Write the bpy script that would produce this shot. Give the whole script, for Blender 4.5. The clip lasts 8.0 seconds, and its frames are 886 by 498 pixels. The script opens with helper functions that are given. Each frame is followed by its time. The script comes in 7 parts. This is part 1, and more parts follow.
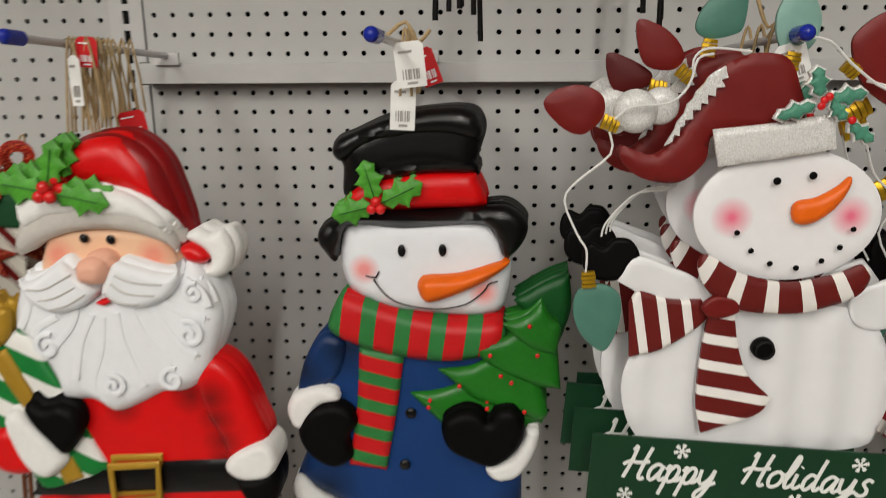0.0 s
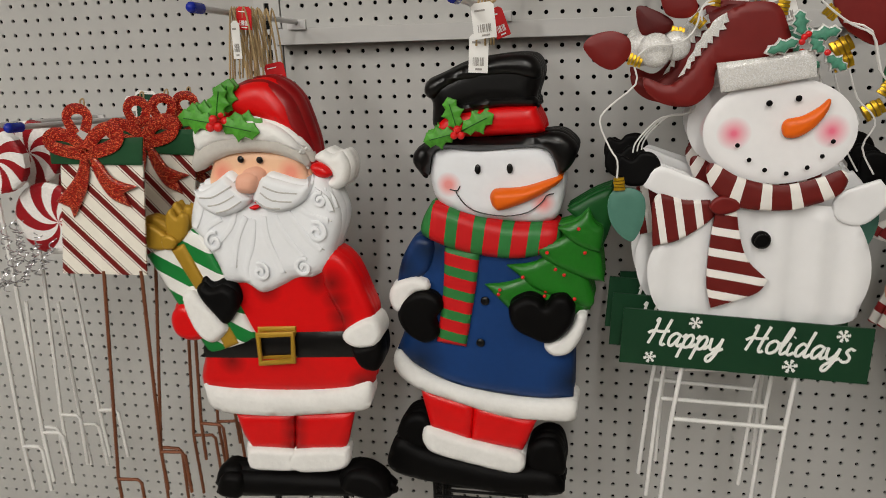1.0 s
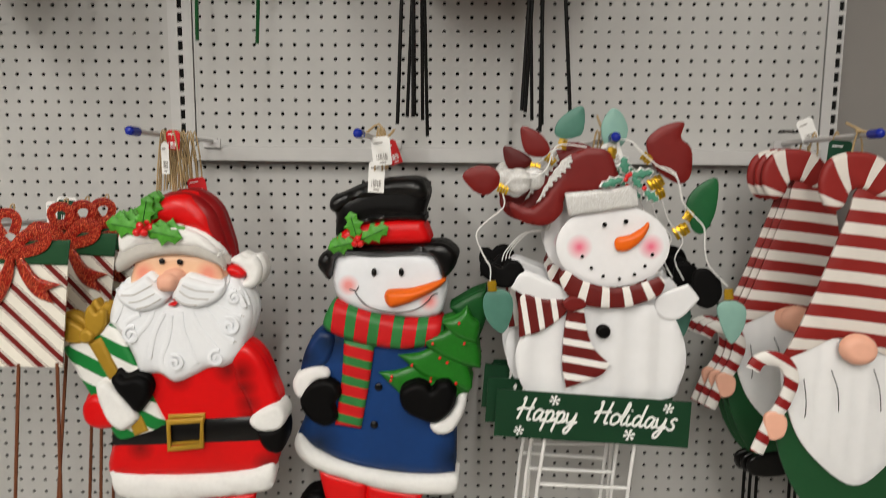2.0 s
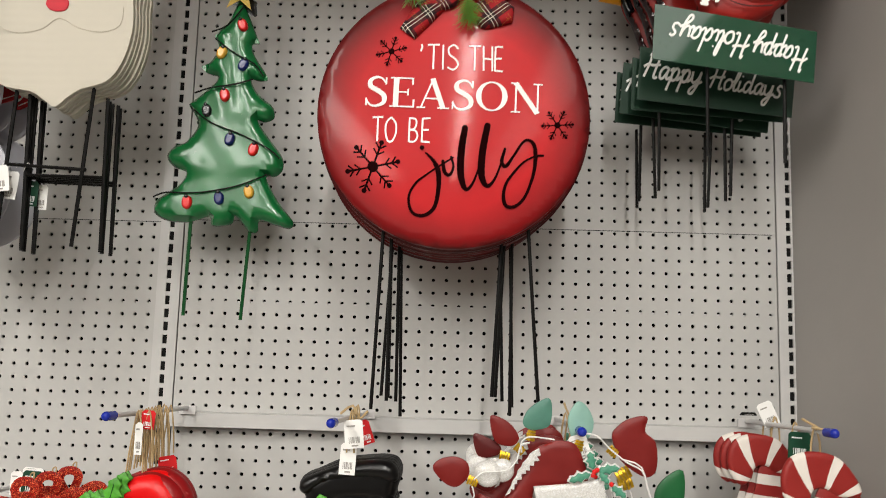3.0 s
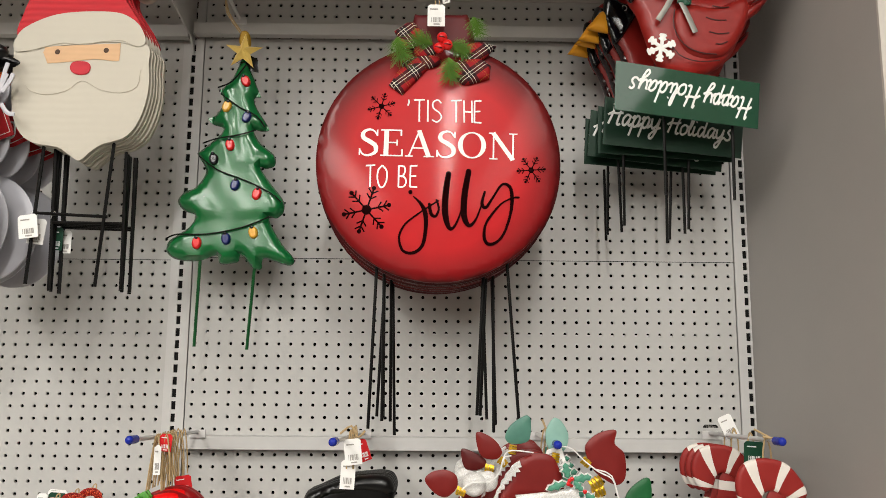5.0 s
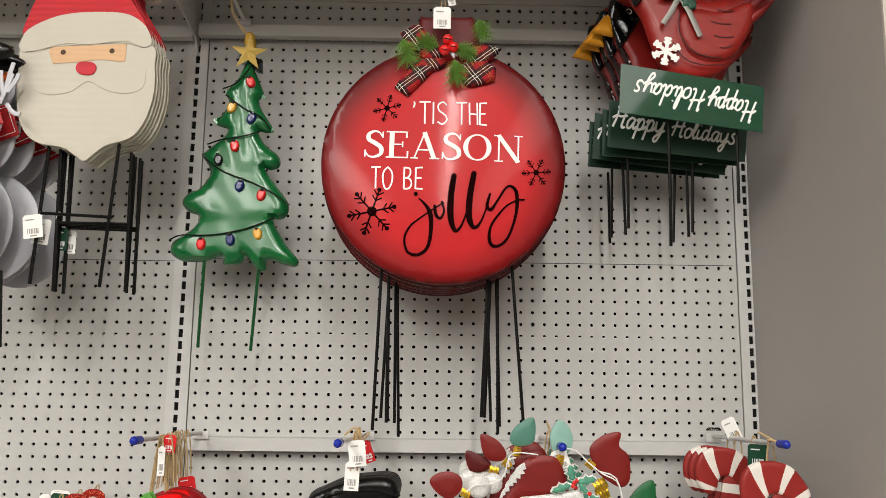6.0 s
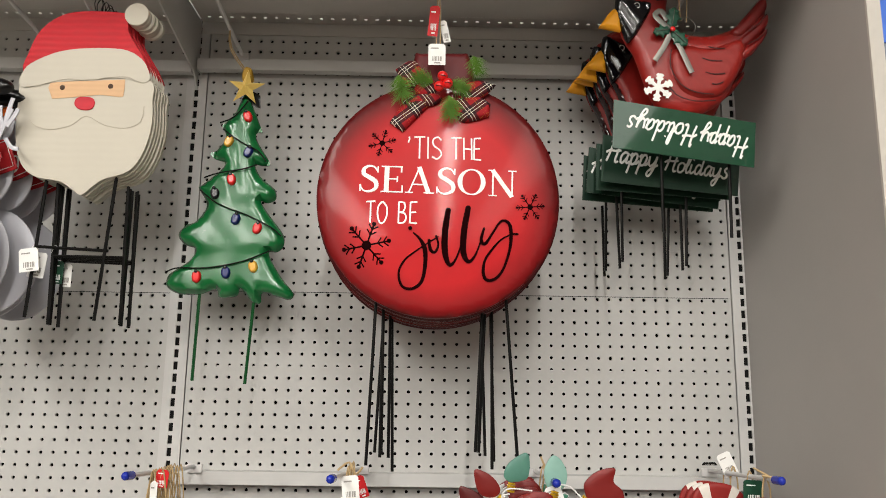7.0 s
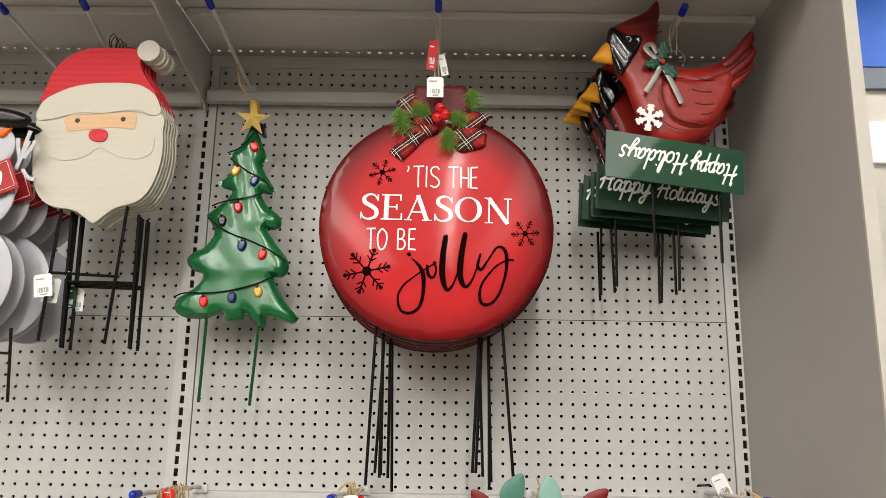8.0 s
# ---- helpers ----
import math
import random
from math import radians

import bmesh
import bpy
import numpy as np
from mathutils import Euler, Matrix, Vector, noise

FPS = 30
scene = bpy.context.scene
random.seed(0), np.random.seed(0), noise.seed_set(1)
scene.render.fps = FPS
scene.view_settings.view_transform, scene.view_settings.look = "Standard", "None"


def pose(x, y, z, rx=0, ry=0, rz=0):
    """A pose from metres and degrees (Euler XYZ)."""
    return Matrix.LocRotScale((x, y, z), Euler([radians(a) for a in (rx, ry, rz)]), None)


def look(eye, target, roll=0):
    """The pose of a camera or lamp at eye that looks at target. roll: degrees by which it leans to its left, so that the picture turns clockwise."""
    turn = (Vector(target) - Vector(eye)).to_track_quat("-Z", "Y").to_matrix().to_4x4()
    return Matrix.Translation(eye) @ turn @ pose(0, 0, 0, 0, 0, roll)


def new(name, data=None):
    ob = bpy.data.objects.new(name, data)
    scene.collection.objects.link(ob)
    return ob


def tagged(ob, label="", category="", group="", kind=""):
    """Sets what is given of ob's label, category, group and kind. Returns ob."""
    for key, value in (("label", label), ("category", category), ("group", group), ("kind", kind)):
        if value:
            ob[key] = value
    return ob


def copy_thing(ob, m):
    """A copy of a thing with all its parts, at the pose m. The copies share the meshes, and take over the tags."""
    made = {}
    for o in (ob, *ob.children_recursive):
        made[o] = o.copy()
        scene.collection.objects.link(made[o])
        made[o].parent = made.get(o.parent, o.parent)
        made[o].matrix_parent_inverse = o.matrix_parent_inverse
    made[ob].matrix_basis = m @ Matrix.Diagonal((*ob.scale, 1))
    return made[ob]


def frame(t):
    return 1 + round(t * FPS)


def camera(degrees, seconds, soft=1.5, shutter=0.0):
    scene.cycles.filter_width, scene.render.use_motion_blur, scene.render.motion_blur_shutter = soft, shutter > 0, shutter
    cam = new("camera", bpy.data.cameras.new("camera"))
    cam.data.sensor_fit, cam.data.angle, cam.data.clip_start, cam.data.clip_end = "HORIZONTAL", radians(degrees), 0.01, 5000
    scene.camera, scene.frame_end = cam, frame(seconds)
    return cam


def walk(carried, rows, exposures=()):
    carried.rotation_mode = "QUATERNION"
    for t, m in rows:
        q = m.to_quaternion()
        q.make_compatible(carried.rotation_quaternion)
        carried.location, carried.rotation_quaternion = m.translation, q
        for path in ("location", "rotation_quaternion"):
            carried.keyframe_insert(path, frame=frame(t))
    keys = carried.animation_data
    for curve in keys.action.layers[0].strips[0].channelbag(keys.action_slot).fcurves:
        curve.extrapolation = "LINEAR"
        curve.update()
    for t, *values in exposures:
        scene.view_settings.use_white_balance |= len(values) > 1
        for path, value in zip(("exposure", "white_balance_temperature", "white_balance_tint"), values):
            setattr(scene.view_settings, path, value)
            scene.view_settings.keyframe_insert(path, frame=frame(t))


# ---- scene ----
from mathutils.geometry import delaunay_2d_cdt

cam = camera(61.0, 8.0, soft=0.7, shutter=0.28)
PATH = [
    (0, (0.448, -1.017, 1.339), (0.323, 0.92, 0.856), -0.4),
    (0.5, (0.525, -1.143, 1.31), (0.132, 0.747, 0.788), -0.8),
    (1, (0.508, -1.254, 1.317), (0.124, 0.633, 0.776), -1.9),
    (1.2, (0.485, -1.309, 1.329), (0.188, 0.588, 0.769), -2.2),
    (2.3, (0.499, -1.446, 1.38), (0.483, 0.552, 1.287), 1.3),
    (2.5, (0.49, -1.444, 1.434), (0.487, 0.555, 1.467), 1.5),
    (3, (0.507, -1.475, 1.497), (0.497, 0.512, 1.726), 1.6),
    (3.2, (0.521, -1.506, 1.501), (0.511, 0.478, 1.748), 1.7),
    (3.5, (0.514, -1.537, 1.493), (0.517, 0.445, 1.764), 0.9),
    (4, (0.516, -1.589, 1.5), (0.522, 0.392, 1.775), 0.6),
    (4.5, (0.515, -1.612, 1.504), (0.531, 0.368, 1.786), 0.4),
    (6, (0.495, -1.615, 1.501), (0.522, 0.363, 1.794), 0.7),
    (6.5, (0.494, -1.612, 1.504), (0.521, 0.363, 1.819), 0.8),
    (7, (0.505, -1.623, 1.516), (0.531, 0.344, 1.875), 0.8),
    (7.5, (0.527, -1.657, 1.523), (0.54, 0.304, 1.916), 0.8),
    (8, (0.531, -1.669, 1.513), (0.524, 0.287, 1.931), 0.9),
]
walk(cam, [(t, look(eye, target, roll)) for t, eye, target, roll in PATH],
     [(0.0, -0.4), (0.5, -0.5), (1.2, -0.42), (2.3, -0.12), (2.6, 0.0), (3.0, 0.22), (4.5, 0.22), (6.5, 0.24), (8.0, 0.34)])


# ---- light ----
world = bpy.data.worlds.new("store_world")
world.use_nodes = True
scene.world = world
world.node_tree.nodes["Background"].inputs[0].default_value = (1.0, 0.96, 0.9, 1)
world.node_tree.nodes["Background"].inputs[1].default_value = 0.03


def strip_lamp(x, y0, y1, z, watts, width=0.9):
    lamp = bpy.data.lights.new("fluorescent_lamp", "AREA")
    lamp.shape, lamp.size, lamp.size_y = "RECTANGLE", width, abs(y1 - y0)
    lamp.energy, lamp.color = watts, (1.0, 0.968, 0.916)
    ob = new("fluorescent_lamp", lamp)
    ob.location = (x, (y0 + y1) / 2, z)
    return ob


strip_lamp(0.76, -20.0, -3.2, 4.45, 650, 0.22)
strip_lamp(-2.3, -20.0, -3.2, 4.45, 760)
strip_lamp(-5.4, -20.0, -3.2, 4.45, 430)
strip_lamp(2.4, -20.0, -3.2, 4.45, 210)
strip_lamp(4.0, 1.0, 2.2, 4.45, 60)

# ---- materials ----


def rgb(h):
    c = [int(h[i:i + 2], 16) / 255 for i in (0, 2, 4)]
    return [v / 12.92 if v <= 0.04045 else ((v + 0.055) / 1.055) ** 2.4 for v in c] + [1]


class Nodes:
    def __init__(self, name):
        self.mat = bpy.data.materials.new(name)
        self.mat.use_nodes = True
        self.t = self.mat.node_tree
        self.p = self.t.nodes["Principled BSDF"]
        self.co = self.n("ShaderNodeTexCoord").outputs["Object"]

    def n(self, kind, **kw):
        node = self.t.nodes.new(kind)
        for k, v in kw.items():
            node.inputs[k.replace("_", " ")].default_value = v
        return node

    def link(self, a, b):
        self.t.links.new(a, b)

    def math(self, op, a, b=0.0):
        m = self.t.nodes.new("ShaderNodeMath")
        m.operation = op
        for i, v in enumerate((a, b)):
            if isinstance(v, (int, float)):
                m.inputs[i].default_value = v
            else:
                self.link(v, m.inputs[i])
        return m.outputs[0]

    def noise(self, scale, detail=4.0):
        nz = self.n("ShaderNodeTexNoise", Scale=scale, Detail=detail)
        self.link(self.co, nz.inputs["Vector"])
        return nz.outputs["Fac"]

    def mix(self, fac, a, b, blend="MIX"):
        m = self.t.nodes.new("ShaderNodeMix")
        m.data_type, m.blend_type = "RGBA", blend
        for sock, v in ((m.inputs[0], fac), (m.inputs[6], a), (m.inputs[7], b)):
            if isinstance(v, (int, float, list, tuple)):
                sock.default_value = v
            else:
                self.link(v, sock)
        return m.outputs[2]

    def ramp(self, fac, lo, hi):
        m = self.n("ShaderNodeMapRange", From_Min=lo, From_Max=hi)
        self.link(fac, m.inputs["Value"])
        return m.outputs["Result"]

    def finish(self, colour, rough, metal, var, scale, bump, bscale, coat):
        big, small = self.noise(scale), self.noise(scale * 9)
        worn = self.math("ADD", self.math("MULTIPLY", big, 0.65), self.math("MULTIPLY", small, 0.35))
        shade = self.math("ADD", self.math("MULTIPLY", self.ramp(worn, 0.3, 0.7), 2 * var), 1 - var)
        comb = self.n("ShaderNodeCombineXYZ")
        for i in range(3):
            self.link(shade, comb.inputs[i])
        self.link(self.mix(1.0, colour, comb.outputs[0], "MULTIPLY"), self.p.inputs["Base Color"])
        self.link(self.math("ADD", self.math("MULTIPLY", small, 0.16), max(rough - 0.08, 0.02)), self.p.inputs["Roughness"])
        self.p.inputs["Metallic"].default_value = metal
        self.p.inputs["Specular IOR Level"].default_value = 0.32
        self.p.inputs["Coat Weight"].default_value = coat
        self.p.inputs["Coat Roughness"].default_value = 0.15
        if bump:
            b = self.n("ShaderNodeBump", Strength=bump, Distance=0.002)
            self.link(self.noise(bscale, 3.0), b.inputs["Height"])
            self.link(b.outputs[0], self.p.inputs["Normal"])
        return self.mat


def paint(name, h, rough=0.45, metal=0.0, var=0.06, scale=9.0, bump=0.12, bscale=90.0, coat=0.0):
    k = Nodes(name)
    return k.finish(rgb(h), rough, metal, var, scale, bump, bscale, coat)


def stripes(name, angle, period, cols, phase=0.0, rough=0.45, var=0.06, coat=0.0, wob=0.0):
    """cols: (start of the band as a share of the period, colour)."""
    k = Nodes(name)
    sep = k.n("ShaderNodeSeparateXYZ")
    k.link(k.co, sep.inputs[0])
    a = radians(angle)
    u = k.math("ADD", k.math("MULTIPLY", sep.outputs[0], math.cos(a) / period), k.math("MULTIPLY", sep.outputs[2], math.sin(a) / period))
    if wob:
        v = k.math("ADD", k.math("MULTIPLY", sep.outputs[0], -math.sin(a)), k.math("MULTIPLY", sep.outputs[2], math.cos(a)))
        u = k.math("ADD", u, k.math("MULTIPLY", k.math("MULTIPLY", v, v), wob))
    fr = k.math("FRACT", k.math("ADD", u, phase + 20))
    cr = k.t.nodes.new("ShaderNodeValToRGB")
    cr.color_ramp.interpolation = "CONSTANT"
    els = cr.color_ramp.elements
    while len(els) < len(cols):
        els.new(0.5)
    for e, (p, h) in zip(els, cols):
        e.position, e.color = p, rgb(h)
    k.link(fr, cr.inputs[0])
    return k.finish(cr.outputs[0], rough, 0, var, 9.0, 0.12, 90.0, coat)


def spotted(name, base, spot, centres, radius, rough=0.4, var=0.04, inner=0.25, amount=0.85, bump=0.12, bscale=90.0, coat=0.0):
    """Soft spots of another colour (blush, airbrush, bird shade), round centres given in centimetres."""
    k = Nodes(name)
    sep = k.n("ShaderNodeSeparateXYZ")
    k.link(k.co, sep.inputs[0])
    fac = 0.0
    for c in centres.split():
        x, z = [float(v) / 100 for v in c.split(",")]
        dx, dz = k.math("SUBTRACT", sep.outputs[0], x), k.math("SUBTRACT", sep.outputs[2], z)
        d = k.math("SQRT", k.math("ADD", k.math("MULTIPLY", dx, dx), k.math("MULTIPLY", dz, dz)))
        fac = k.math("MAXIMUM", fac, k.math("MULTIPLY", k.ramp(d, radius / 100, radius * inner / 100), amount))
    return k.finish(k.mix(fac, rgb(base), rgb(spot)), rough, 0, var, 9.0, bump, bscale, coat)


def glitter(name, h, bright, scale=700.0, low=0.55):
    k = Nodes(name)
    vor = k.n("ShaderNodeTexVoronoi", Scale=scale)
    k.link(k.co, vor.inputs["Vector"])
    sep = k.n("ShaderNodeSeparateColor")
    k.link(vor.outputs["Color"], sep.inputs[0])
    spark = k.ramp(sep.outputs[0], 0.72, 0.9)
    deep = k.ramp(sep.outputs[2], 0.2, 0.8)
    k.link(k.mix(spark, k.mix(deep, [v * low for v in rgb(h)[:3]] + [1], rgb(h)), rgb(bright)), k.p.inputs["Base Color"])
    k.p.inputs["Roughness"].default_value = 0.3
    k.link(k.math("MULTIPLY", spark, 0.35), k.p.inputs["Metallic"])
    nrm = k.n("ShaderNodeBump", Strength=0.9, Distance=0.003)
    k.link(sep.outputs[1], nrm.inputs["Height"])
    k.link(nrm.outputs[0], k.p.inputs["Normal"])
    return k.mat


BOARD = paint("grey_pegboard", "b8b7b4", 0.55, 0, 0.04, 3.0, 0.05, 300)
STEEL = paint("grey_steel", "c0bfbd", 0.4, 0, 0.05, 5.0, 0.04, 200)
SHELF = paint("shelf_steel", "bcb8b3", 0.45, 0, 0.05, 5.0)
# near black that stands in for the shade in holes, slots and seams
GAP_SHADE = paint("gap_shade_black", "0b0b0a", 0.95)
SIDE = paint("side_panel", "a6a29e", 0.5, 0, 0.05, 2.0, 0.05, 150)
SIDE_EDGE = paint("side_edge", "c6c1b9", 0.5)
FLOOR = paint("vinyl_floor", "c4c0b8", 0.35, 0, 0.06, 1.5)
CEIL = paint("ceiling", "dcdad6", 0.8)
WALL = paint("store_wall", "c9c4ba", 0.7)
AISLE = paint("dim_aisle_wall", "97918a", 0.8, 0, 0.3, 2.0)
BLUE_BAND = paint("blue_band", "2f62c0", 0.6)
GREY_BAND = paint("grey_band", "6c7480", 0.6)
WHITE_BOX = paint("white_panel", "f7f7f7", 0.6)

BLACK = paint("black_gloss_paint", "080707", 0.32, 0, 0.1, 9, 0.1, 60, 0.15)
MATT_BLACK = paint("matt_black_paint", "060505", 0.55, 0, 0.1, 9, 0.1, 60)
MATT_BLACK.node_tree.nodes["Principled BSDF"].inputs["Specular IOR Level"].default_value = 0.12
WIRE = paint("black_wire", "121110", 0.45, 0.1, 0.1)
WIRE.node_tree.nodes["Principled BSDF"].inputs["Specular IOR Level"].default_value = 0.15
WHITE = paint("white_matt_paint", "eceef1", 0.5, 0, 0.04)
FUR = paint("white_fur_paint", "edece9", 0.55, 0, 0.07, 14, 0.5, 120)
# greyer copy of FUR: the hat trim's lower edge has its shade in the colour
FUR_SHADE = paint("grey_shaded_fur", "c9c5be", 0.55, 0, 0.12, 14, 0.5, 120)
RED = paint("red_gloss_paint", "d8070b", 0.36, 0.0, 0.1, 7, 0.08, 50, 0.12)
DARK_RED = paint("dark_red_paint", "8c0d12", 0.32, 0.1, 0.12, 7, 0.08, 50, 0.25)
LEAF = paint("holly_green", "4c962f", 0.42, 0, 0.5, 22, 0.3, 60)
GOLD = paint("gold_paint", "b0892a", 0.42, 0.2, 0.1)
ORANGE = paint("orange_paint", "f06a10", 0.38, 0, 0.08)
SKIN = paint("pale_nose_paint", "efb49a", 0.5)
PEG = paint("peg_plastic", "c9c7c6", 0.35)
PEG_CAP = paint("peg_cap_blue", "1c2e9c", 0.25)
TWINE = paint("twine", "b39a72", 0.9, 0, 0.2, 60, 0.6, 300)
TAG_W = paint("white_tag", "f0efec", 0.6)
TAG_R = paint("red_tag", "c8151b", 0.5)
TAG_G = paint("green_tag", "12402c", 0.5)
TAG_INK = paint("tag_ink", "a39f9a", 0.7)
BARS = paint("pale_ink", "e8e8e8", 0.7)

# ---- shape helpers ----


def outline(spec, n=5):
    """A smooth closed outline through points in centimetres; a star marks a sharp corner."""
    pts, corner = [], []
    for w in spec.split():
        corner.append(w.endswith("*"))
        pts.append(Vector([float(v) / 100 for v in w.rstrip("*").split(",")]))
    m, out = len(pts), []
    for i in range(m):
        a, b = pts[i], pts[(i + 1) % m]
        ta = (b - a) if corner[i] else (b - pts[i - 1]) / 2
        tb = (b - a) if corner[(i + 1) % m] else (pts[(i + 2) % m] - a) / 2
        k = 1 if corner[i] and corner[(i + 1) % m] else n
        for j in range(k):
            s = j / k
            out.append(a * (2 * s**3 - 3 * s**2 + 1) + ta * (s**3 - 2 * s**2 + s) + b * (3 * s**2 - 2 * s**3) + tb * (s**3 - s**2))
    return out


def oval(c, rx, rz=None, n=28, turn=0.0):
    x, z = [float(v) / 100 for v in c.split(",")]
    rz, w = (rx if rz is None else rz) / 100, radians(turn)
    rx = rx / 100
    pts = []
    for i in range(n):
        a = 2 * math.pi * i / n
        u, v = rx * math.cos(a), rz * math.sin(a)
        pts.append(Vector((x + u * math.cos(w) - v * math.sin(w), z + u * math.sin(w) + v * math.cos(w))))
    return pts


def mesh_of(name, verts, faces, mat, smooth=True):
    me = bpy.data.meshes.new(name)
    me.from_pydata([tuple(v) for v in verts], [], [tuple(f) for f in faces])
    me.materials.append(mat)
    me.polygons.foreach_set("use_smooth", [smooth] * len(me.polygons))
    if smooth:
        me.set_sharp_from_angle(angle=radians(52))
    me.update()
    return me


def edge_distance(q, pts):
    p = np.array([tuple(v) for v in pts])
    e = np.roll(p, -1, axis=0) - p
    w = q[:, None, :] - p[None]
    s = np.clip((w * e[None]).sum(2) / np.maximum((e * e).sum(1), 1e-12)[None], 0, 1)
    d = np.sqrt(((w - s[..., None] * e[None]) ** 2).sum(2)).min(1)
    y0, y1 = p[:, 1], np.roll(p[:, 1], -1)
    cross = (y0[None] > q[:, 1:2]) != (y1[None] > q[:, 1:2])
    xi = p[:, 0][None] + (q[:, 1:2] - y0[None]) / np.where(np.abs(y1 - y0) < 1e-12, 1e-12, y1 - y0)[None] * e[:, 0][None]
    return d, (cross & (q[:, 0:1] < xi)).sum(1) % 2 == 1


def puff_data(shape, out=0.0, bulge=0.008, r=0.012, back=0.004, fine=26, wave=None, closed=False):
    """A pressed, rounded relief over an outline, facing -y: front, rim and (if closed) back."""
    pts = outline(shape) if isinstance(shape, str) else shape
    bulge, r = bulge * 0.8, r * 0.7
    arr = np.array([tuple(v) for v in pts])
    lo, hi = arr.min(0), arr.max(0)
    step = max(hi - lo) / fine
    step = min(step, max(min(hi - lo) / 5, 0.0015)) if bulge else max(hi - lo)
    if (hi - lo).prod() / step**2 > 2500:
        step = math.sqrt((hi - lo).prod() / 2500)
    gx, gz = np.meshgrid(np.arange(lo[0] + step / 2, hi[0], step), np.arange(lo[1] + step / 2, hi[1], step))
    q = np.stack([gx.ravel(), gz.ravel()], 1)
    verts = [Vector(v) for v in pts]
    if len(q) and bulge:
        d, ins = edge_distance(q, pts)
        verts += [Vector(v) for v in q[ins & (d > 0.4 * step)]]
    n = len(pts)
    vs, _, fs, *_ = delaunay_2d_cdt(verts, [(i, (i + 1) % n) for i in range(n)], [], 1, 1e-7)
    qq = np.array([tuple(v) for v in vs])
    d, _ = edge_distance(qq, pts)
    s = np.clip(d / r, 0, 1)
    h = bulge * (0.6 * (1 - (1 - s) ** 2) + 0.4 * np.sqrt(1 - (1 - s) ** 2))
    if wave:
        h = h + np.array([wave(x * 100, z * 100) for x, z in qq]) * np.clip(d / 0.006, 0, 1)
    co = [(x, -(out + k), z) for (x, z), k in zip(qq, h)]
    faces = [tuple(f) for f in fs]
    count = {}
    for f in faces:
        for a, b in zip(f, f[1:] + f[:1]):
            count[(a, b)] = 1
    rim = [(a, b) for a, b in count if (b, a) not in count]
    m, ring = len(co), {}
    for a, b in rim:
        for v in (a, b):
            if v not in ring:
                ring[v] = len(co)
                co.append((co[v][0], back - out, co[v][2]))
    front = list(faces)
    faces += [(b, a, ring[a], ring[b]) for a, b in rim]
    if closed:
        base = len(co)
        co += [(x, back - out, z) for x, _, z in co[:m]]
        faces += [tuple(base + v for v in reversed(f)) for f in front]
    return co, faces


def place(name, me, parent, label=""):
    ob = new(name, me)
    ob.parent = parent
    return tagged(ob, label)


def puff(name, shape, mat, parent, out=0.0, bulge=0.008, r=0.012, back=0.004, label="", **kw):
    co, faces = puff_data(shape, out, bulge, r, back, **kw)
    return place(name, mesh_of(name, co, faces, mat, bulge > 0.0015), parent, label)


def joined(name, layers, parent, label=""):
    """One mesh of several painted layers: (shape, material, out, bulge, r) each."""
    co, faces, mats, idx = [], [], [], []
    for shape, mat, out, bulge, r, *rest in layers:
        c, f = puff_data(shape, out, bulge, r, 0.004 + out, wave=rest[0] if rest else None)
        base = len(co)
        co += c
        faces += [tuple(base + v for v in g) for g in f]
        if mat not in mats:
            mats.append(mat)
        idx += [mats.index(mat)] * len(f)
    me = mesh_of(name, co, faces, mats[0])
    for m in mats[1:]:
        me.materials.append(m)
    me.polygons.foreach_set("material_index", idx)
    return place(name, me, parent, label)


def tube_data(path, r, sides=6, closed=False, flat=1.0, smooth=3):
    p = [Vector(v) for v in path]
    if smooth > 1 and len(p) > 2:
        q, m = [], len(p)
        for i in range(m if closed else m - 1):
            a, b = p[i], p[(i + 1) % m]
            pa = p[i - 1] if (i or closed) else a
            pb = p[(i + 2) % m] if (i + 2 < m or closed) else b
            for j in range(smooth):
                s = j / smooth
                q.append(a * (2 * s**3 - 3 * s**2 + 1) + (b - pa) / 2 * (s**3 - 2 * s**2 + s) + b * (3 * s**2 - 2 * s**3) + (pb - a) / 2 * (s**3 - s**2))
        p = q if closed else q + [p[-1]]
    m, co, faces = len(p), [], []
    for i in range(m):
        if closed:
            d = p[(i + 1) % m] - p[i - 1]
        else:
            d = p[min(i + 1, m - 1)] - p[max(i - 1, 0)]
        d.normalize()
        ref = Vector((0, 1, 0)) if abs(d.y) < 0.9 else Vector((0, 0, 1))
        u = d.cross(ref).normalized()
        v = u.cross(d)
        for k in range(sides):
            a = 2 * math.pi * (k + 0.5) / sides
            co.append(p[i] + u * (r * math.cos(a)) + v * (r * flat * math.sin(a)))
    for i in range(m if closed else m - 1):
        j = (i + 1) % m
        for k in range(sides):
            l = (k + 1) % sides
            faces.append((i * sides + k, i * sides + l, j * sides + l, j * sides + k))
    if not closed:
        faces += [tuple(range(sides))[::-1], tuple((m - 1) * sides + k for k in range(sides))]
    return co, faces


def tube(name, path, r, mat, parent, label="", **kw):
    co, faces = tube_data(path, r, **kw)
    return place(name, mesh_of(name, co, faces, mat), parent, label)


def flat_path(spec, y):
    return [(float(a) / 100, y, float(b) / 100) for a, b in (w.split(",") for w in spec.split())]


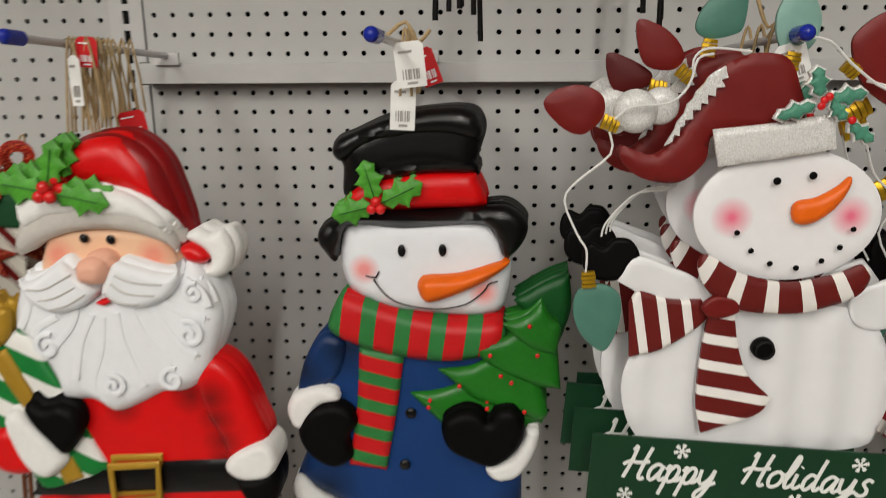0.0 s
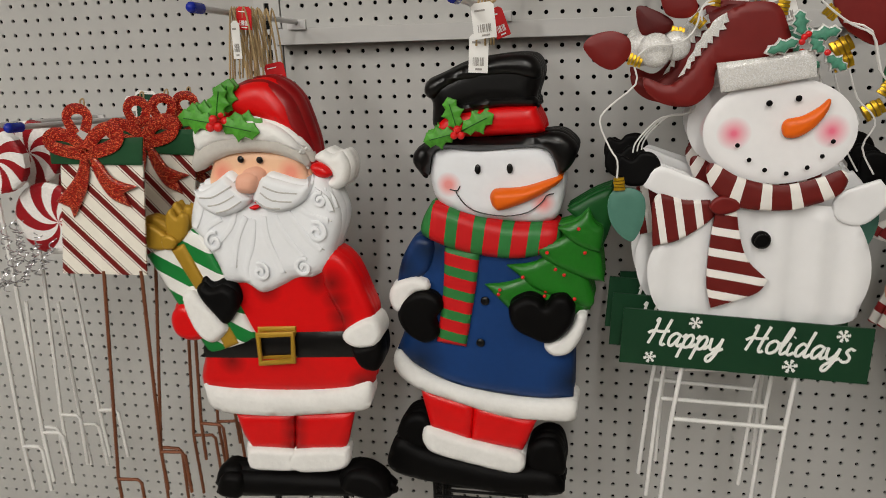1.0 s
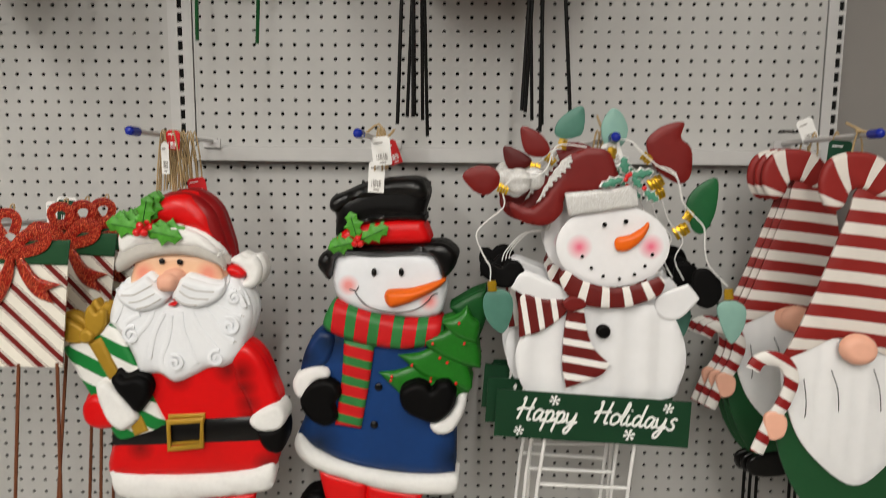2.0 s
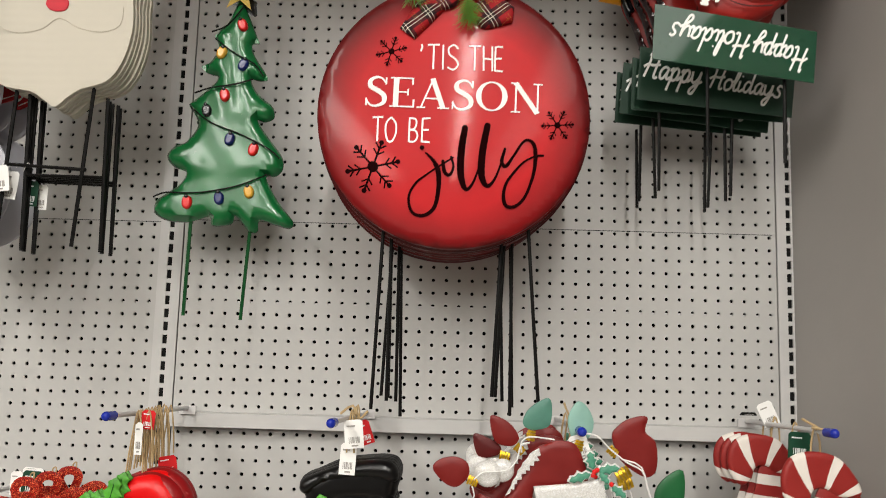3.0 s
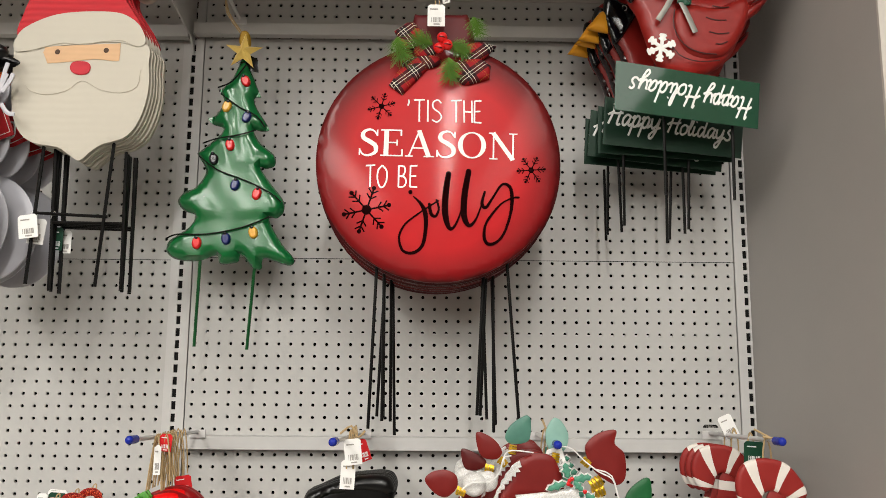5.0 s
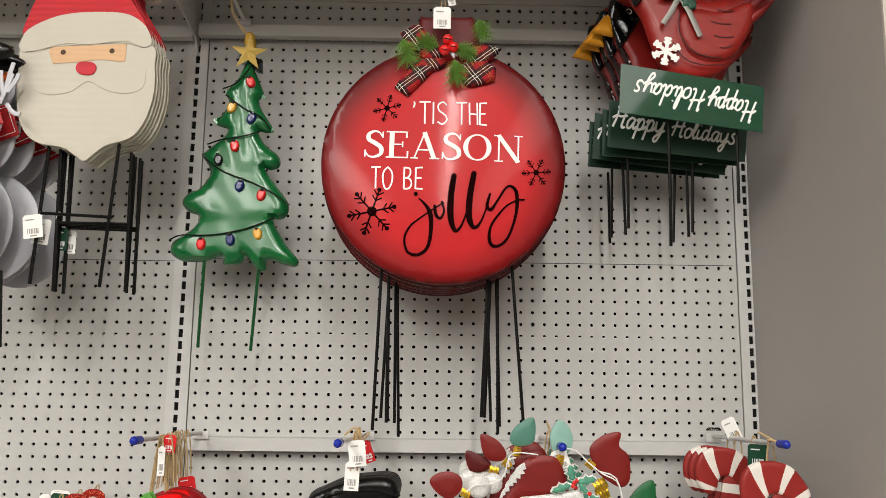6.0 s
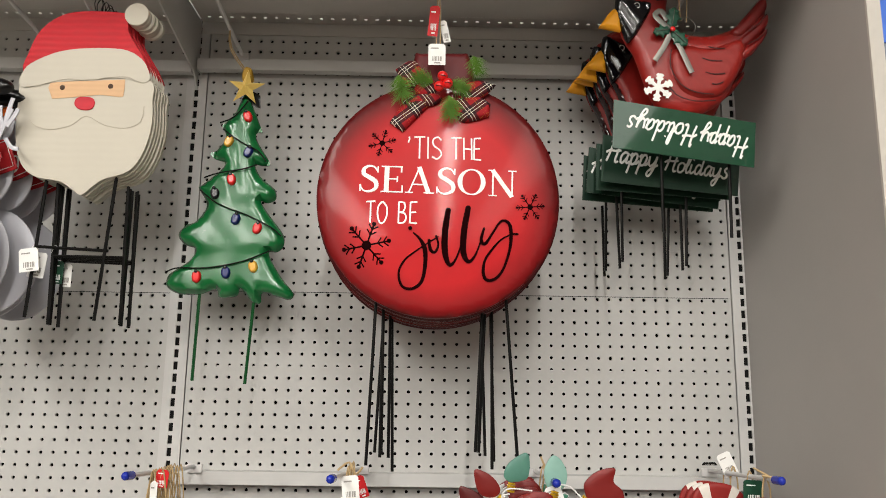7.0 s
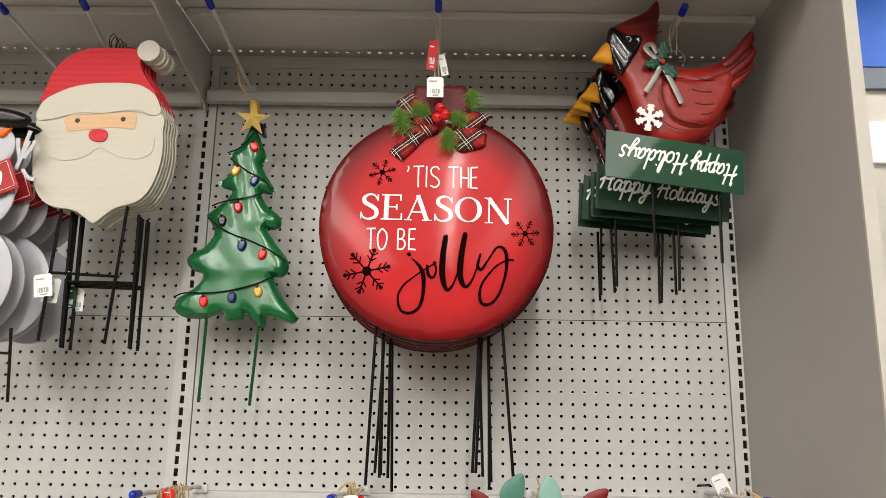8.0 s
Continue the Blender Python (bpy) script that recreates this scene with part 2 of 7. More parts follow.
def box_data(x0, x1, y0, y1, z0, z1, bev=0.0):
    bm = bmesh.new()
    bmesh.ops.create_cube(bm, size=1, matrix=Matrix.Translation(((x0 + x1) / 2, (y0 + y1) / 2, (z0 + z1) / 2)) @ Matrix.Diagonal((x1 - x0, y1 - y0, z1 - z0, 1)))
    if bev:
        bmesh.ops.bevel(bm, geom=bm.edges[:], offset=bev, segments=2, affect="EDGES", profile=0.5)
    co, faces = [tuple(v.co) for v in bm.verts], [tuple(v.index for v in f.verts) for f in bm.faces]
    bm.free()
    return co, faces


def box(name, x0, x1, y0, y1, z0, z1, mat, parent=None, bev=0.0, label=""):
    co, faces = box_data(x0, x1, y0, y1, z0, z1, bev)
    return place(name, mesh_of(name, co, faces, mat, False), parent, label)


def merged(*datas):
    co, faces = [], []
    for c, f in datas:
        b = len(co)
        co += list(c)
        faces += [tuple(b + v for v in g) for g in f]
    return co, faces


def thing(name, x, y, z, label, category, group="", turn=0.0):
    ob = new(name)
    ob.empty_display_size = 0.05
    ob.matrix_basis = pose(x, y, z, 0, 0, turn)
    return tagged(ob, label, category, group)


def blob(name, c, y, r, mat, parent, flat=0.6, label=""):
    """A small domed disc or ball at c (centimetres)."""
    bm = bmesh.new()
    bmesh.ops.create_uvsphere(bm, u_segments=14, v_segments=9, radius=1)
    x, z = [float(v) / 100 for v in c.split(",")]
    rx, rz = (r if isinstance(r, tuple) else (r, r))
    co = [(x + v.co.x * rx / 100, y + v.co.y * flat * rx / 100, z + v.co.z * rz / 100) for v in bm.verts]
    faces = [tuple(v.index for v in f.verts) for f in bm.faces]
    bm.free()
    return place(name, mesh_of(name, co, faces, mat), parent, label)


def blob_data(c, r):
    bm = bmesh.new()
    bmesh.ops.create_uvsphere(bm, u_segments=14, v_segments=9, radius=r)
    co = [v.co + c for v in bm.verts]
    faces = [tuple(v.index for v in f.verts) for f in bm.faces]
    bm.free()
    return co, faces

# ---- the store round the display ----


def slab(name, x0, x1, y0, y1, z0, z1, mat, label, category):
    return tagged(box(name, x0, x1, y0, y1, z0, z1, mat), label, category, kind="structure")


slab("floor", -8, 9, -22, 3, -0.1, 0, FLOOR, "pale vinyl store floor", "floor")
slab("ceiling", -8, 9, -22, 3, 4.6, 4.7, CEIL, "white store ceiling with lamps", "ceiling")
slab("wall_south", -8, 9, -22.2, -22, 0, 4.6, AISLE, "plain dim store wall", "wall")
slab("wall_west", -8.2, -8, -22, 3, 0, 4.6, AISLE, "plain dim store wall", "wall")
slab("wall_east", 9, 9.2, -22, 3, 0, 4.6, AISLE, "plain dim store wall", "wall")
slab("wall_north", -8, 9, 3, 3.2, 0, 4.6, WALL, "far cream store wall with blue band", "wall")
# unseen, added behind the camera to keep low lamp light off the lower board
slab("wall_light_block", -8, 9, -3.3, -2.8, 0, 1.5, AISLE, "unseen dim wall added to block low light", "wall")
slab("wall_band_blue", 1.3, 9, 2.95, 3, 3.78, 4.6, BLUE_BAND, "blue painted band on far wall", "wall band")
slab("wall_band_grey", 1.3, 9, 2.96, 3, 3.63, 3.78, GREY_BAND, "grey blue band on far wall", "wall band")
slab("wall_panel_white", 1.3, 9, 2.97, 3, 3.12, 3.40, WHITE_BOX, "bright white panel on far wall", "wall panel")

# ---- pegboard wall ----
PITCH, ROW0 = 0.0254, 1.30


def pegboard(name, cols, rows, x0, x1, z0, z1, dx, dz, label):
    """A panel with a round hole at each step of the grid; plain margins close it to its edges."""
    ang = [math.pi / 8 + i * math.pi / 4 for i in range(8)]
    h, r = PITCH / 2, 0.0036
    sq = [(h, h), (-h, h), (-h, -h), (h, -h)]
    co, faces = [], []
    for c in range(*cols):
        for w in range(*rows):
            x, z, b = c * PITCH + dx, ROW0 + w * PITCH + dz, len(co)
            co += [(x + r * math.cos(a), 0, z + r * math.sin(a)) for a in ang]
            co += [(x + r * math.cos(a), 0.004, z + r * math.sin(a)) for a in ang]
            co += [(x + u, 0, min(max(z + v, z0), z1)) for u, v in sq]
            for i in range(8):
                j = (i + 1) % 8
                faces.append((b + i, b + 8 + i, b + 8 + j, b + j))
            # ring between hole and cell: corners 16..19 at 45, 135, 225, 315 degrees
            for k in range(4):
                a0, a1, n0 = b + 2 * k, b + (2 * k + 1) % 8, b + (2 * k + 2) % 8
                faces.append((a0, a1, b + 16 + k))
                faces.append((a1, n0, b + 16 + (k + 1) % 4, b + 16 + k))
    cx0, cx1 = (cols[0] - 0.5) * PITCH + dx, (cols[1] - 0.5) * PITCH + dx
    cz0, cz1 = ROW0 + (rows[0] - 0.5) * PITCH + dz, ROW0 + (rows[1] - 0.5) * PITCH + dz
    for q in ((x0, cx0, z0, z1), (cx1, x1, z0, z1), (cx0, cx1, z0, min(cz0, z1)), (cx0, cx1, max(cz1, z0), z1)):
        if q[1] - q[0] > 1e-4 and q[3] - q[2] > 1e-4:
            b = len(co)
            co += [(q[0], 0, q[2]), (q[1], 0, q[2]), (q[1], 0, q[3]), (q[0], 0, q[3])]
            faces.append((b, b + 1, b + 2, b + 3))
    ob = new(name, mesh_of(name, co, faces, BOARD, False))
    return tagged(ob, label, "pegboard", kind="structure")


LBL = "grey perforated steel pegboard panel"
pegboard("pegboard_lower", (0, 46), (-45, 17), -0.0125, 1.1555, 0.1, 1.7115, 0, 0, LBL)
pegboard("pegboard_upper", (0, 46), (17, 48), -0.0125, 1.1555, 1.7127, 2.52, 0, 0, LBL)
pegboard("pegboard_left_lower", (-48, 1), (-45, 17), -1.30, -0.0605, 0.1, 1.7055, -0.0735, -0.006, LBL)
pegboard("pegboard_left_upper", (-48, 1), (17, 48), -1.30, -0.0605, 1.7067, 2.52, -0.0735, -0.006, LBL)
# added black sheet: gives the board's holes their shade by colour
slab("gap_shade_sheet", -1.3, 1.25, 0.03, 0.05, 0, 2.6, GAP_SHADE, "black sheet as the shade behind the pegboard", "backing")
slab("back_stiffener", -0.01, 1.15, 0.006, 0.028, 1.538, 1.5535, STEEL, "steel bar behind the pegboard", "bar")
slab("back_stiffener_left", -1.3, -0.07, 0.006, 0.028, 1.532, 1.5475, STEEL, "steel bar behind the pegboard", "bar")

slab("seam_strip", -0.01, 1.15, 0.0012, 0.004, 1.7105, 1.7145, GAP_SHADE, "dark strip behind the panel seam", "trim")
slab("seam_strip_left", -1.3, -0.065, 0.0012, 0.004, 1.7045, 1.7085, GAP_SHADE, "dark strip behind the panel seam", "trim")


def upright(name, x):
    """A slotted steel post: two side strips, and webs between the slots."""
    parts = [box_data(x - 0.0225, x - 0.0045, -0.003, 0.03, 0.0, 2.6), box_data(x + 0.0045, x + 0.0225, -0.003, 0.03, 0.0, 2.6)]
    for i in range(-48, 50):
        z = ROW0 + 0.006 + i * PITCH
        parts.append(box_data(x - 0.0045, x + 0.0045, -0.0028, 0.01, z, z + 0.0085))
    ob = new(name, mesh_of(name, *merged(*parts), STEEL, False))
    # black strip just behind the face paints the slots' inner shade
    co, faces = box_data(x - 0.0044, x + 0.0044, 0.0003, 0.0023, 0, 2.6)
    place("slot_shade", mesh_of("slot_shade", co, faces, GAP_SHADE, False), ob)
    return tagged(ob, "slotted grey steel shelving upright", "upright", kind="structure")


upright("upright_left", -0.037)
upright("upright_right", 1.18)


def rail(name, x0, x1, z0, z1, label):
    parts = [box_data(x0, x1, -0.033, -0.0315, z0, z1, 0.0006), box_data(x0, x1, -0.0315, -0.001, z1 - 0.0018, z1),
             box_data(x0, x1, -0.0315, -0.012, z0, z0 + 0.0018)]
    for x in (x0 + 0.001, x1 - 0.001):
        parts.append(box_data(x - 0.001, x + 0.001, -0.0335, -0.0032, z0 - 0.002, z1 + 0.002))
    ob = new(name, mesh_of(name, *merged(*parts), STEEL, False))
    return tagged(ob, label, "rail", kind="structure")


rail("hook_rail", -0.012, 1.150, 1.3135, 1.3395, "grey steel cross rail for display hooks")
rail("hook_rail_top", -0.030, 1.172, 2.207, 2.233, "grey steel cross rail for display hooks")
rail("hook_rail_top_left", -1.28, -0.042, 2.2, 2.226, "grey steel cross rail for display hooks")
rail("hook_rail_left", -1.28, -0.06, 1.158, 1.184, "grey steel cross rail for display hooks")

# shelf over the display
SHELF_Z = 2.335


def shelf(name, x0, x1):
    """A steel shelf: deck, slotted rear edge, rear flange, stiffening channel and front lip."""
    ob = new(name, mesh_of(name, *box_data(x0, x1, -0.50, -0.031, SHELF_Z, SHELF_Z + 0.004), SHELF, False))
    tabs = [box_data(x0, x1, -0.024, -0.0035, SHELF_Z, SHELF_Z + 0.004)]
    for i in range(int((x1 - x0) / PITCH)):
        tabs.append(box_data(x0 + i * PITCH, x0 + (i + 1) * PITCH - 0.0075, -0.031, -0.024, SHELF_Z, SHELF_Z + 0.003))
    place("slotted_edge", mesh_of("slotted_edge", *merged(*tabs), SHELF, False), ob)
    box("rear_flange", x0, x1, -0.0035, 0.0, SHELF_Z - 0.03, SHELF_Z + 0.02, SHELF, ob)
    box("stiffener", x0 + 0.01, x1 - 0.01, -0.225, -0.08, SHELF_Z - 0.018, SHELF_Z - 0.0002, SHELF, ob, 0.004)
    box("front_lip", x0, x1, -0.505, -0.5002, SHELF_Z - 0.03, SHELF_Z + 0.03, SHELF, ob, 0.001)
    return tagged(ob, "grey steel top shelf with perforated back", "shelf", kind="structure")


shelf("top_shelf", -0.034, 1.186)
shelf("top_shelf_left", -1.28, -0.040)


def bracket(name, x):
    prof = [(-0.003, SHELF_Z), (-0.003, 2.17), (-0.03, 2.2), (-0.48, SHELF_Z - 0.045), (-0.50, SHELF_Z)]
    co = [(x + s, y, z) for s in (-0.0018, 0.0018) for y, z in prof]
    faces = [(0, 1, 2, 3, 4), (9, 8, 7, 6, 5)] + [(i, 5 + i, 5 + (i + 1) % 5, (i + 1) % 5) for i in range(5)]
    ob = new(name, mesh_of(name, co, faces, STEEL, False))
    return tagged(ob, "tapered steel shelf bracket", "bracket", kind="structure")


bracket("shelf_bracket", -0.037)

# end panel that closes the bay
slab("end_panel", 1.188, 1.209, -0.522, 0.2, 0, 2.75, SIDE, "tall grey laminate end panel", "panel")
slab("end_panel_edge", 1.1875, 1.2095, -0.527, -0.522, 0, 2.75, SIDE_EDGE, "pale edge band of the end panel", "trim")

# ---- hooks ----


def hook(x, z, y1=-0.335, base_z=None, label="pale steel display hook with blue plastic tip", x0=None):
    base_z = z - 0.012 if base_z is None else base_z
    x0 = x if x0 is None else x0
    h = thing("display_hook", x0, -0.033, base_z, label, "hook", "display hooks")
    tip = Vector((x - x0, y1 + 0.033, z - base_z))
    d = tip.normalized()
    tube("rod", [(0, -0.002, 0), tip], 0.0042, PEG, h, smooth=1, sides=10)
    tube("tip", [tip - d * 0.022, tip - d * 0.008, tip], 0.0072, PEG_CAP, h, smooth=1, sides=12)
    co, faces = blob_data(tip, 0.0072)
    place("tip_dome", mesh_of("tip_dome", co, faces, PEG_CAP), h)
    co, faces = box_data(-0.016, 0.016, -0.006, 0.0, -0.012, 0.004, 0.001)
    place("clip", mesh_of("clip", co, faces, PEG, False), h)
    return h


hook(0.007, 1.364, base_z=1.349, x0=0.028)
hook(0.342, 1.363, base_z=1.350, x0=0.365)
hook(0.715, 1.361, base_z=1.349, x0=0.720)
hook(1.089, 1.369, base_z=1.354, x0=1.077)
hook(-0.29, 1.215, base_z=1.198, x0=-0.279)
hook(-0.185, 2.282, base_z=2.24, x0=-0.22)
hook(0.51, 2.289, base_z=2.24)
hook(0.99, 2.288, base_z=2.24)
hook(0.06, 2.289, base_z=2.24, x0=0.07)


def twine_loops(parent, x, z_top, z_bot, ys, r=0.0016, spread=0.008):
    for y in ys:
        tube("twine", [(x - spread, y, z_bot), (x - spread * 0.7, y + 0.002, (z_top + z_bot) / 2), (x, y, z_top), (x + spread * 0.8, y - 0.002, (z_top + z_bot) / 2), (x + spread, y, z_bot)], r, TWINE, parent, smooth=4)


def tag(parent, x, y, z, w, h, mat=None, lean=0.0, face=0.0, ink=TAG_INK, name="price_tag"):
    """A hang tag with a hole, lines and a bar block where its writing is."""
    m = pose(x, y, z, 0, lean, face)
    co, faces = puff_data([Vector(v) for v in ((-w / 2, -h), (w / 2, -h), (w / 2, -0.004), (w / 2 - 0.004, 0), (-w / 2 + 0.004, 0), (-w / 2, -0.004))], 0, 0, 0.01, 0.0008, closed=True)
    me = mesh_of(name, co, faces, mat or TAG_W, False)
    me.transform(m)
    ob = place(name, me, parent)
    parts = []
    for k in range(7):
        u = -w * 0.28 + k * w * 0.09
        parts.append(box_data(u, u + w * (0.03 + 0.02 * (k % 3)), -0.0008, -0.0003, -h * 0.82, -h * 0.6))
    parts.append(box_data(-w * 0.36, w * 0.1, -0.0008, -0.0003, -h * 0.24, -h * 0.19))
    parts.append(box_data(-w * 0.15, w * 0.2, -0.0008, -0.0003, -h * 0.93, -h * 0.88))
    me = mesh_of("tag_print", *merged(*parts), ink, False)
    me.transform(m)
    place("tag_print", me, ob)
    return ob


def leaf_shape(c, length, width, angle, spikes=3):
    """A holly leaf: spiny lens about c (its stalk end), in centimetres."""
    x, z = [float(v) for v in c.split(",")]
    up, dn = [], []
    n = spikes * 6
    for i in range(n + 1):
        s = i / n
        w = width / 2 * math.sin(math.pi * min(max(s * 0.93 + 0.04, 0.02), 0.985)) ** 0.8
        ph = abs((i % 6) / 3 - 1)
        w *= 1.12 - 0.52 * ph**0.6 if 0 < i < n else 0.05
        up.append((s * length, w))
        dn.append((s * length, -w))
    a = radians(angle)
    return [Vector(((x + u * math.cos(a) - v * math.sin(a)) / 100, (z + u * math.sin(a) + v * math.cos(a)) / 100)) for u, v in dn + up[::-1][1:-1]]


def holly(parent, c, leaves, y, mat=None, berry=0.9, vein=None, name="holly_leaf"):
    """Holly: leaves of (length, width, angle) round c, and three berries."""
    x, z = [float(v) for v in c.split(",")]
    for l, w, a in leaves:
        s = leaf_shape("%f,%f" % (x + 0.5 * math.cos(radians(a)), z + 0.5 * math.sin(radians(a))), l, w, a)
        puff(name, s, mat or LEAF, parent, out=y, bulge=0.004, r=0.02, back=0.003, label="spiny green holly leaf", closed=True)
        p = [(x + t * l * math.cos(radians(a)), z + t * l * math.sin(radians(a))) for t in (0.1, 0.5, 0.9)]
        tube("leaf_vein", [(u / 100, -(y + 0.0032), v / 100) for u, v in p], 0.0007, vein or DARK_LEAF, parent, smooth=1)
    for dx, dz in ((0, berry * 0.8), (-berry * 0.75, -berry * 0.5), (berry * 0.75, -berry * 0.5)):
        blob("holly_berry", "%f,%f" % (x + dx, z + dz), -(y + 0.008), berry * 0.85, BERRY, parent, 0.8)


DARK_LEAF = paint("dark_leaf_vein", "1d5a1c", 0.45)
BERRY = paint("red_berry", "d81e1e", 0.28, 0, 0.05, 9, 0, 50, 0.4)


def stake_wire(parent, paths, r=0.0028, mat=None, name="stake"):
    for p in paths:
        tube(name, p, r, mat or WIRE, parent, smooth=1, sides=7)


# ---- red and white figure with a gift ----
FIGURE_FACE = spotted("figure_face_paint", "f0c3a0", "e98b76", "-7.6,18.9 2.9,19.0", 2.21)
GIFT = stripes("green_white_gift_stripes", 63, 0.042, [(0, "137a34"), (0.52, "ecebe6")], 0.3)

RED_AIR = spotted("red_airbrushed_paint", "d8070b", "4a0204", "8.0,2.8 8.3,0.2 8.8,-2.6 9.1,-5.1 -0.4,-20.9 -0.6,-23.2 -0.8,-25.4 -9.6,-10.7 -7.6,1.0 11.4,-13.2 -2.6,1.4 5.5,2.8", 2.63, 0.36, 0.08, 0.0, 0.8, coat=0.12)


def beard_wave(x, z):
    return 0.0022 * math.sin(1.5 * x + 1.6 * math.sin(0.5 * z)) * (0.5 + 0.5 * math.sin(0.33 * z + 1))


def groove(ang, per, amp):
    a = radians(ang)
    return lambda x, z: amp * math.sin(2 * math.pi * (x * math.cos(a) + z * math.sin(a)) / per)


def spiral(c, r, y, mat, parent, turns=1.6, flip=1):
    x, z = [float(v) for v in c.split(",")]
    p = [((x + flip * r * (1 - s) * math.cos(s * turns * 6.283 + 1.2)) / 100, -y, (z + r * (1 - s) * math.sin(s * turns * 6.283 + 1.2)) / 100) for s in [i / 16 for i in range(15)]]
    return tube_data(p, 0.0032, flat=0.8)

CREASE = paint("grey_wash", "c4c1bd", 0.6)


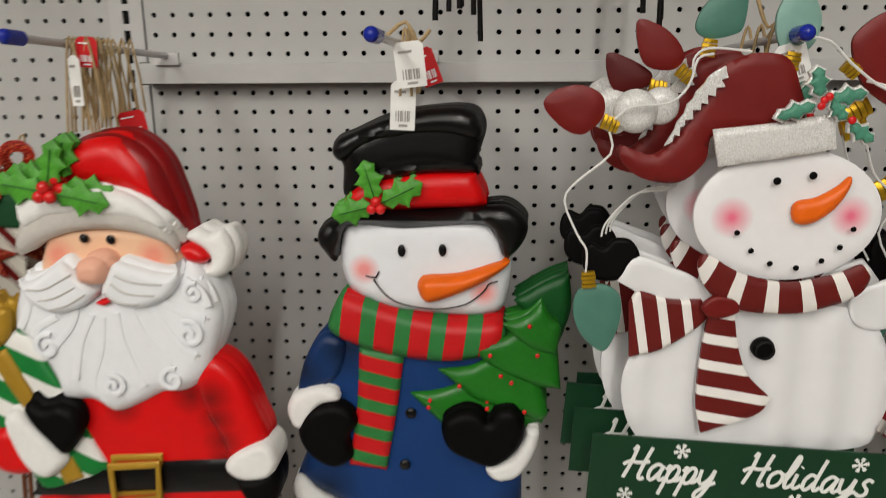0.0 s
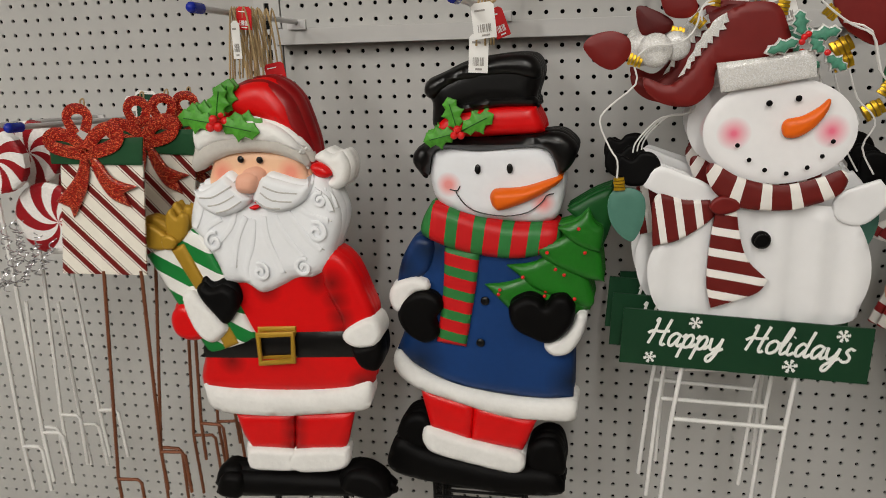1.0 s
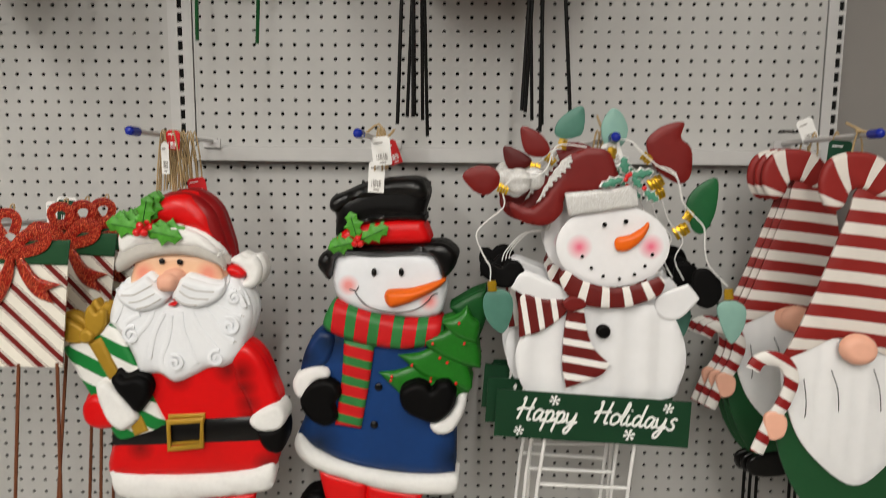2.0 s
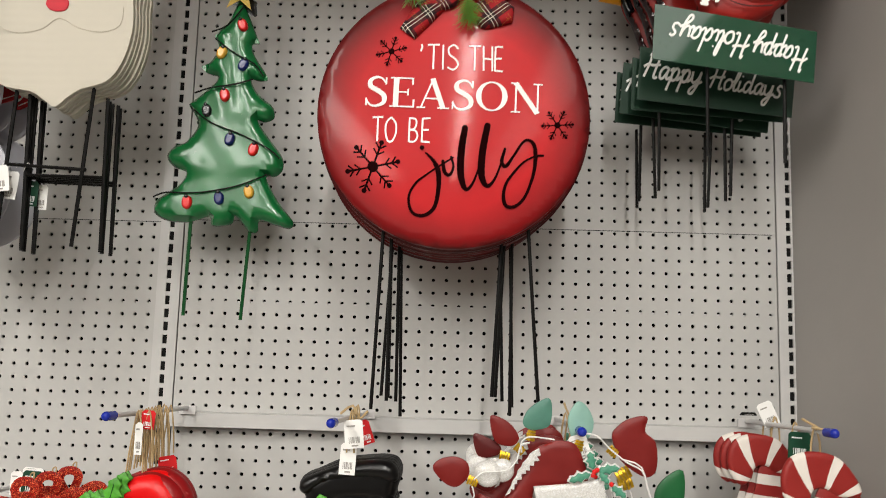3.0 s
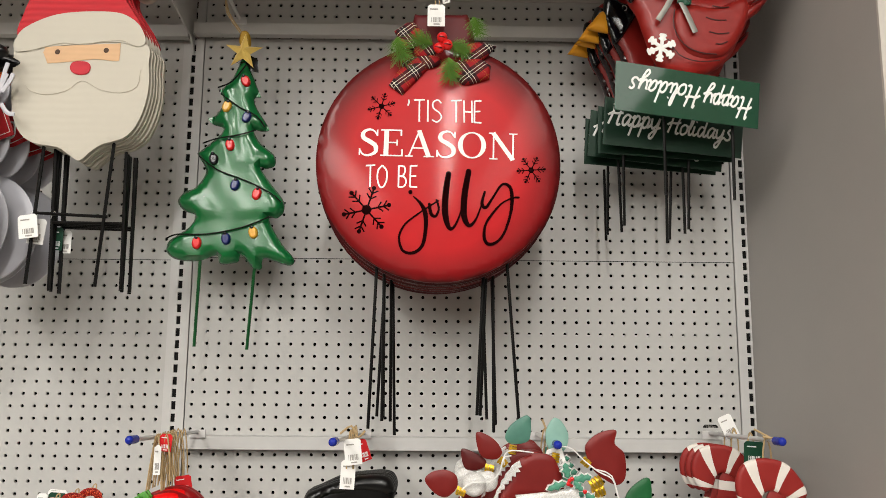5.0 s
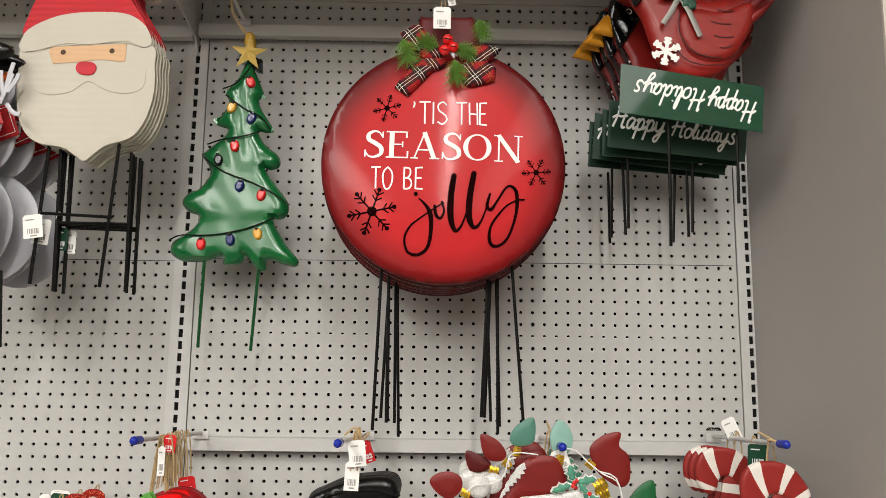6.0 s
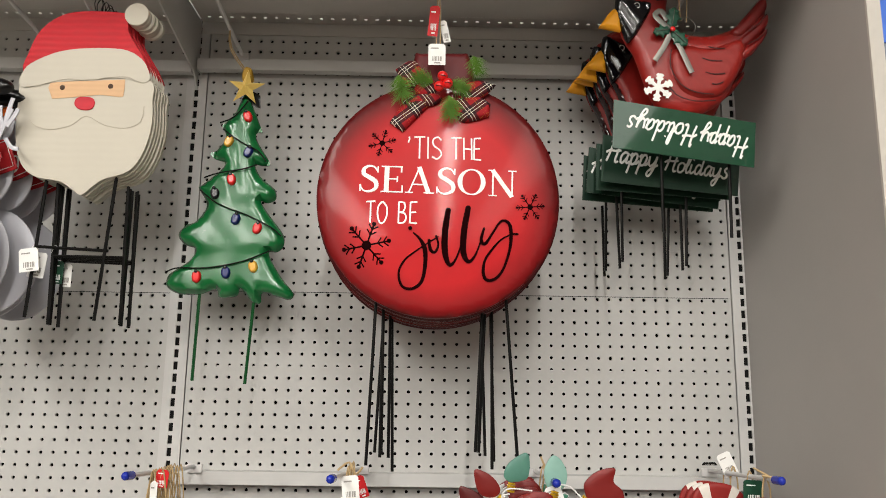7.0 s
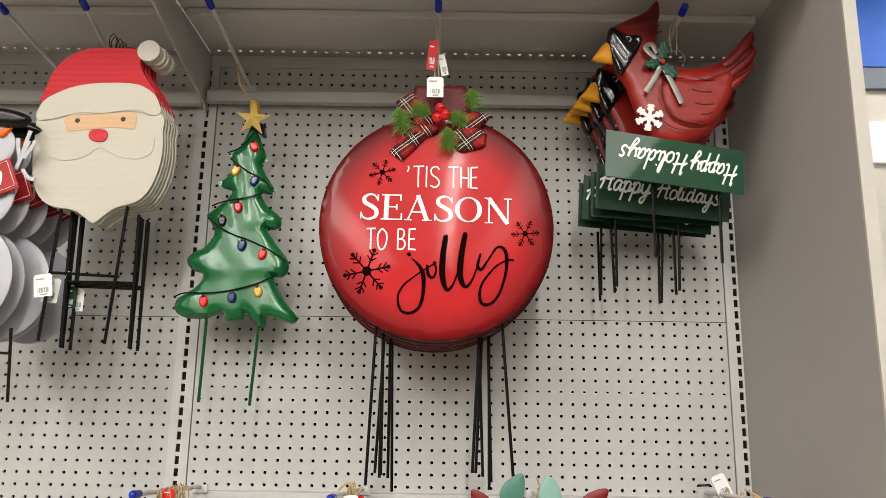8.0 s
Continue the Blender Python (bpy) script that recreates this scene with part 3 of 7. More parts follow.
def bearded_figure():
    t = thing("bearded_figure_stake", 0.06, -0.247, 0.95, "red suited bearded metal figure with striped gift", "yard stake", "hanging figure stakes")
    layers = [
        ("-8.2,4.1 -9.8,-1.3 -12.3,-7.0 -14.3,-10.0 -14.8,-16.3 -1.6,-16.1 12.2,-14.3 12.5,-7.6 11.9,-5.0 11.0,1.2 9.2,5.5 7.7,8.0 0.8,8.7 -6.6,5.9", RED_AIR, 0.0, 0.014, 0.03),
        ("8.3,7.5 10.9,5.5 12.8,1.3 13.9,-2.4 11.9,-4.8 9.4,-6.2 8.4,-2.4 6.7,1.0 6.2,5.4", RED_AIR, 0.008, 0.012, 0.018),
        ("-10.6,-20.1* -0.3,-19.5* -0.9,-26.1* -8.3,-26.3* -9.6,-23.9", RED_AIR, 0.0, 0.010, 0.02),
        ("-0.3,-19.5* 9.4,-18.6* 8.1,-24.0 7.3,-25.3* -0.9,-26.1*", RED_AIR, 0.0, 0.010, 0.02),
        ("-14.9,-16.3 -14.6,-15.0 -9.1,-15.4 -1.5,-15.4 7.7,-14.4 11.9,-13.1 12.8,-14.2 12.6,-16.3 11.1,-18.0 3.7,-19.2 -3.8,-20.0 -11.5,-20.0 -14.3,-18.9", FUR, 0.008, 0.011, 0.013),
        ("-9.0,-27.2 -7.8,-26.0 -1.0,-26.0 -1.0,-27.8 -1.2,-29.6 -5.8,-30.0 -8.7,-29.7", FUR, 0.006, 0.009, 0.012),
        ("-0.9,-26.1 7.0,-24.9 8.4,-25.6 7.9,-28.0 4.8,-29.3 -1.2,-29.6", FUR, 0.006, 0.009, 0.012),
        ("-14.8,-33.8 -14.3,-31.8 -12.3,-30.6 -9.8,-30.8 -1.0,-30.4 7.6,-29.9 8.8,-28.5 11.3,-28.7 14.0,-30.3 14.8,-32.8 -0.4,-34.5 -14.6,-35.7", MATT_BLACK, 0.002, 0.014, 0.02),
        ("6.8,-32.0 7.2,-29.7 9.0,-28.4 11.8,-28.5 14.2,-30.1 14.8,-32.6 11.0,-33.4", MATT_BLACK, 0.01, 0.014, 0.018),
        ("-14.7,-34.9 -14.4,-32.3 -12.8,-30.7 -10.3,-31.1 -9.9,-33.3 -11.3,-35.4", MATT_BLACK, 0.01, 0.014, 0.018),
        ("-13.9,-8.2 -12.7,-7.3 -8.0,-6.5 -4.3,-5.9 10.2,-4.9 12.0,-5.8 11.8,-8.6 8.1,-9.1 -13.0,-10.3 -14.1,-9.6", BLACK, 0.012, 0.004, 0.01),
        ("-9.2,20.1 -8.3,21.8 -2.2,22.1 3.9,21.7 4.7,20.1 4.4,17.5 -2.9,15.8 -9.6,16.6", FIGURE_FACE, 0.006, 0.008, 0.015),
        ("-12.0,16.1 -13.5,11.0 -11.7,8.8 -9.9,5.1 -8.7,2.3 -5.7,2.2 -3.1,0.8 0.2,2.1 2.5,3.3 5.2,3.6 7.6,5.4 8.6,8.0 9.5,10.5 9.9,13.0 9.2,15.5 8.4,17.2 6.8,18.8 3.3,16.6 -2.1,14.9 -7.3,15.7 -10.5,17.1", WHITE, 0.012, 0.014, 0.025, beard_wave),
        ("-3.2,15.7 -4.9,17.3 -6.5,18.6 -7.7,18.0 -8.9,17.1 -10.8,16.3 -11.6,16.6* -10.8,14.4 -8.1,12.9 -4.9,13.6 -3.2,15.0", WHITE, 0.028, 0.009, 0.012),
        ("-2.3,16.0 -0.8,18.5 0.9,18.4 3.4,17.7 5.5,17.5 5.9,18.6* 6.1,16.7 4.8,14.9 2.1,13.7 -0.5,13.8 -2.2,15.0", WHITE, 0.028, 0.009, 0.012),
        ("-4.7,17.7 -4.3,18.8 -2.8,19.3 -1.5,18.8 -1.3,17.7 -1.9,16.5 -3.2,16.3 -4.4,16.6", SKIN, 0.032, 0.014, 0.016),
        ("-3.3,14.1 -2.5,14.4 -1.6,14.4 -2.4,13.8", RED, 0.027, 0.003, 0.004),
        ("-8.8,25.5 -8.2,28.0 -6.3,30.2 -3.1,31.6 -0.2,31.9 2.2,30.9 4.0,29.0 5.0,26.6 6.0,23.4 6.6,20.7 9.0,19.5 8.6,18.4 6.8,18.2 5.6,19.5 4.6,22.5 0.7,25.2 -4.3,26.3", DARK_RED, 0.004, 0.016, 0.03),
        ("-8.5,25.8 -7.7,27.9 -6.2,29.9 -3.2,31.3 -0.2,31.6 1.7,30.5 3.4,28.5 4.1,26.2 4.6,24.2 0.7,25.7 -4.3,26.7", RED, 0.008, 0.017, 0.03),
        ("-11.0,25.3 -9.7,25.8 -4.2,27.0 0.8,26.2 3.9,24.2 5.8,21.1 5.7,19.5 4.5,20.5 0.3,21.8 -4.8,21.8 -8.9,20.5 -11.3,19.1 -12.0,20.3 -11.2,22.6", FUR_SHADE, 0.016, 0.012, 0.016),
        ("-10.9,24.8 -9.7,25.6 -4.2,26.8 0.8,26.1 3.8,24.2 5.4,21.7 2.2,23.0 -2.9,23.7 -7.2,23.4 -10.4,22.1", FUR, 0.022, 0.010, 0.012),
        ("6.3,20.9 7.7,22.0 9.1,21.5 10.4,21.8 11.3,20.7 11.5,19.1 10.7,17.1 9.1,16.4 7.9,17.1 8.8,18.4 8.1,19.6", FUR, 0.004, 0.012, 0.014),
        ("5.9,19.8 7.0,20.4 8.4,19.8 9.0,18.8 8.1,18.2 6.6,18.5", RED, 0.012, 0.010, 0.012),
        ("9.1,-5.8 9.8,-4.2 12.9,-2.4 14.5,-2.8 15.1,-4.8 14.0,-6.7 10.9,-7.1", FUR, 0.018, 0.010, 0.012),
        ("10.2,-7.2 12.7,-6.7 14.8,-5.5 15.1,-8.4 14.0,-10.8 12.0,-10.7 10.8,-9.4", MATT_BLACK, 0.014, 0.012, 0.014),
    ]
    joined("figure", layers, t, "bearded figure in red suit and fur trimmed hat")
    for s in ("-5.8,13.5 -6.7,11.1 -10.1,7.6", "-4.1,12.7 -5.8,9.4 -6.9,5.0", "-3.0,12.4 -3.6,8.6 -4.9,5.1 -4.6,3.1", "-1.4,12.9 -1.1,9.5 0.1,6.1 0.8,4.4", "0.3,13.1 1.4,10.4 3.3,7.9 4.1,6.9", "2.3,13.6 3.7,11.7 5.3,9.2 7.0,8.0", "-8.0,12.4 -10.4,11.0 -11.0,10.0", "3.9,14.2 5.9,13.0 8.4,12.3", "-10.8,14.4 -11.6,12.3 -12.4,11.0", "6.6,16.7 8.2,15.5 8.9,13.7"):
        tube("beard_strand", flat_path(s, -0.0235), 0.0046, WHITE, t, flat=0.42)
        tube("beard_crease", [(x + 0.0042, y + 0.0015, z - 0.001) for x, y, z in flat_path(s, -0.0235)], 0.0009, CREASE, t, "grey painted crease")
    for s in ("-10.4,15.7 -8.6,15.7 -6.7,16.6 -5.3,17.4", "-9.2,14.5 -7.4,14.8 -5.0,16.0", "-8.0,13.5 -6.1,14.0 -4.0,15.2", "-0.5,17.4 1.5,16.6 4.5,16.4", "-1.0,16.5 0.6,15.4 3.6,15.2", "-1.9,15.4 -0.4,14.4 1.7,14.2"):
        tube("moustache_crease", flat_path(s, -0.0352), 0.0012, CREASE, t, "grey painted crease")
    for c, r, flip in (("-9.5,8.9", 1.5, 1), ("-2.6,4.4", 1.4, -1), ("4.2,5.3", 1.4, 1), ("6.5,10.6", 1.6, -1), ("7.4,15.3", 1.1, 1)):
        co, f = spiral(c, r, 0.0255, WHITE, t, flip=flip)
        place("beard_curl", mesh_of("beard_curl", co, f, WHITE), t)
    for c in ("-4.4,20.9", "-1.5,20.8"):
        blob("eye", c, -0.0155, 0.5, BLACK, t, 0.4)
    puff("gift_box", "-21.6,6.2* -12.8,10.8* -4.6,-6.9* -13.0,-9.9*", GIFT, t, out=0.012, bulge=0.006, r=0.012, label="green and white striped gift box")
    puff("gift_ribbon", "-17.1,7.4* -14.9,8.3* -12.0,2.2* -13.8,1.1*", GOLD, t, out=0.018, bulge=0.004, r=0.01, label="gold ribbon")
    puff("gift_ribbon", "-11.1,-5.8* -9.0,-4.8* -7.8,-7.4* -10.1,-8.4*", GOLD, t, out=0.018, bulge=0.004, r=0.01, label="gold ribbon")
    puff("gift_bow", "-22.4,9.9 -21.2,11.3 -19.4,11.0 -17.4,9.6 -16.6,8.4 -18.5,7.2 -21.2,7.6 -22.4,8.6", GOLD, t, out=0.018, bulge=0.006, r=0.008, label="gold bow loop")
    puff("gift_bow", "-17.2,9.4 -17.3,12.2 -16.3,13.6 -15.4,12.4 -14.7,13.2* -13.8,12.6 -13.9,10.6 -14.8,9.0 -16.2,8.2", GOLD, t, out=0.018, bulge=0.006, r=0.008, label="gold bow loop")
    puff("gift_bow", "-18.0,9.2 -16.7,9.8 -15.6,8.9 -16.3,7.6 -17.8,7.6", GOLD, t, out=0.024, bulge=0.005, r=0.008, label="gold bow knot")
    puff("sleeve", "-18.6,-3.5 -16.8,-1.4 -14.5,-2.0 -13.0,-5.2 -13.7,-6.9 -16.2,-7.3 -18.2,-6.2", RED, t, out=0.016, bulge=0.012, r=0.018)
    puff("cuff", "-15.9,-0.2 -14.1,1.1 -11.6,-1.4 -9.2,-4.5 -9.8,-6.0 -12.1,-7.3 -14.5,-5.2", FUR, t, out=0.022, bulge=0.012, r=0.015, label="white fur cuff")
    puff("mitten", "-13.1,1.5 -12.0,2.6 -10.8,1.8 -8.9,2.3 -7.1,1.3 -6.6,-0.8 -7.6,-2.6 -9.1,-4.0 -10.8,-2.3 -12.4,-0.3", MATT_BLACK, t, out=0.026, bulge=0.012, r=0.015, label="black mitten")
    tube("buckle", [(v[0], -0.021, v[2]) for v in flat_path("-4.3,-5.8 1.3,-5.3 1.1,-9.7 -4.3,-10.4", 0)], 0.0056, GOLD, t, "gold belt buckle", closed=True, smooth=1, sides=8, flat=0.6)
    holly(t, "-6.5,26.2", ((5.00, 3.10, 78), (5.35, 3.62, 170), (5.86, 3.45, -12)), 0.034, berry=0.78)
    stake_wire(t, [[(x, 0.004, -0.32), (x, 0.004, -0.62)] for x in (-0.05, 0.07)])
    return t


s1 = bearded_figure()
for k in range(1, 3):
    copy_thing(s1, pose(0.060 + 0.001 * k, -0.247 + 0.01 * k, 0.955, 0, 1.3, -0.5 * k))
hang = thing("twine_bundle", 0.03, -0.2, 1.36, "natural twine loops with red and white hang tags", "twine")
twine_loops(hang, -0.005, 0.006, -0.09, (-0.06, -0.052, -0.045, -0.03, -0.02, -0.005, 0.01, 0.02, 0.03, 0.05), 0.0013, 0.013)
twine_loops(hang, 0.01, 0.006, -0.075, (-0.055, -0.05, -0.04, -0.03, -0.01, 0.02, 0.04), 0.0013, 0.010)
tag(hang, 0.0, -0.066, -0.012, 0.012, 0.05)
tag(hang, 0.010, -0.055, 0.006, 0.022, 0.03, TAG_R, 4, ink=BARS)
tag(hang, 0.030, -0.02, -0.07, 0.03, 0.03, TAG_R, -10, ink=BARS)

# ---- blue coated figure with top hat ----
SNOW_FACE = spotted("snow_face_paint", "eceef2", "f0837c", "-5.2,16.5 8.2,14.0", 1.89)
NECK_SCARF = stripes("red_green_scarf", -8, 0.0395, [(0, "c8161a"), (0.57, "2f7a3c")], 0.35)
TAIL_SCARF = stripes("red_green_scarf_tail", 76, 0.0335, [(0, "c8161a"), (0.56, "2f7a3c")], 0.1)
TREE_GREEN = paint("bright_tree_green", "20701c", 0.35, 0, 0.2, 14, 0.1, 60, 0.2)
TREE_DEEP = paint("deep_tree_green", "125220", 0.4, 0, 0.15, 12)

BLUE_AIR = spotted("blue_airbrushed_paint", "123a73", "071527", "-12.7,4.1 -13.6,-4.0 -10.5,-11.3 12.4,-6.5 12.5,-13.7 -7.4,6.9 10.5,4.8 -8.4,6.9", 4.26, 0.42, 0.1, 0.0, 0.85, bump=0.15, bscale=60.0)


def snowman():
    t = thing("top_hat_snowman_stake", 0.36, -0.198, 0.95, "blue coated metal snowman in black top hat", "yard stake", "hanging figure stakes")
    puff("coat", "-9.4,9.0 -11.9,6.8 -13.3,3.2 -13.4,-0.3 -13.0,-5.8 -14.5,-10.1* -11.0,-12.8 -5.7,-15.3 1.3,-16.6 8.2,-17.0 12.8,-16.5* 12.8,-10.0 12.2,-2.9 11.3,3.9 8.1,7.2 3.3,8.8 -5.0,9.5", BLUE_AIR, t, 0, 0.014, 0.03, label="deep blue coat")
    puff("hem", "-15.0,-11.6 -14.0,-9.8 -11.0,-12.8 -5.7,-15.1 1.3,-16.5 8.2,-16.9 12.9,-16.7 13.4,-18.8 12.5,-20.2 8.2,-20.4 2.1,-20.1 -5.8,-18.0 -11.1,-16.3 -14.1,-14.1", FUR, t, 0.008, 0.011, 0.014, label="white fur hem")
    for s in ("-11.1,-16.3* -2.6,-18.7* -3.1,-25.0* -9.6,-23.3*", "-2.6,-18.7* 7.3,-20.7* 5.3,-25.7 4.6,-26.2* -3.1,-25.0*"):
        puff("trouser_leg", s, RED, t, 0, 0.010, 0.02)
    puff("boot_cuff", "-10.9,-24.2 -9.6,-22.9 -3.1,-24.7 3.4,-26.1 5.3,-27.2 5.3,-29.2 3.4,-30.1 -1.6,-29.3 -8.8,-27.7 -10.6,-26.2", FUR, t, 0.006, 0.01, 0.013, label="white fur boot cuff")
    puff("boot", "-16.5,-27.5 -15.2,-25.6 -13.4,-25.7 -9.7,-27.6 2.9,-29.7 6.5,-29.2 10.4,-30.0 11.2,-33.4 2.9,-34.2 -11.8,-32.9 -16.8,-31.1", MATT_BLACK, t, 0.002, 0.012, 0.02)
    puff("boot_toe", "-15.4,-24.9 -13.8,-21.9 -11.1,-21.2 -9.4,-23.1 -10.5,-27.0 -14.2,-27.5", MATT_BLACK, t, -0.006, 0.012, 0.018)
    puff("boot_toe", "5.6,-28.9 6.0,-25.9 8.1,-24.3 10.4,-24.6 11.5,-26.7 11.4,-30.4 6.9,-30.8", MATT_BLACK, t, -0.006, 0.012, 0.018)
    puff("head", "-7.9,19.0 -6.7,21.7 -0.6,22.6 7.3,22.4 10.1,20.2 11.1,17.7 10.8,13.9 9.3,11.2 3.3,11.0 -2.4,11.6 -6.5,13.5 -7.8,16.0", SNOW_FACE, t, 0.006, 0.016, 0.03, label="white round head with blushed cheeks")
    puff("hat_brim", "-10.2,19.9 -9.7,21.5 -7.4,22.7 -5.4,23.4 1.8,23.2 7.3,23.7 10.3,23.9 12.0,23.0 12.9,21.6 12.1,19.4 10.4,18.1 9.3,20.6 7.3,21.8 -0.6,21.3 -5.4,21.7 -7.4,20.9 -8.2,17.5 -9.5,18.6", BLACK, t, 0.02, 0.012, 0.014)
    puff("hat_band", "-7.2,23.5 -5.3,26.2 1.1,27.3 6.7,27.5 7.4,26.7 8.3,24.7 7.7,23.7 1.8,23.4 -4.6,23.0", RED, t, 0.016, 0.012, 0.018, label="red hat band")
    puff("hat_crown", "-7.0,24.6 -7.2,28.0 -8.2,29.4 -7.9,30.9 -5.9,31.8 -1.9,33.5 2.7,34.2 5.7,34.3 7.4,33.7 8.1,31.7 7.3,28.7 7.3,27.0 1.9,27.3 -2.9,26.6", BLACK, t, 0.012, 0.016, 0.03)
    puff("hat_top", "-8.1,29.3 -7.8,30.8 -5.9,31.8 -1.2,33.5 3.5,34.3 6.7,34.0 7.9,32.4 7.3,30.9 3.4,31.4 -0.6,31.1 -4.4,30.3 -6.8,28.6", BLACK, t, 0.02, 0.014, 0.018)
    puff("hat_fold", "-5.3,26.9 -2.1,28.2 2.7,28.9 6.9,28.7 7.1,27.5 1.9,27.4 -2.9,26.6", BLACK, t, 0.02, 0.010, 0.012)
    puff("carrot_nose", "0.8,14.8 1.2,15.8 2.2,16.1 5.7,16.4 10.7,17.9 10.0,16.6 6.5,14.5 2.5,13.0 1.3,13.4", ORANGE, t, 0.024, 0.016, 0.016, label="orange carrot nose", fine=44)
    for c in ("-0.9,18.8", "3.6,18.9"):
        blob("eye", c, -0.0225, (0.44, 0.71), BLACK, t, 0.35)
    tube("smile", flat_path("-5.0,15.9 -3.9,15.7 -3.5,16.4", -0.0215), 0.0009, BLACK, t)
    tube("smile", flat_path("-4.1,15.5 -2.8,13.7 -0.8,12.6 2.9,12.1 6.1,12.7 8.1,14.2 8.7,15.1 9.7,15.4", -0.0222), 0.0009, BLACK, t)
    puff("scarf_tail", "-6.1,7.1* -0.9,6.7* -1.8,0.1 -3.3,-8.4* -7.8,-7.8* -6.6,-0.1", TAIL_SCARF, t, 0.016, 0.006, 0.012, label="hanging red and green scarf end")
    puff("scarf", "-8.2,13.2 -6.9,13.6 -0.8,11.8 4.9,10.8 10.0,10.9 10.5,8.5 8.3,6.6 3.6,5.8 -2.5,6.5 -7.5,8.1 -9.5,9.8", NECK_SCARF, t, 0.02, 0.014, 0.018, label="red and green striped scarf")
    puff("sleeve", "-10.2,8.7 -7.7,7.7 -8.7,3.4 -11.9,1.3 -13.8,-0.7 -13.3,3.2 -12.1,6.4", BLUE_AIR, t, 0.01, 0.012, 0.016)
    puff("cuff", "-14.8,-0.6 -13.9,1.4 -11.2,2.5 -8.8,2.1 -8.6,0.7 -10.9,0.0 -12.7,-2.7 -14.1,-2.7", FUR, t, 0.02, 0.01, 0.012, label="white fur cuff")
    puff("mitten", "-13.5,-2.9 -12.2,-0.5 -9.5,0.6 -7.3,-0.1 -6.5,-1.9 -7.6,-3.8 -7.2,-6.3 -9.3,-7.8 -11.6,-6.9 -13.1,-5.1", MATT_BLACK, t, 0.022, 0.012, 0.014)
    puff("held_tree", "11.5,12.9* 15.1,15.1 17.6,16.1* 17.9,12.3 17.1,9.1* 16.0,7.4 13.6,10.7", TREE_DEEP, t, 0.012, 0.006, 0.014)
    for k, s in enumerate(("-0.3,1.6* 3.6,2.2 11.3,4.8 15.1,-1.5* 11.4,-3.1 5.7,-4.3 3.2,-2.0", "3.0,4.8* 7.3,5.5 12.1,8.2 15.4,0.7 14.9,-1.6* 11.4,-0.2 7.3,1.2 5.3,2.9", "6.7,8.0* 10.5,9.0 13.6,10.7 16.2,7.4 16.9,2.9* 14.5,3.2 11.3,4.4 8.5,6.0", "10.3,10.8* 12.8,11.7 14.5,13.4* 15.5,11.5 16.6,10.5 16.2,7.3* 14.1,7.7 12.1,8.9")):
        puff("held_tree_tier", s, TREE_GREEN, t, 0.016 + 0.005 * k, 0.007, 0.016, label="green tier of a small fir tree")
    for c in ("2.0,0.9", "5.5,3.6", "8.9,7.3", "13.2,10.8", "14.1,7.4", "11.3,4.1", "8.6,0.9", "12.8,0.6", "10.1,4.9"):
        blob("tree_berry", c, -0.0385, 0.27, BERRY, t, 0.5)
    puff("mitten", "3.5,-2.2 3.8,-0.4 6.1,0.8 7.9,0.4 8.8,-0.5 9.9,0.9 11.8,1.0 12.9,-1.2 12.1,-4.0 9.4,-6.3 6.5,-5.5 4.4,-4.3", MATT_BLACK, t, 0.038, 0.012, 0.014)
    puff("cuff", "8.7,-6.5 11.3,-5.6 12.9,-3.1 13.2,-1.8 14.6,-2.1 14.0,-5.1 12.3,-7.9 10.2,-8.6 8.8,-7.8", FUR, t, 0.03, 0.01, 0.012, label="white fur cuff")
    for c in ("-0.3,-1.0", "-1.1,-7.7"):
        blob("coat_button", c, -0.015, 0.68, BLACK, t, 0.4)
    holly(t, "-3.3,24.1", ((4.49, 3.05, 106), (4.65, 3.21, 194), (4.97, 3.21, 26)), 0.034, berry=0.64)
    stake_wire(t, [[(x, 0.004, -0.30), (x, 0.004, -0.62)] for x in (-0.095, -0.08, 0.05)] + [[(-0.095, 0.004, -0.36), (0.05, 0.004, -0.36)]])
    return t


n1 = snowman()
for k in range(1, 4):
    copy_thing(n1, pose(0.359 + 0.001 * k, -0.198 + 0.014 * k, 0.952, 0, 0, 0.5 * k))
hang = thing("twine_bundle", 0.36, -0.17, 1.365, "twine loops with white price tags", "twine")
twine_loops(hang, 0.0, 0.008, -0.06, (-0.06, -0.03, 0.0, 0.03), 0.0016, 0.006)
tube("twine", [(-0.02, -0.05, 0.0), (0.0, -0.05, 0.014), (0.012, -0.05, -0.006), (0.025, -0.05, 0.006)], 0.0022, TWINE, hang)
tag(hang, 0.004, -0.075, -0.006, 0.03, 0.045, lean=-6)
tag(hang, -0.002, -0.06, -0.045, 0.026, 0.05, lean=3)
tag(hang, 0.014, -0.03, -0.012, 0.02, 0.04, TAG_R, -20, ink=BARS)

def fan(name, c, n, share, a, b, phase):
    """Stripes that radiate from c, for the folded hat."""
    k = Nodes(name)
    sep = k.n("ShaderNodeSeparateXYZ")
    k.link(k.co, sep.inputs[0])
    x, z = [float(v) / 100 for v in c.split(",")]
    u = k.math("ARCTAN2", k.math("SUBTRACT", sep.outputs[2], z), k.math("SUBTRACT", sep.outputs[0], x))
    fr = k.math("FRACT", k.math("ADD", k.math("MULTIPLY", u, n / (2 * math.pi)), k.math("ADD", k.math("MULTIPLY", k.math("SUBTRACT", sep.outputs[2], z), 3.0), phase + 20)))
    return k.finish(k.mix(k.math("GREATER_THAN", fr, share), rgb(a), rgb(b)), 0.45, 0, 0.07, 9.0, 0.12, 90.0, 0.0)


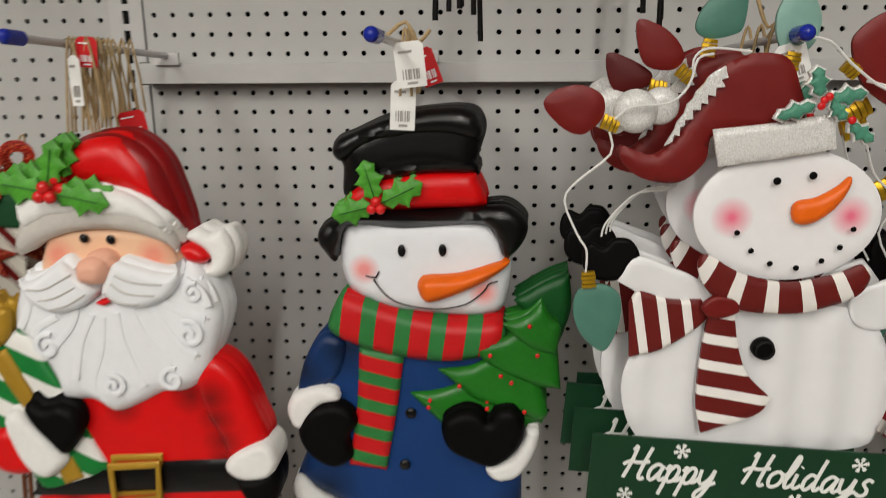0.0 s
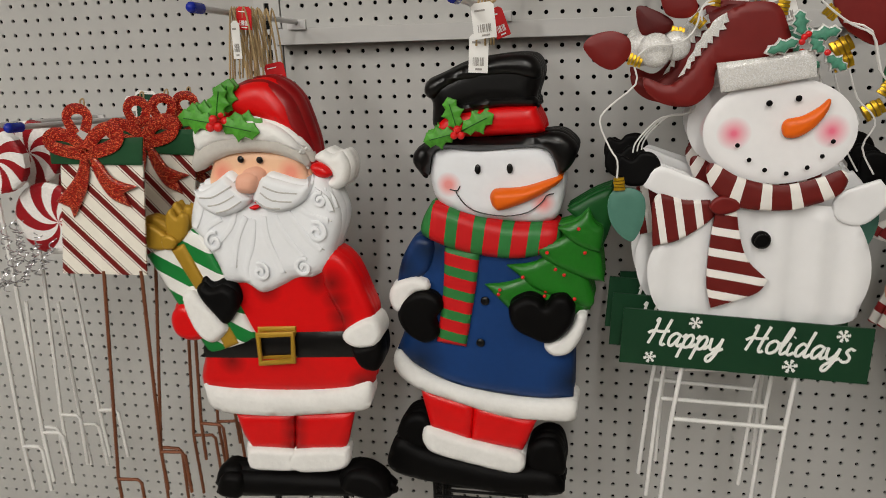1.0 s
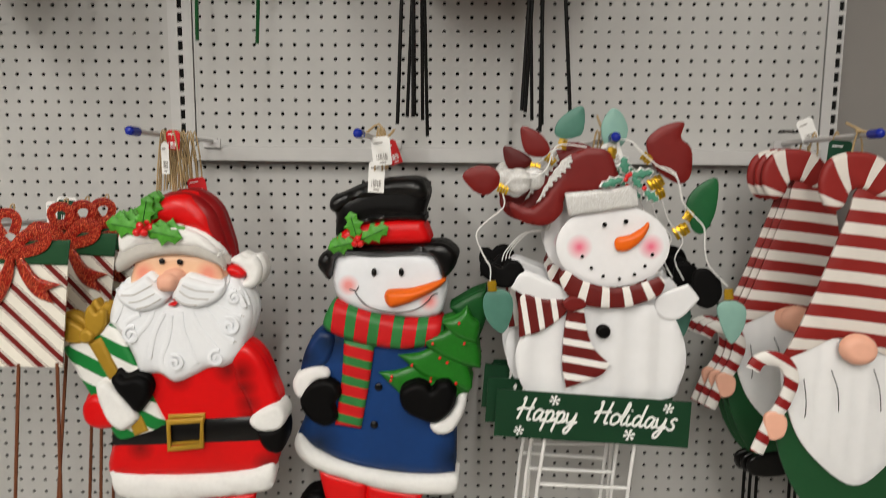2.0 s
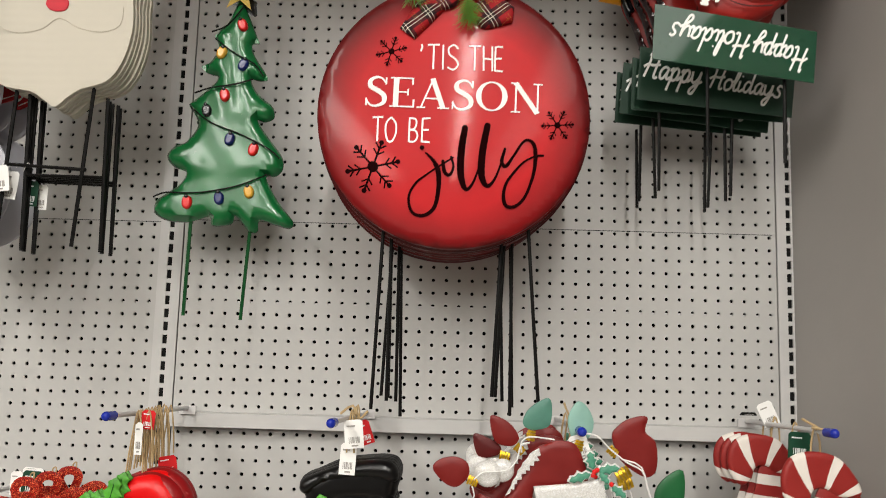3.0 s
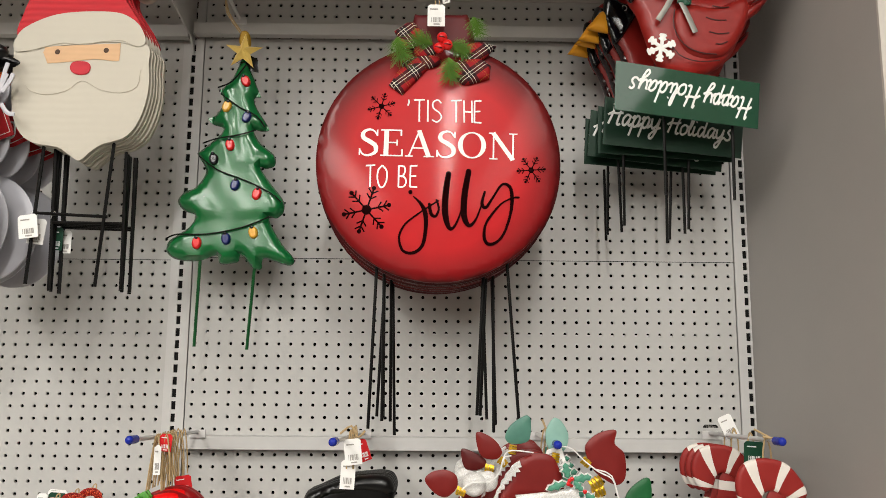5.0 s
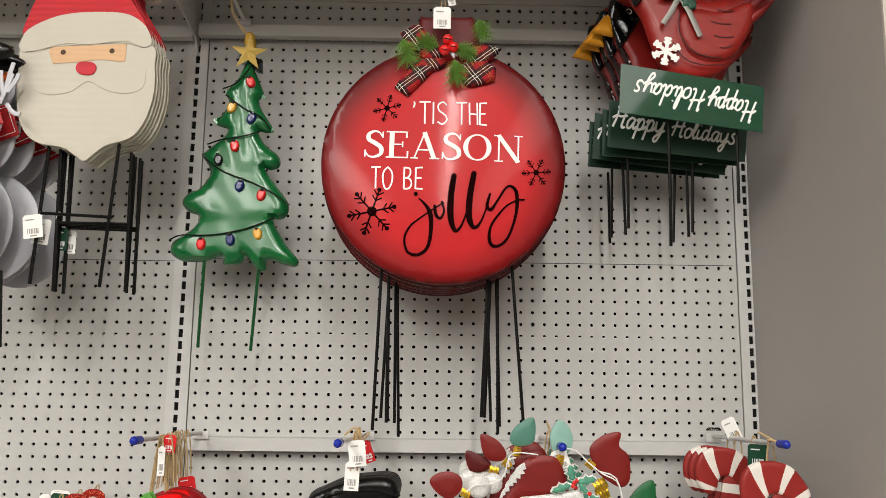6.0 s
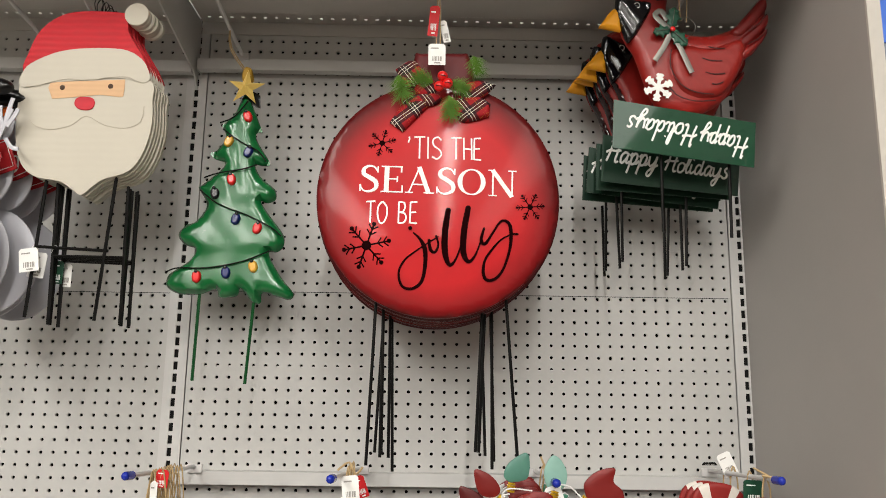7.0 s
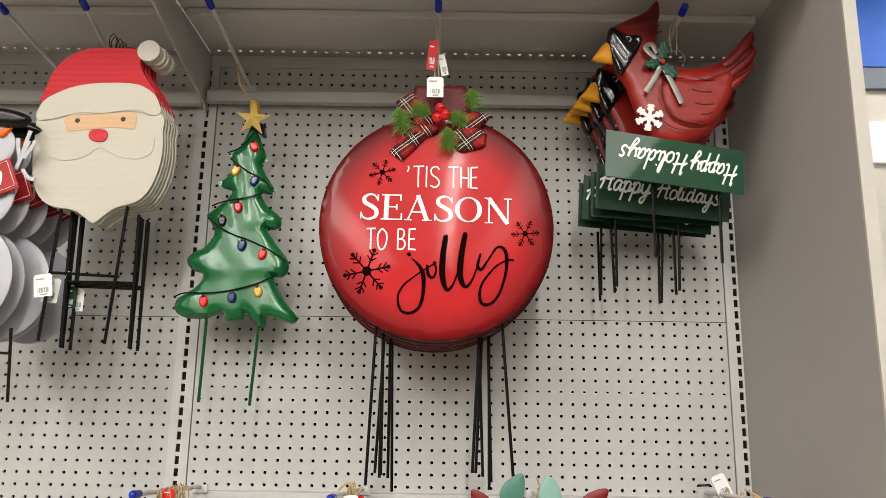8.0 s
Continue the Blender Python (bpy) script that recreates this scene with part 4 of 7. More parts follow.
# ---- white snowman with a greeting sign and a bulb garland ----
MAROON = paint("maroon_paint", "741a17", 0.42, 0.05, 0.14, 8, 0.15, 50)
MAROON_DEEP = paint("deep_maroon_paint", "551211", 0.45, 0.05, 0.14, 8)
BODY_WHITE = paint("white_ridged_metal", "eeeeef", 0.42, 0.1, 0.05, 4)
PINK_FACE = spotted("pink_cheek_paint", "f0eff0", "f06a88", "-5.0,11.8 5.6,12.0", 2.03, amount=0.95, inner=0.1)
SIGN_GREEN = paint("dark_green_sign", "163d25", 0.4, 0.05, 0.1, 8)
SIGN_WHITE = paint("white_lettering", "f0f0ec", 0.55)
TEAL = paint("teal_bulb_paint", "507f70", 0.42, 0.05, 0.12, 12)
MINT = paint("mint_bulb_paint", "84ab9f", 0.42, 0.05, 0.08, 12)
FOREST = paint("forest_bulb_paint", "1d5c33", 0.42, 0.05, 0.12, 12)
GOLD_CAP = paint("gold_socket", "d8ac2a", 0.3, 0.7, 0.1)
WHITE_WIRE = paint("white_wire", "e6e5e2", 0.4)
GLITTER_W = glitter("white_glitter", "f0eeea", "ffffff", 900, 0.82)
GLITTER_R = glitter("red_glitter", "b8150d", "ff8a5a", 800, 0.35)
FROST_LEAF = paint("frosted_green_leaf", "4f8f76", 0.4, 0, 0.3, 40, 0.3, 60)
STRIPE_NECK = fan("maroon_white_scarf", "0.4,18.0", 26, 0.64, "681814", "ece8e2", 0.15)
STRIPE_TAIL = stripes("maroon_white_tail", 80, 0.0265, [(0, "681814"), (0.62, "f0ede8")], 0.15, wob=8.0)
STRIPE_SIDE = stripes("maroon_white_side", 10, 0.0225, [(0, "681814"), (0.62, "f0ede8")], 0.30)


def fitted(ob, x, z, w, h, y, turn=0.0, mirror=False):
    """Scales a flat piece to w x h metres about (x, z) and stands it upright at y."""
    me = ob.data
    co = np.array([tuple(v.co) for v in me.vertices])
    lo, hi = co.min(0), co.max(0)
    a = radians(turn)
    for v in me.vertices:
        u = ((v.co.x - lo[0]) / (hi[0] - lo[0]) - 0.5) * w
        k = ((v.co.y - lo[1]) / (hi[1] - lo[1]) - 0.5) * h
        v.co = (x + u * math.cos(a) - k * math.sin(a), -y - v.co.z, z + u * math.sin(a) + k * math.cos(a))
    me.update()
    return ob


def snowflake(parent, c, r, y, mat, turn=10.0, wide=0.09, name="snowflake", dots=False):
    x, z = [float(v) / 100 for v in c.split(",")]
    r = r / 100
    datas = []
    for i in range(6):
        a = radians(turn + 60 * i)
        d, n = Vector((math.cos(a), 0, math.sin(a))), Vector((-math.sin(a), 0, math.cos(a)))
        o = Vector((x, -y, z))
        datas.append(tube_data([o, o + d * r], r * wide, smooth=1, flat=0.3))
        if dots:
            e = o + d * r
            ring = [e + (d * math.cos(q) + n * math.sin(q)) * r * 0.10 + Vector((0, -0.0012, 0)) for q in (k * math.pi / 5 for k in range(10))]
            datas.append((ring, [tuple(range(9, -1, -1))]))
        for s in (0.5, 0.75):
            for g in (1, -1):
                datas.append(tube_data([o + d * r * s, o + d * r * (s + 0.2) + n * g * r * 0.22], r * wide * 0.8, smooth=1, flat=0.3))
    return place(name, mesh_of(name, *merged(*datas), mat, False), parent)


SCRIPT = {
    "H": (0.66, ["0.06,0.86 0.13,1.0 0.11,0.5 0.02,0.0", "0.55,1.0 0.47,0.5 0.44,0.08 0.52,0.0 0.6,0.06", "-0.1,0.4 0.08,0.52 0.3,0.5 0.62,0.56"]),
    "a": (0.5, ["0.36,0.44 0.2,0.5 0.05,0.32 0.07,0.06 0.2,0.03 0.34,0.3 0.38,0.48", "0.38,0.48 0.34,0.15 0.4,0.02 0.52,0.12"]),
    "p": (0.48, ["-0.02,0.36 0.08,0.5 0.06,0.1 0.0,-0.42", "0.06,0.26 0.2,0.5 0.34,0.4 0.3,0.1 0.16,0.0 0.07,0.1", "0.28,0.06 0.38,0.06 0.48,0.2"]),
    "y": (0.52, ["0.0,0.48 0.03,0.15 0.14,0.03 0.3,0.2 0.37,0.5", "0.37,0.5 0.33,0.0 0.2,-0.38 0.07,-0.4 0.06,-0.24 0.28,-0.02 0.5,0.12"]),
    "o": (0.46, ["0.2,0.5 0.04,0.34 0.06,0.06 0.2,0.0 0.36,0.14 0.36,0.4 0.2,0.5", "0.3,0.44 0.4,0.4 0.48,0.44"]),
    "l": (0.26, ["0.0,0.16 0.14,0.6 0.19,0.95 0.12,1.0 0.04,0.5 0.05,0.08 0.14,0.02 0.26,0.14"]),
    "i": (0.24, ["0.02,0.48 0.01,0.12 0.1,0.02 0.24,0.14", "0.07,0.68 0.09,0.72"]),
    "d": (0.54, ["0.34,0.42 0.18,0.5 0.05,0.32 0.07,0.06 0.2,0.03 0.34,0.28", "0.42,1.0 0.36,0.4 0.36,0.08 0.44,0.02 0.54,0.14"]),
    "s": (0.4, ["0.34,0.46 0.2,0.52 0.1,0.38 0.26,0.2 0.24,0.03 0.08,0.0 0.0,0.08"]),
}


def script_word(text, centre, w, h, y, mat, parent, turn=0.0, shear=0.2):
    """A word in joined brush script."""
    datas, x = [], 0.0
    for ch in text:
        adv, strokes = SCRIPT[ch]
        for p in strokes:
            q = [[float(e) for e in v.split(",")] for v in p.split()]
            co, f = tube_data([(x + u + shear * v, 0, v) for u, v in q], 0.06, flat=0.01, smooth=4)
            datas.append(([(c[0], c[2], c[1]) for c in co], f))
        x += adv
    cx, cz = [float(v) / 100 for v in centre.split(",")]
    return fitted(place("lettering", mesh_of("lettering", *merged(*datas), mat, False), parent), cx, cz, w / 100, h / 100, y, turn)


def script_sign(parent, corners, texty, c1, c2, w1, w2, h, turn, flakes=(), mat=None, y=0.0):
    s = puff("sign", corners, mat or SIGN_GREEN, parent, out=y, bulge=0.0, back=0.0025, closed=True, label="dark green sign lettered in white")
    script_word("Happy", c1, w1, h, y + 0.001, SIGN_WHITE, s, turn)
    script_word("Holidays", c2, w2, h, y + 0.001, SIGN_WHITE, s, turn)
    for c, r in flakes:
        snowflake(s, c, r, y + 0.0015, SIGN_WHITE, wide=0.12)
    return s


def socket(parent, c, angle, w, h, y, name="bulb_socket"):
    """A ribbed gold bulb socket."""
    x, z = [float(v) / 100 for v in c.split(",")]
    a = radians(angle)
    d = Vector((math.cos(a), 0, math.sin(a)))
    o = Vector((x, -y, z))
    datas = [tube_data([o + d * (k * h / 400 - h / 200), o + d * ((k + 0.8) * h / 400 - h / 200)], w / 200 * (1 if k % 2 == 0 else 0.9), sides=8, smooth=1, flat=0.5) for k in range(4)]
    return place(name, mesh_of(name, *merged(*datas), GOLD_CAP), parent, "ribbed gold bulb socket")


def greeting_snowman(front):
    t = thing("greeting_snowman_stake", 0.72, -0.312, 1.08, "white metal snowman with striped scarf, green sign and bulb garland", "yard stake", "greeting snowman stakes")
    if not front:
        t.location.y += 0.058
        t.location.x -= 0.012
    puff("body", "-12.6,-1.2 -13.9,-4.1 -13.9,-7.1 -12.7,-10.4 -10.1,-12.2 0.0,-12.5 9.7,-11.7 11.3,-9.1 12.0,-5.9 11.5,-2.4 9.9,1.0 7.9,2.7 1.9,3.3 -5.6,3.2 -10.4,1.0", BODY_WHITE, t, 0, 0.003, 0.009, wave=lambda x, z: 0.003 * math.sin(x * 1.35), label="white ridged metal body")
    puff("arm", "-15.0,5.4* -13.4,7.8 -10.1,6.8 -7.4,5.6 -4.9,3.0 -7.5,1.3 -12.3,3.9*", BODY_WHITE, t, 0.004, 0.0019, 0.0054)
    puff("arm", "6.8,3.3 7.9,4.9 11.6,6.3* 13.5,4.1* 10.5,1.0 7.7,1.3", BODY_WHITE, t, 0.004, 0.0019, 0.0054)
    puff("mitten", "-18.3,8.1 -17.7,9.1 -16.4,8.6 -15.4,9.5 -13.8,9.3 -13.0,7.6 -14.6,5.6 -16.8,5.4 -18.2,6.5", MATT_BLACK, t, 0.002, 0.003, 0.0054, label="black mitten")
    puff("head", oval("-0.0,12.0", 8.43, 6.19, 44), PINK_FACE, t, 0.008, 0.0034, 0.0135, label="white head with pink cheeks")
    for c in ("-1.5,15.3", "1.6,15.8"):
        blob("eye", c, -0.0172, 0.36, MATT_BLACK, t, 0.3)
    for c in ("-4.6,10.5", "-3.2,8.8", "-1.4,7.6", "1.0,7.2", "3.2,7.9", "4.7,9.2", "5.7,10.9"):
        blob("mouth_dot", c, -0.0165, 0.27, MATT_BLACK, t, 0.3)
    puff("carrot_nose", "0.1,12.4 0.5,13.4 2.2,13.8 3.9,14.8 4.9,15.7 4.9,14.6 3.8,12.8 2.1,11.5 0.6,11.4", ORANGE, t, 0.017, 0.006, 0.012, label="orange carrot nose", fine=44)
    puff("hat", "-8.0,23.1 -7.2,25.1 -5.3,26.1 -3.6,26.5 -1.3,26.1 -0.1,24.1 0.7,20.7 -2.5,19.8 -7.0,19.4 -7.7,16.9 -9.9,15.0 -13.1,15.3 -15.0,16.7 -15.5,18.3 -14.7,18.2 -12.5,17.5 -10.7,18.8 -9.3,20.7", MAROON, t, 0.006, 0.0038, 0.009, label="curled maroon stocking hat")
    puff("hat_frost", "-6.7,25.4* -7.6,24.9* -8.1,24.5* -8.4,23.9* -9.1,23.2* -9.3,22.6* -9.8,22.1* -10.0,21.3* -10.6,20.5* -10.8,19.8* -11.6,18.4* -10.9,18.8* -10.8,19.4* -10.3,19.3* -10.3,20.1* -9.9,20.2* -9.9,20.7* -9.2,20.8* -9.3,21.6* -8.6,21.6* -8.6,22.2* -8.0,22.1* -8.1,22.9* -7.4,22.8* -7.4,23.5* -6.6,23.6* -7.0,24.2* -6.4,24.4* -6.6,24.9*", GLITTER_W, t, 0.0135, 0.0004, 0.0027, label="white glitter edge")
    puff("hat_cuff", "-7.5,19.9* -1.9,20.5 2.8,21.3* 3.3,18.2* -1.1,17.4 -6.8,16.6*", GLITTER_W, t, 0.018, 0.003, 0.0063, label="white glitter hat cuff")
    puff("pompom", oval("-12.0,21.9", 1.69), GLITTER_W, t, 0.006, 0.008, 0.014, label="white glitter pompom")
    puff("pompom", oval("-14.3,21.5", 1.96), GLITTER_W, t, 0.014, 0.010, 0.016, label="white glitter pompom")
    for l, w, a, c in ((2.91, 2.15, 100, "1.1,22.6"), (3.88, 1.88, 200, "1.0,22.2"), (3.65, 2.00, 10, "1.6,22.5"), (2.94, 1.88, -35, "3.7,20.5"), (2.34, 1.76, 130, "3.5,20.7")):
        lf = puff("holly_leaf", leaf_shape(c, l, w, a), GLITTER_W, t, 0.024, 0.0011, 0.0036, label="frosted green holly leaf")
        x, z = [float(v) for v in c.split(",")]
        inner = leaf_shape("%f,%f" % (x + 0.07 * l * math.cos(radians(a)), z + 0.07 * l * math.sin(radians(a))), l * 0.86, w * 0.72, a)
        puff("leaf_green", inner, FROST_LEAF, lf, 0.0275, 0.002, 0.006)
    for c in ("1.2,22.5", "1.6,22.8", "1.0,22.0", "3.7,20.8"):
        blob("holly_berry", c, -0.032, 0.35, BERRY, t)
    puff("scarf_side", "-13.9,3.3* -13.0,4.5 -10.2,3.8 -7.1,3.8* -6.6,1.8 -10.3,-1.1 -13.6,-2.1*", STRIPE_SIDE, t, 0.01, 0.0023, 0.0054, label="maroon and white striped scarf end")
    puff("scarf_tail", "-6.4,3.0* -4.2,3.5* -3.5,-0.6 -2.3,-3.6 0.1,-6.0* -1.3,-7.8 -6.3,-9.8* -7.0,-6.5 -6.9,-1.4", STRIPE_TAIL, t, 0.014, 0.0023, 0.0054, label="maroon and white striped scarf end")
    puff("scarf_knot", "-7.3,3.5 -6.1,4.5 -4.3,4.1 -3.9,3.0 -5.6,2.3 -6.8,2.5", MAROON, t, 0.02, 0.0023, 0.0045)
    puff("scarf", "-7.9,7.3 -7.1,8.4 -4.0,6.7 0.5,5.8 4.7,6.7 7.0,7.6 7.7,6.3 6.7,4.6 3.8,3.4 0.7,2.8 -3.7,3.1 -6.7,4.8", STRIPE_NECK, t, 0.018, 0.003, 0.0063, label="maroon and white striped scarf")
    puff("button", oval("-0.9,-1.1", 1.09), MATT_BLACK, t, 0.008, 0.006, 0.008, label="large black button")
    tube("button_rim", [(v.x, -0.0145, v.y) for v in oval("-0.9,-1.1", 0.83, n=18)], 0.001, WIRE, t, closed=True, smooth=1)
    script_sign(t, "-16.8,-10.2* 12.8,-11.8* 12.6,-19.1* -17.2,-17.7*", 0, "-9.1,-14.2", "4.4,-14.7", 9.50, 12.88, 5.43, -5.0,
                (("-8.0,-11.8", 0.82), ("-13.4,-16.7", 0.78), ("9.3,-12.8", 0.82), ("3.5,-17.1", 0.92)), y=0.014)
    stake_wire(t, [flat_path("-9.0,-17.2 -10.2,-27.0 -11.2,-41.8", 0.0), flat_path("4.9,-18.0 4.1,-26.5 3.2,-42.0", 0.0), flat_path("-9.8,-26.1 4.3,-26.5", 0.0)], 0.0031, WHITE_WIRE, "wire_leg")
    if front:
        # garland: flat bulbs on a white wire
        def bulb(shape, mat, y, c, ang):
            puff("bulb", shape, mat, t, y, 0.003, 0.02, label="flat painted light bulb")
            socket(t, c, ang, 1.48, 1.62, y + 0.003)
        bulb("-22.5,22.1 -21.4,23.4 -19.1,23.8 -17.3,22.9 -17.1,21.2 -18.1,19.9 -19.3,19.4 -21.0,20.2", MAROON, 0.012, "-16.5,20.4", -20)
        bulb("-19.2,3.3 -18.4,5.0 -16.2,5.2 -14.8,4.0 -14.8,1.3 -15.9,-1.3 -17.2,-1.0 -18.7,0.8", TEAL, 0.012, "-17.9,5.9", 95)
        tube("garland_wire", flat_path("-16.6,19.7 -16.4,17.7 -19.3,15.2 -20.4,13.4 -19.1,10.2 -18.2,8.7 -18.2,6.5", -0.016), 0.0012, WHITE_WIRE, t)
        tube("garland_wire", flat_path("-16.4,20.9 -14.9,22.0 -11.8,22.3 -10.2,23.8 -9.6,26.0 -8.3,26.4", -0.03), 0.0012, WHITE_WIRE, t)
        for k in range(3):
            tube("garland_wire", [(x + 0.006 * k, 0.03 + 0.012 * k, z) for x, _, z in flat_path("-9.6,15.5 -9.7,13.8 -12.7,13.4 -14.5,12.0 -15.9,10.2 -16.2,9.0", 0)], 0.0011, WHITE_WIRE, t)
        bulb("-8.9,28.8 -8.0,30.9 -5.3,32.6 -4.5,31.6 -4.7,28.8 -5.8,28.0 -7.8,27.8", TEAL, -0.012, "-7.7,27.0", 80)
        bulb("-2.1,29.5 -1.4,31.4 -0.4,32.3 0.9,31.4 1.8,29.3 1.3,27.2 -0.1,26.3 -1.6,27.1", MINT, -0.006, "-0.5,25.8", 80)
        bulb("4.6,27.0 5.2,28.5 7.2,29.9 9.9,30.3 9.6,28.1 11.2,26.4 11.3,22.7 9.9,21.3 7.6,22.3 5.7,24.0", MAROON, -0.004, "4.6,25.0", -40)
        bulb("-13.8,29.4 -11.8,29.1 -10.1,27.8 -9.3,26.1 -10.5,25.0 -13.0,25.7", MAROON, -0.03, "-9.2,24.6", -40)
        bulb("-16.3,26.5 -14.2,26.1 -12.0,24.7 -12.6,23.4 -15.5,23.2", MAROON_DEEP, -0.04, "-11.4,23.4", -10)
        tube("garland_wire", flat_path("-9.2,24.6 -9.3,25.9 -8.5,26.8 -6.9,26.9 -4.3,26.6", -0.004), 0.0012, WHITE_WIRE, t)
        tube("garland_wire", flat_path("0.0,27.8 2.0,27.4 3.9,25.6 6.4,23.7 8.7,22.5 9.5,20.1 10.0,18.4", -0.012), 0.0013, WHITE_WIRE, t)
        bulb("16.1,22.0 16.1,16.9 14.4,13.6 12.7,14.4 11.7,18.0 13.1,20.6", FOREST, -0.03, "12.0,16.4", 60)
        bulb("16.3,2.9 18.4,3.8 20.5,2.7 20.4,-0.4 18.7,-2.9 17.0,0.0", MINT, 0.0, "17.7,4.9", 95)
        bulb("11.7,2.2 13.3,2.7 14.2,0.1 13.5,-2.9 12.1,-4.2 10.9,-0.8", TEAL, -0.06, "13.4,1.8", 60)
        socket(t, "11.7,13.8", 30, 2.20, 2.37, -0.05)
        socket(t, "6.9,21.3", 30, 2.19, 2.36, -0.03)
        socket(t, "7.7,19.5", 20, 2.19, 2.36, -0.05)
        tube("garland_wire", flat_path("5.8,24.0 8.8,22.9 10.0,18.8 12.0,16.5 13.5,14.8 13.7,12.1 14.5,9.1 17.5,6.1", -0.004), 0.0013, WHITE_WIRE, t)
        for k in range(3):
            tube("garland_wire", [(x - 0.012 * k, 0.03 + 0.02 * k, z) for x, _, z in flat_path("7.9,18.8 9.1,15.4 10.8,13.6 11.4,12.1 10.3,9.5 11.9,6.3", 0)], 0.0011, WHITE_WIRE, t)
    puff("mitten", "12.3,7.8 14.0,8.7 16.1,7.5 16.7,4.5 15.0,2.6 12.9,3.5", MATT_BLACK, t, 0.002, 0.003, 0.0054, label="black mitten")
    return t


greeting_snowman(True)
g1 = greeting_snowman(False)
for k in range(2, 4):
    copy_thing(g1, pose(0.72 + (0.0, -0.014, -0.004)[k - 1], -0.312 + 0.05 * k, 1.08 + 0.003 * k, 0, (-0.8, 1.0, -1.5)[k - 1], (2, -1, 3)[k - 1]))
hang = thing("twine_bundle", 0.715, -0.24, 1.365, "twine knot with white price tag on hook", "twine")
twine_loops(hang, 0.0, 0.008, -0.05, (-0.05, -0.02, 0.02, 0.06), 0.0016, 0.008)
tube("twine", [(-0.012, 0.0, 0.03), (0.0, 0.0, 0.004), (0.01, -0.01, 0.016), (-0.004, -0.012, -0.006)], 0.002, TWINE, hang)
tag(hang, -0.004, -0.068, -0.012, 0.028, 0.036, lean=-18)

# ---- gnomes with striped hats ----
GNOME_HAT = stripes("maroon_white_hat", 84, 0.0355, [(0, "8a231f"), (0.52, "dcd5cd")], 0.62, wob=8.0)


GNOME_TIP = fan("maroon_white_tip", "-0.7,14.2", 8, 0.70, "8a231f", "dcd5cd", 0.1)
CANE = stripes("candy_cane_paint", 60, 0.030, [(0, "8a1717"), (0.45, "e6e2dc")], 0.1)
BEARD = paint("white_beard_paint", "ececec", 0.5, 0.05, 0.05, 5)
BOOT_GREEN = paint("green_coat_paint", "1d4d2b", 0.45, 0, 0.1)


def gnome():
    t = thing("gnome_yard_stake", 1.07, -0.325, 1.12, "white bearded metal gnome in striped hat with candy cane", "yard stake", "gnome stakes")
    puff("coat", "-9.2,-17.3 -5.7,-10.3 1.8,-7.5 8.8,-11.7 11.6,-16.8 11.1,-25.5 8.1,-32.6 -2.2,-32.9 -7.6,-26.0", BOOT_GREEN, t, 0.0, 0.003, 0.009, label="green coat")
    puff("boot", "-4.7,-32.5 0.3,-31.0 2.1,-33.2 1.4,-35.4 -4.2,-35.6", BLACK, t, 0.004, 0.0038, 0.0067)
    puff("boot", "3.8,-33.1 5.4,-30.9 10.6,-32.1 10.8,-35.1 4.4,-35.3", BLACK, t, 0.004, 0.0038, 0.0067)
    puff("beard", "-9.2,-8.7 -1.7,-4.3 6.9,-7.4 11.5,-12.4 10.4,-19.4 6.9,-25.6 2.8,-28.3 -2.5,-25.0 -7.0,-19.0", BEARD, t, 0.008, 0.003, 0.009, label="white ridged beard", wave=lambda x, z: 0.0014 * math.sin(2.2 * x + 0.5 * math.sin(0.8 * z)))
    puff("hat", "-9.8,-8.7* -7.8,-4.3 -5.8,0.9 -3.2,8.6 -1.6,13.7 -0.9,16.7 2.2,19.7 4.4,17.9 5.8,13.9 7.3,7.2 8.6,1.2 10.5,-4.7 12.6,-12.4* 7.8,-8.9 3.0,-6.5 -1.7,-5.0 -5.4,-6.7", GNOME_HAT, t, 0.014, 0.0038, 0.0099, label="maroon and white striped hat")
    puff("hat_tip", "-6.4,17.0 -6.2,19.5 -4.8,21.5 -1.7,22.3 2.1,21.4 4.8,18.1 4.9,16.1 1.9,16.0 -0.2,17.1 -1.9,16.6 -2.6,14.7 -4.1,13.7 -5.6,14.9", GNOME_TIP, t, 0.018, 0.0038, 0.0081, label="folded striped hat tip")
    puff("nose", oval("0.9,-6.5", 2.79, 2.32, turn=-15), SKIN, t, 0.024, 0.014, 0.018, label="round pink nose")
    for s in ("-2.6,-9.8 -1.4,-12.8 -1.0,-16.2", "3.6,-9.6 4.7,-12.6 5.2,-16.1", "-6.5,-11.2 -5.9,-14.6 -5.9,-17.2"):
        tube("beard_line", flat_path(s, -0.0195), 0.0007, WIRE, t)
    tube("candy_cane", flat_path("-14.2,-9.8 -13.4,-8.4 -11.7,-8.0 -9.6,-8.7 -8.4,-11.2 -9.3,-14.7 -11.2,-18.2 -12.8,-22.6", -0.022), 0.011, CANE, t, "red and white candy cane", sides=10, flat=0.5)
    puff("mitten", "-12.2,-17.0 -10.6,-16.1 -8.8,-17.3 -9.1,-19.9 -11.2,-20.4", SKIN, t, 0.026, 0.003, 0.0054, label="pink mitten")
    stake_wire(t, [[(x, 0.004, -0.28), (x, 0.004, -0.52)] for x in (-0.03, 0.05)])
    return t


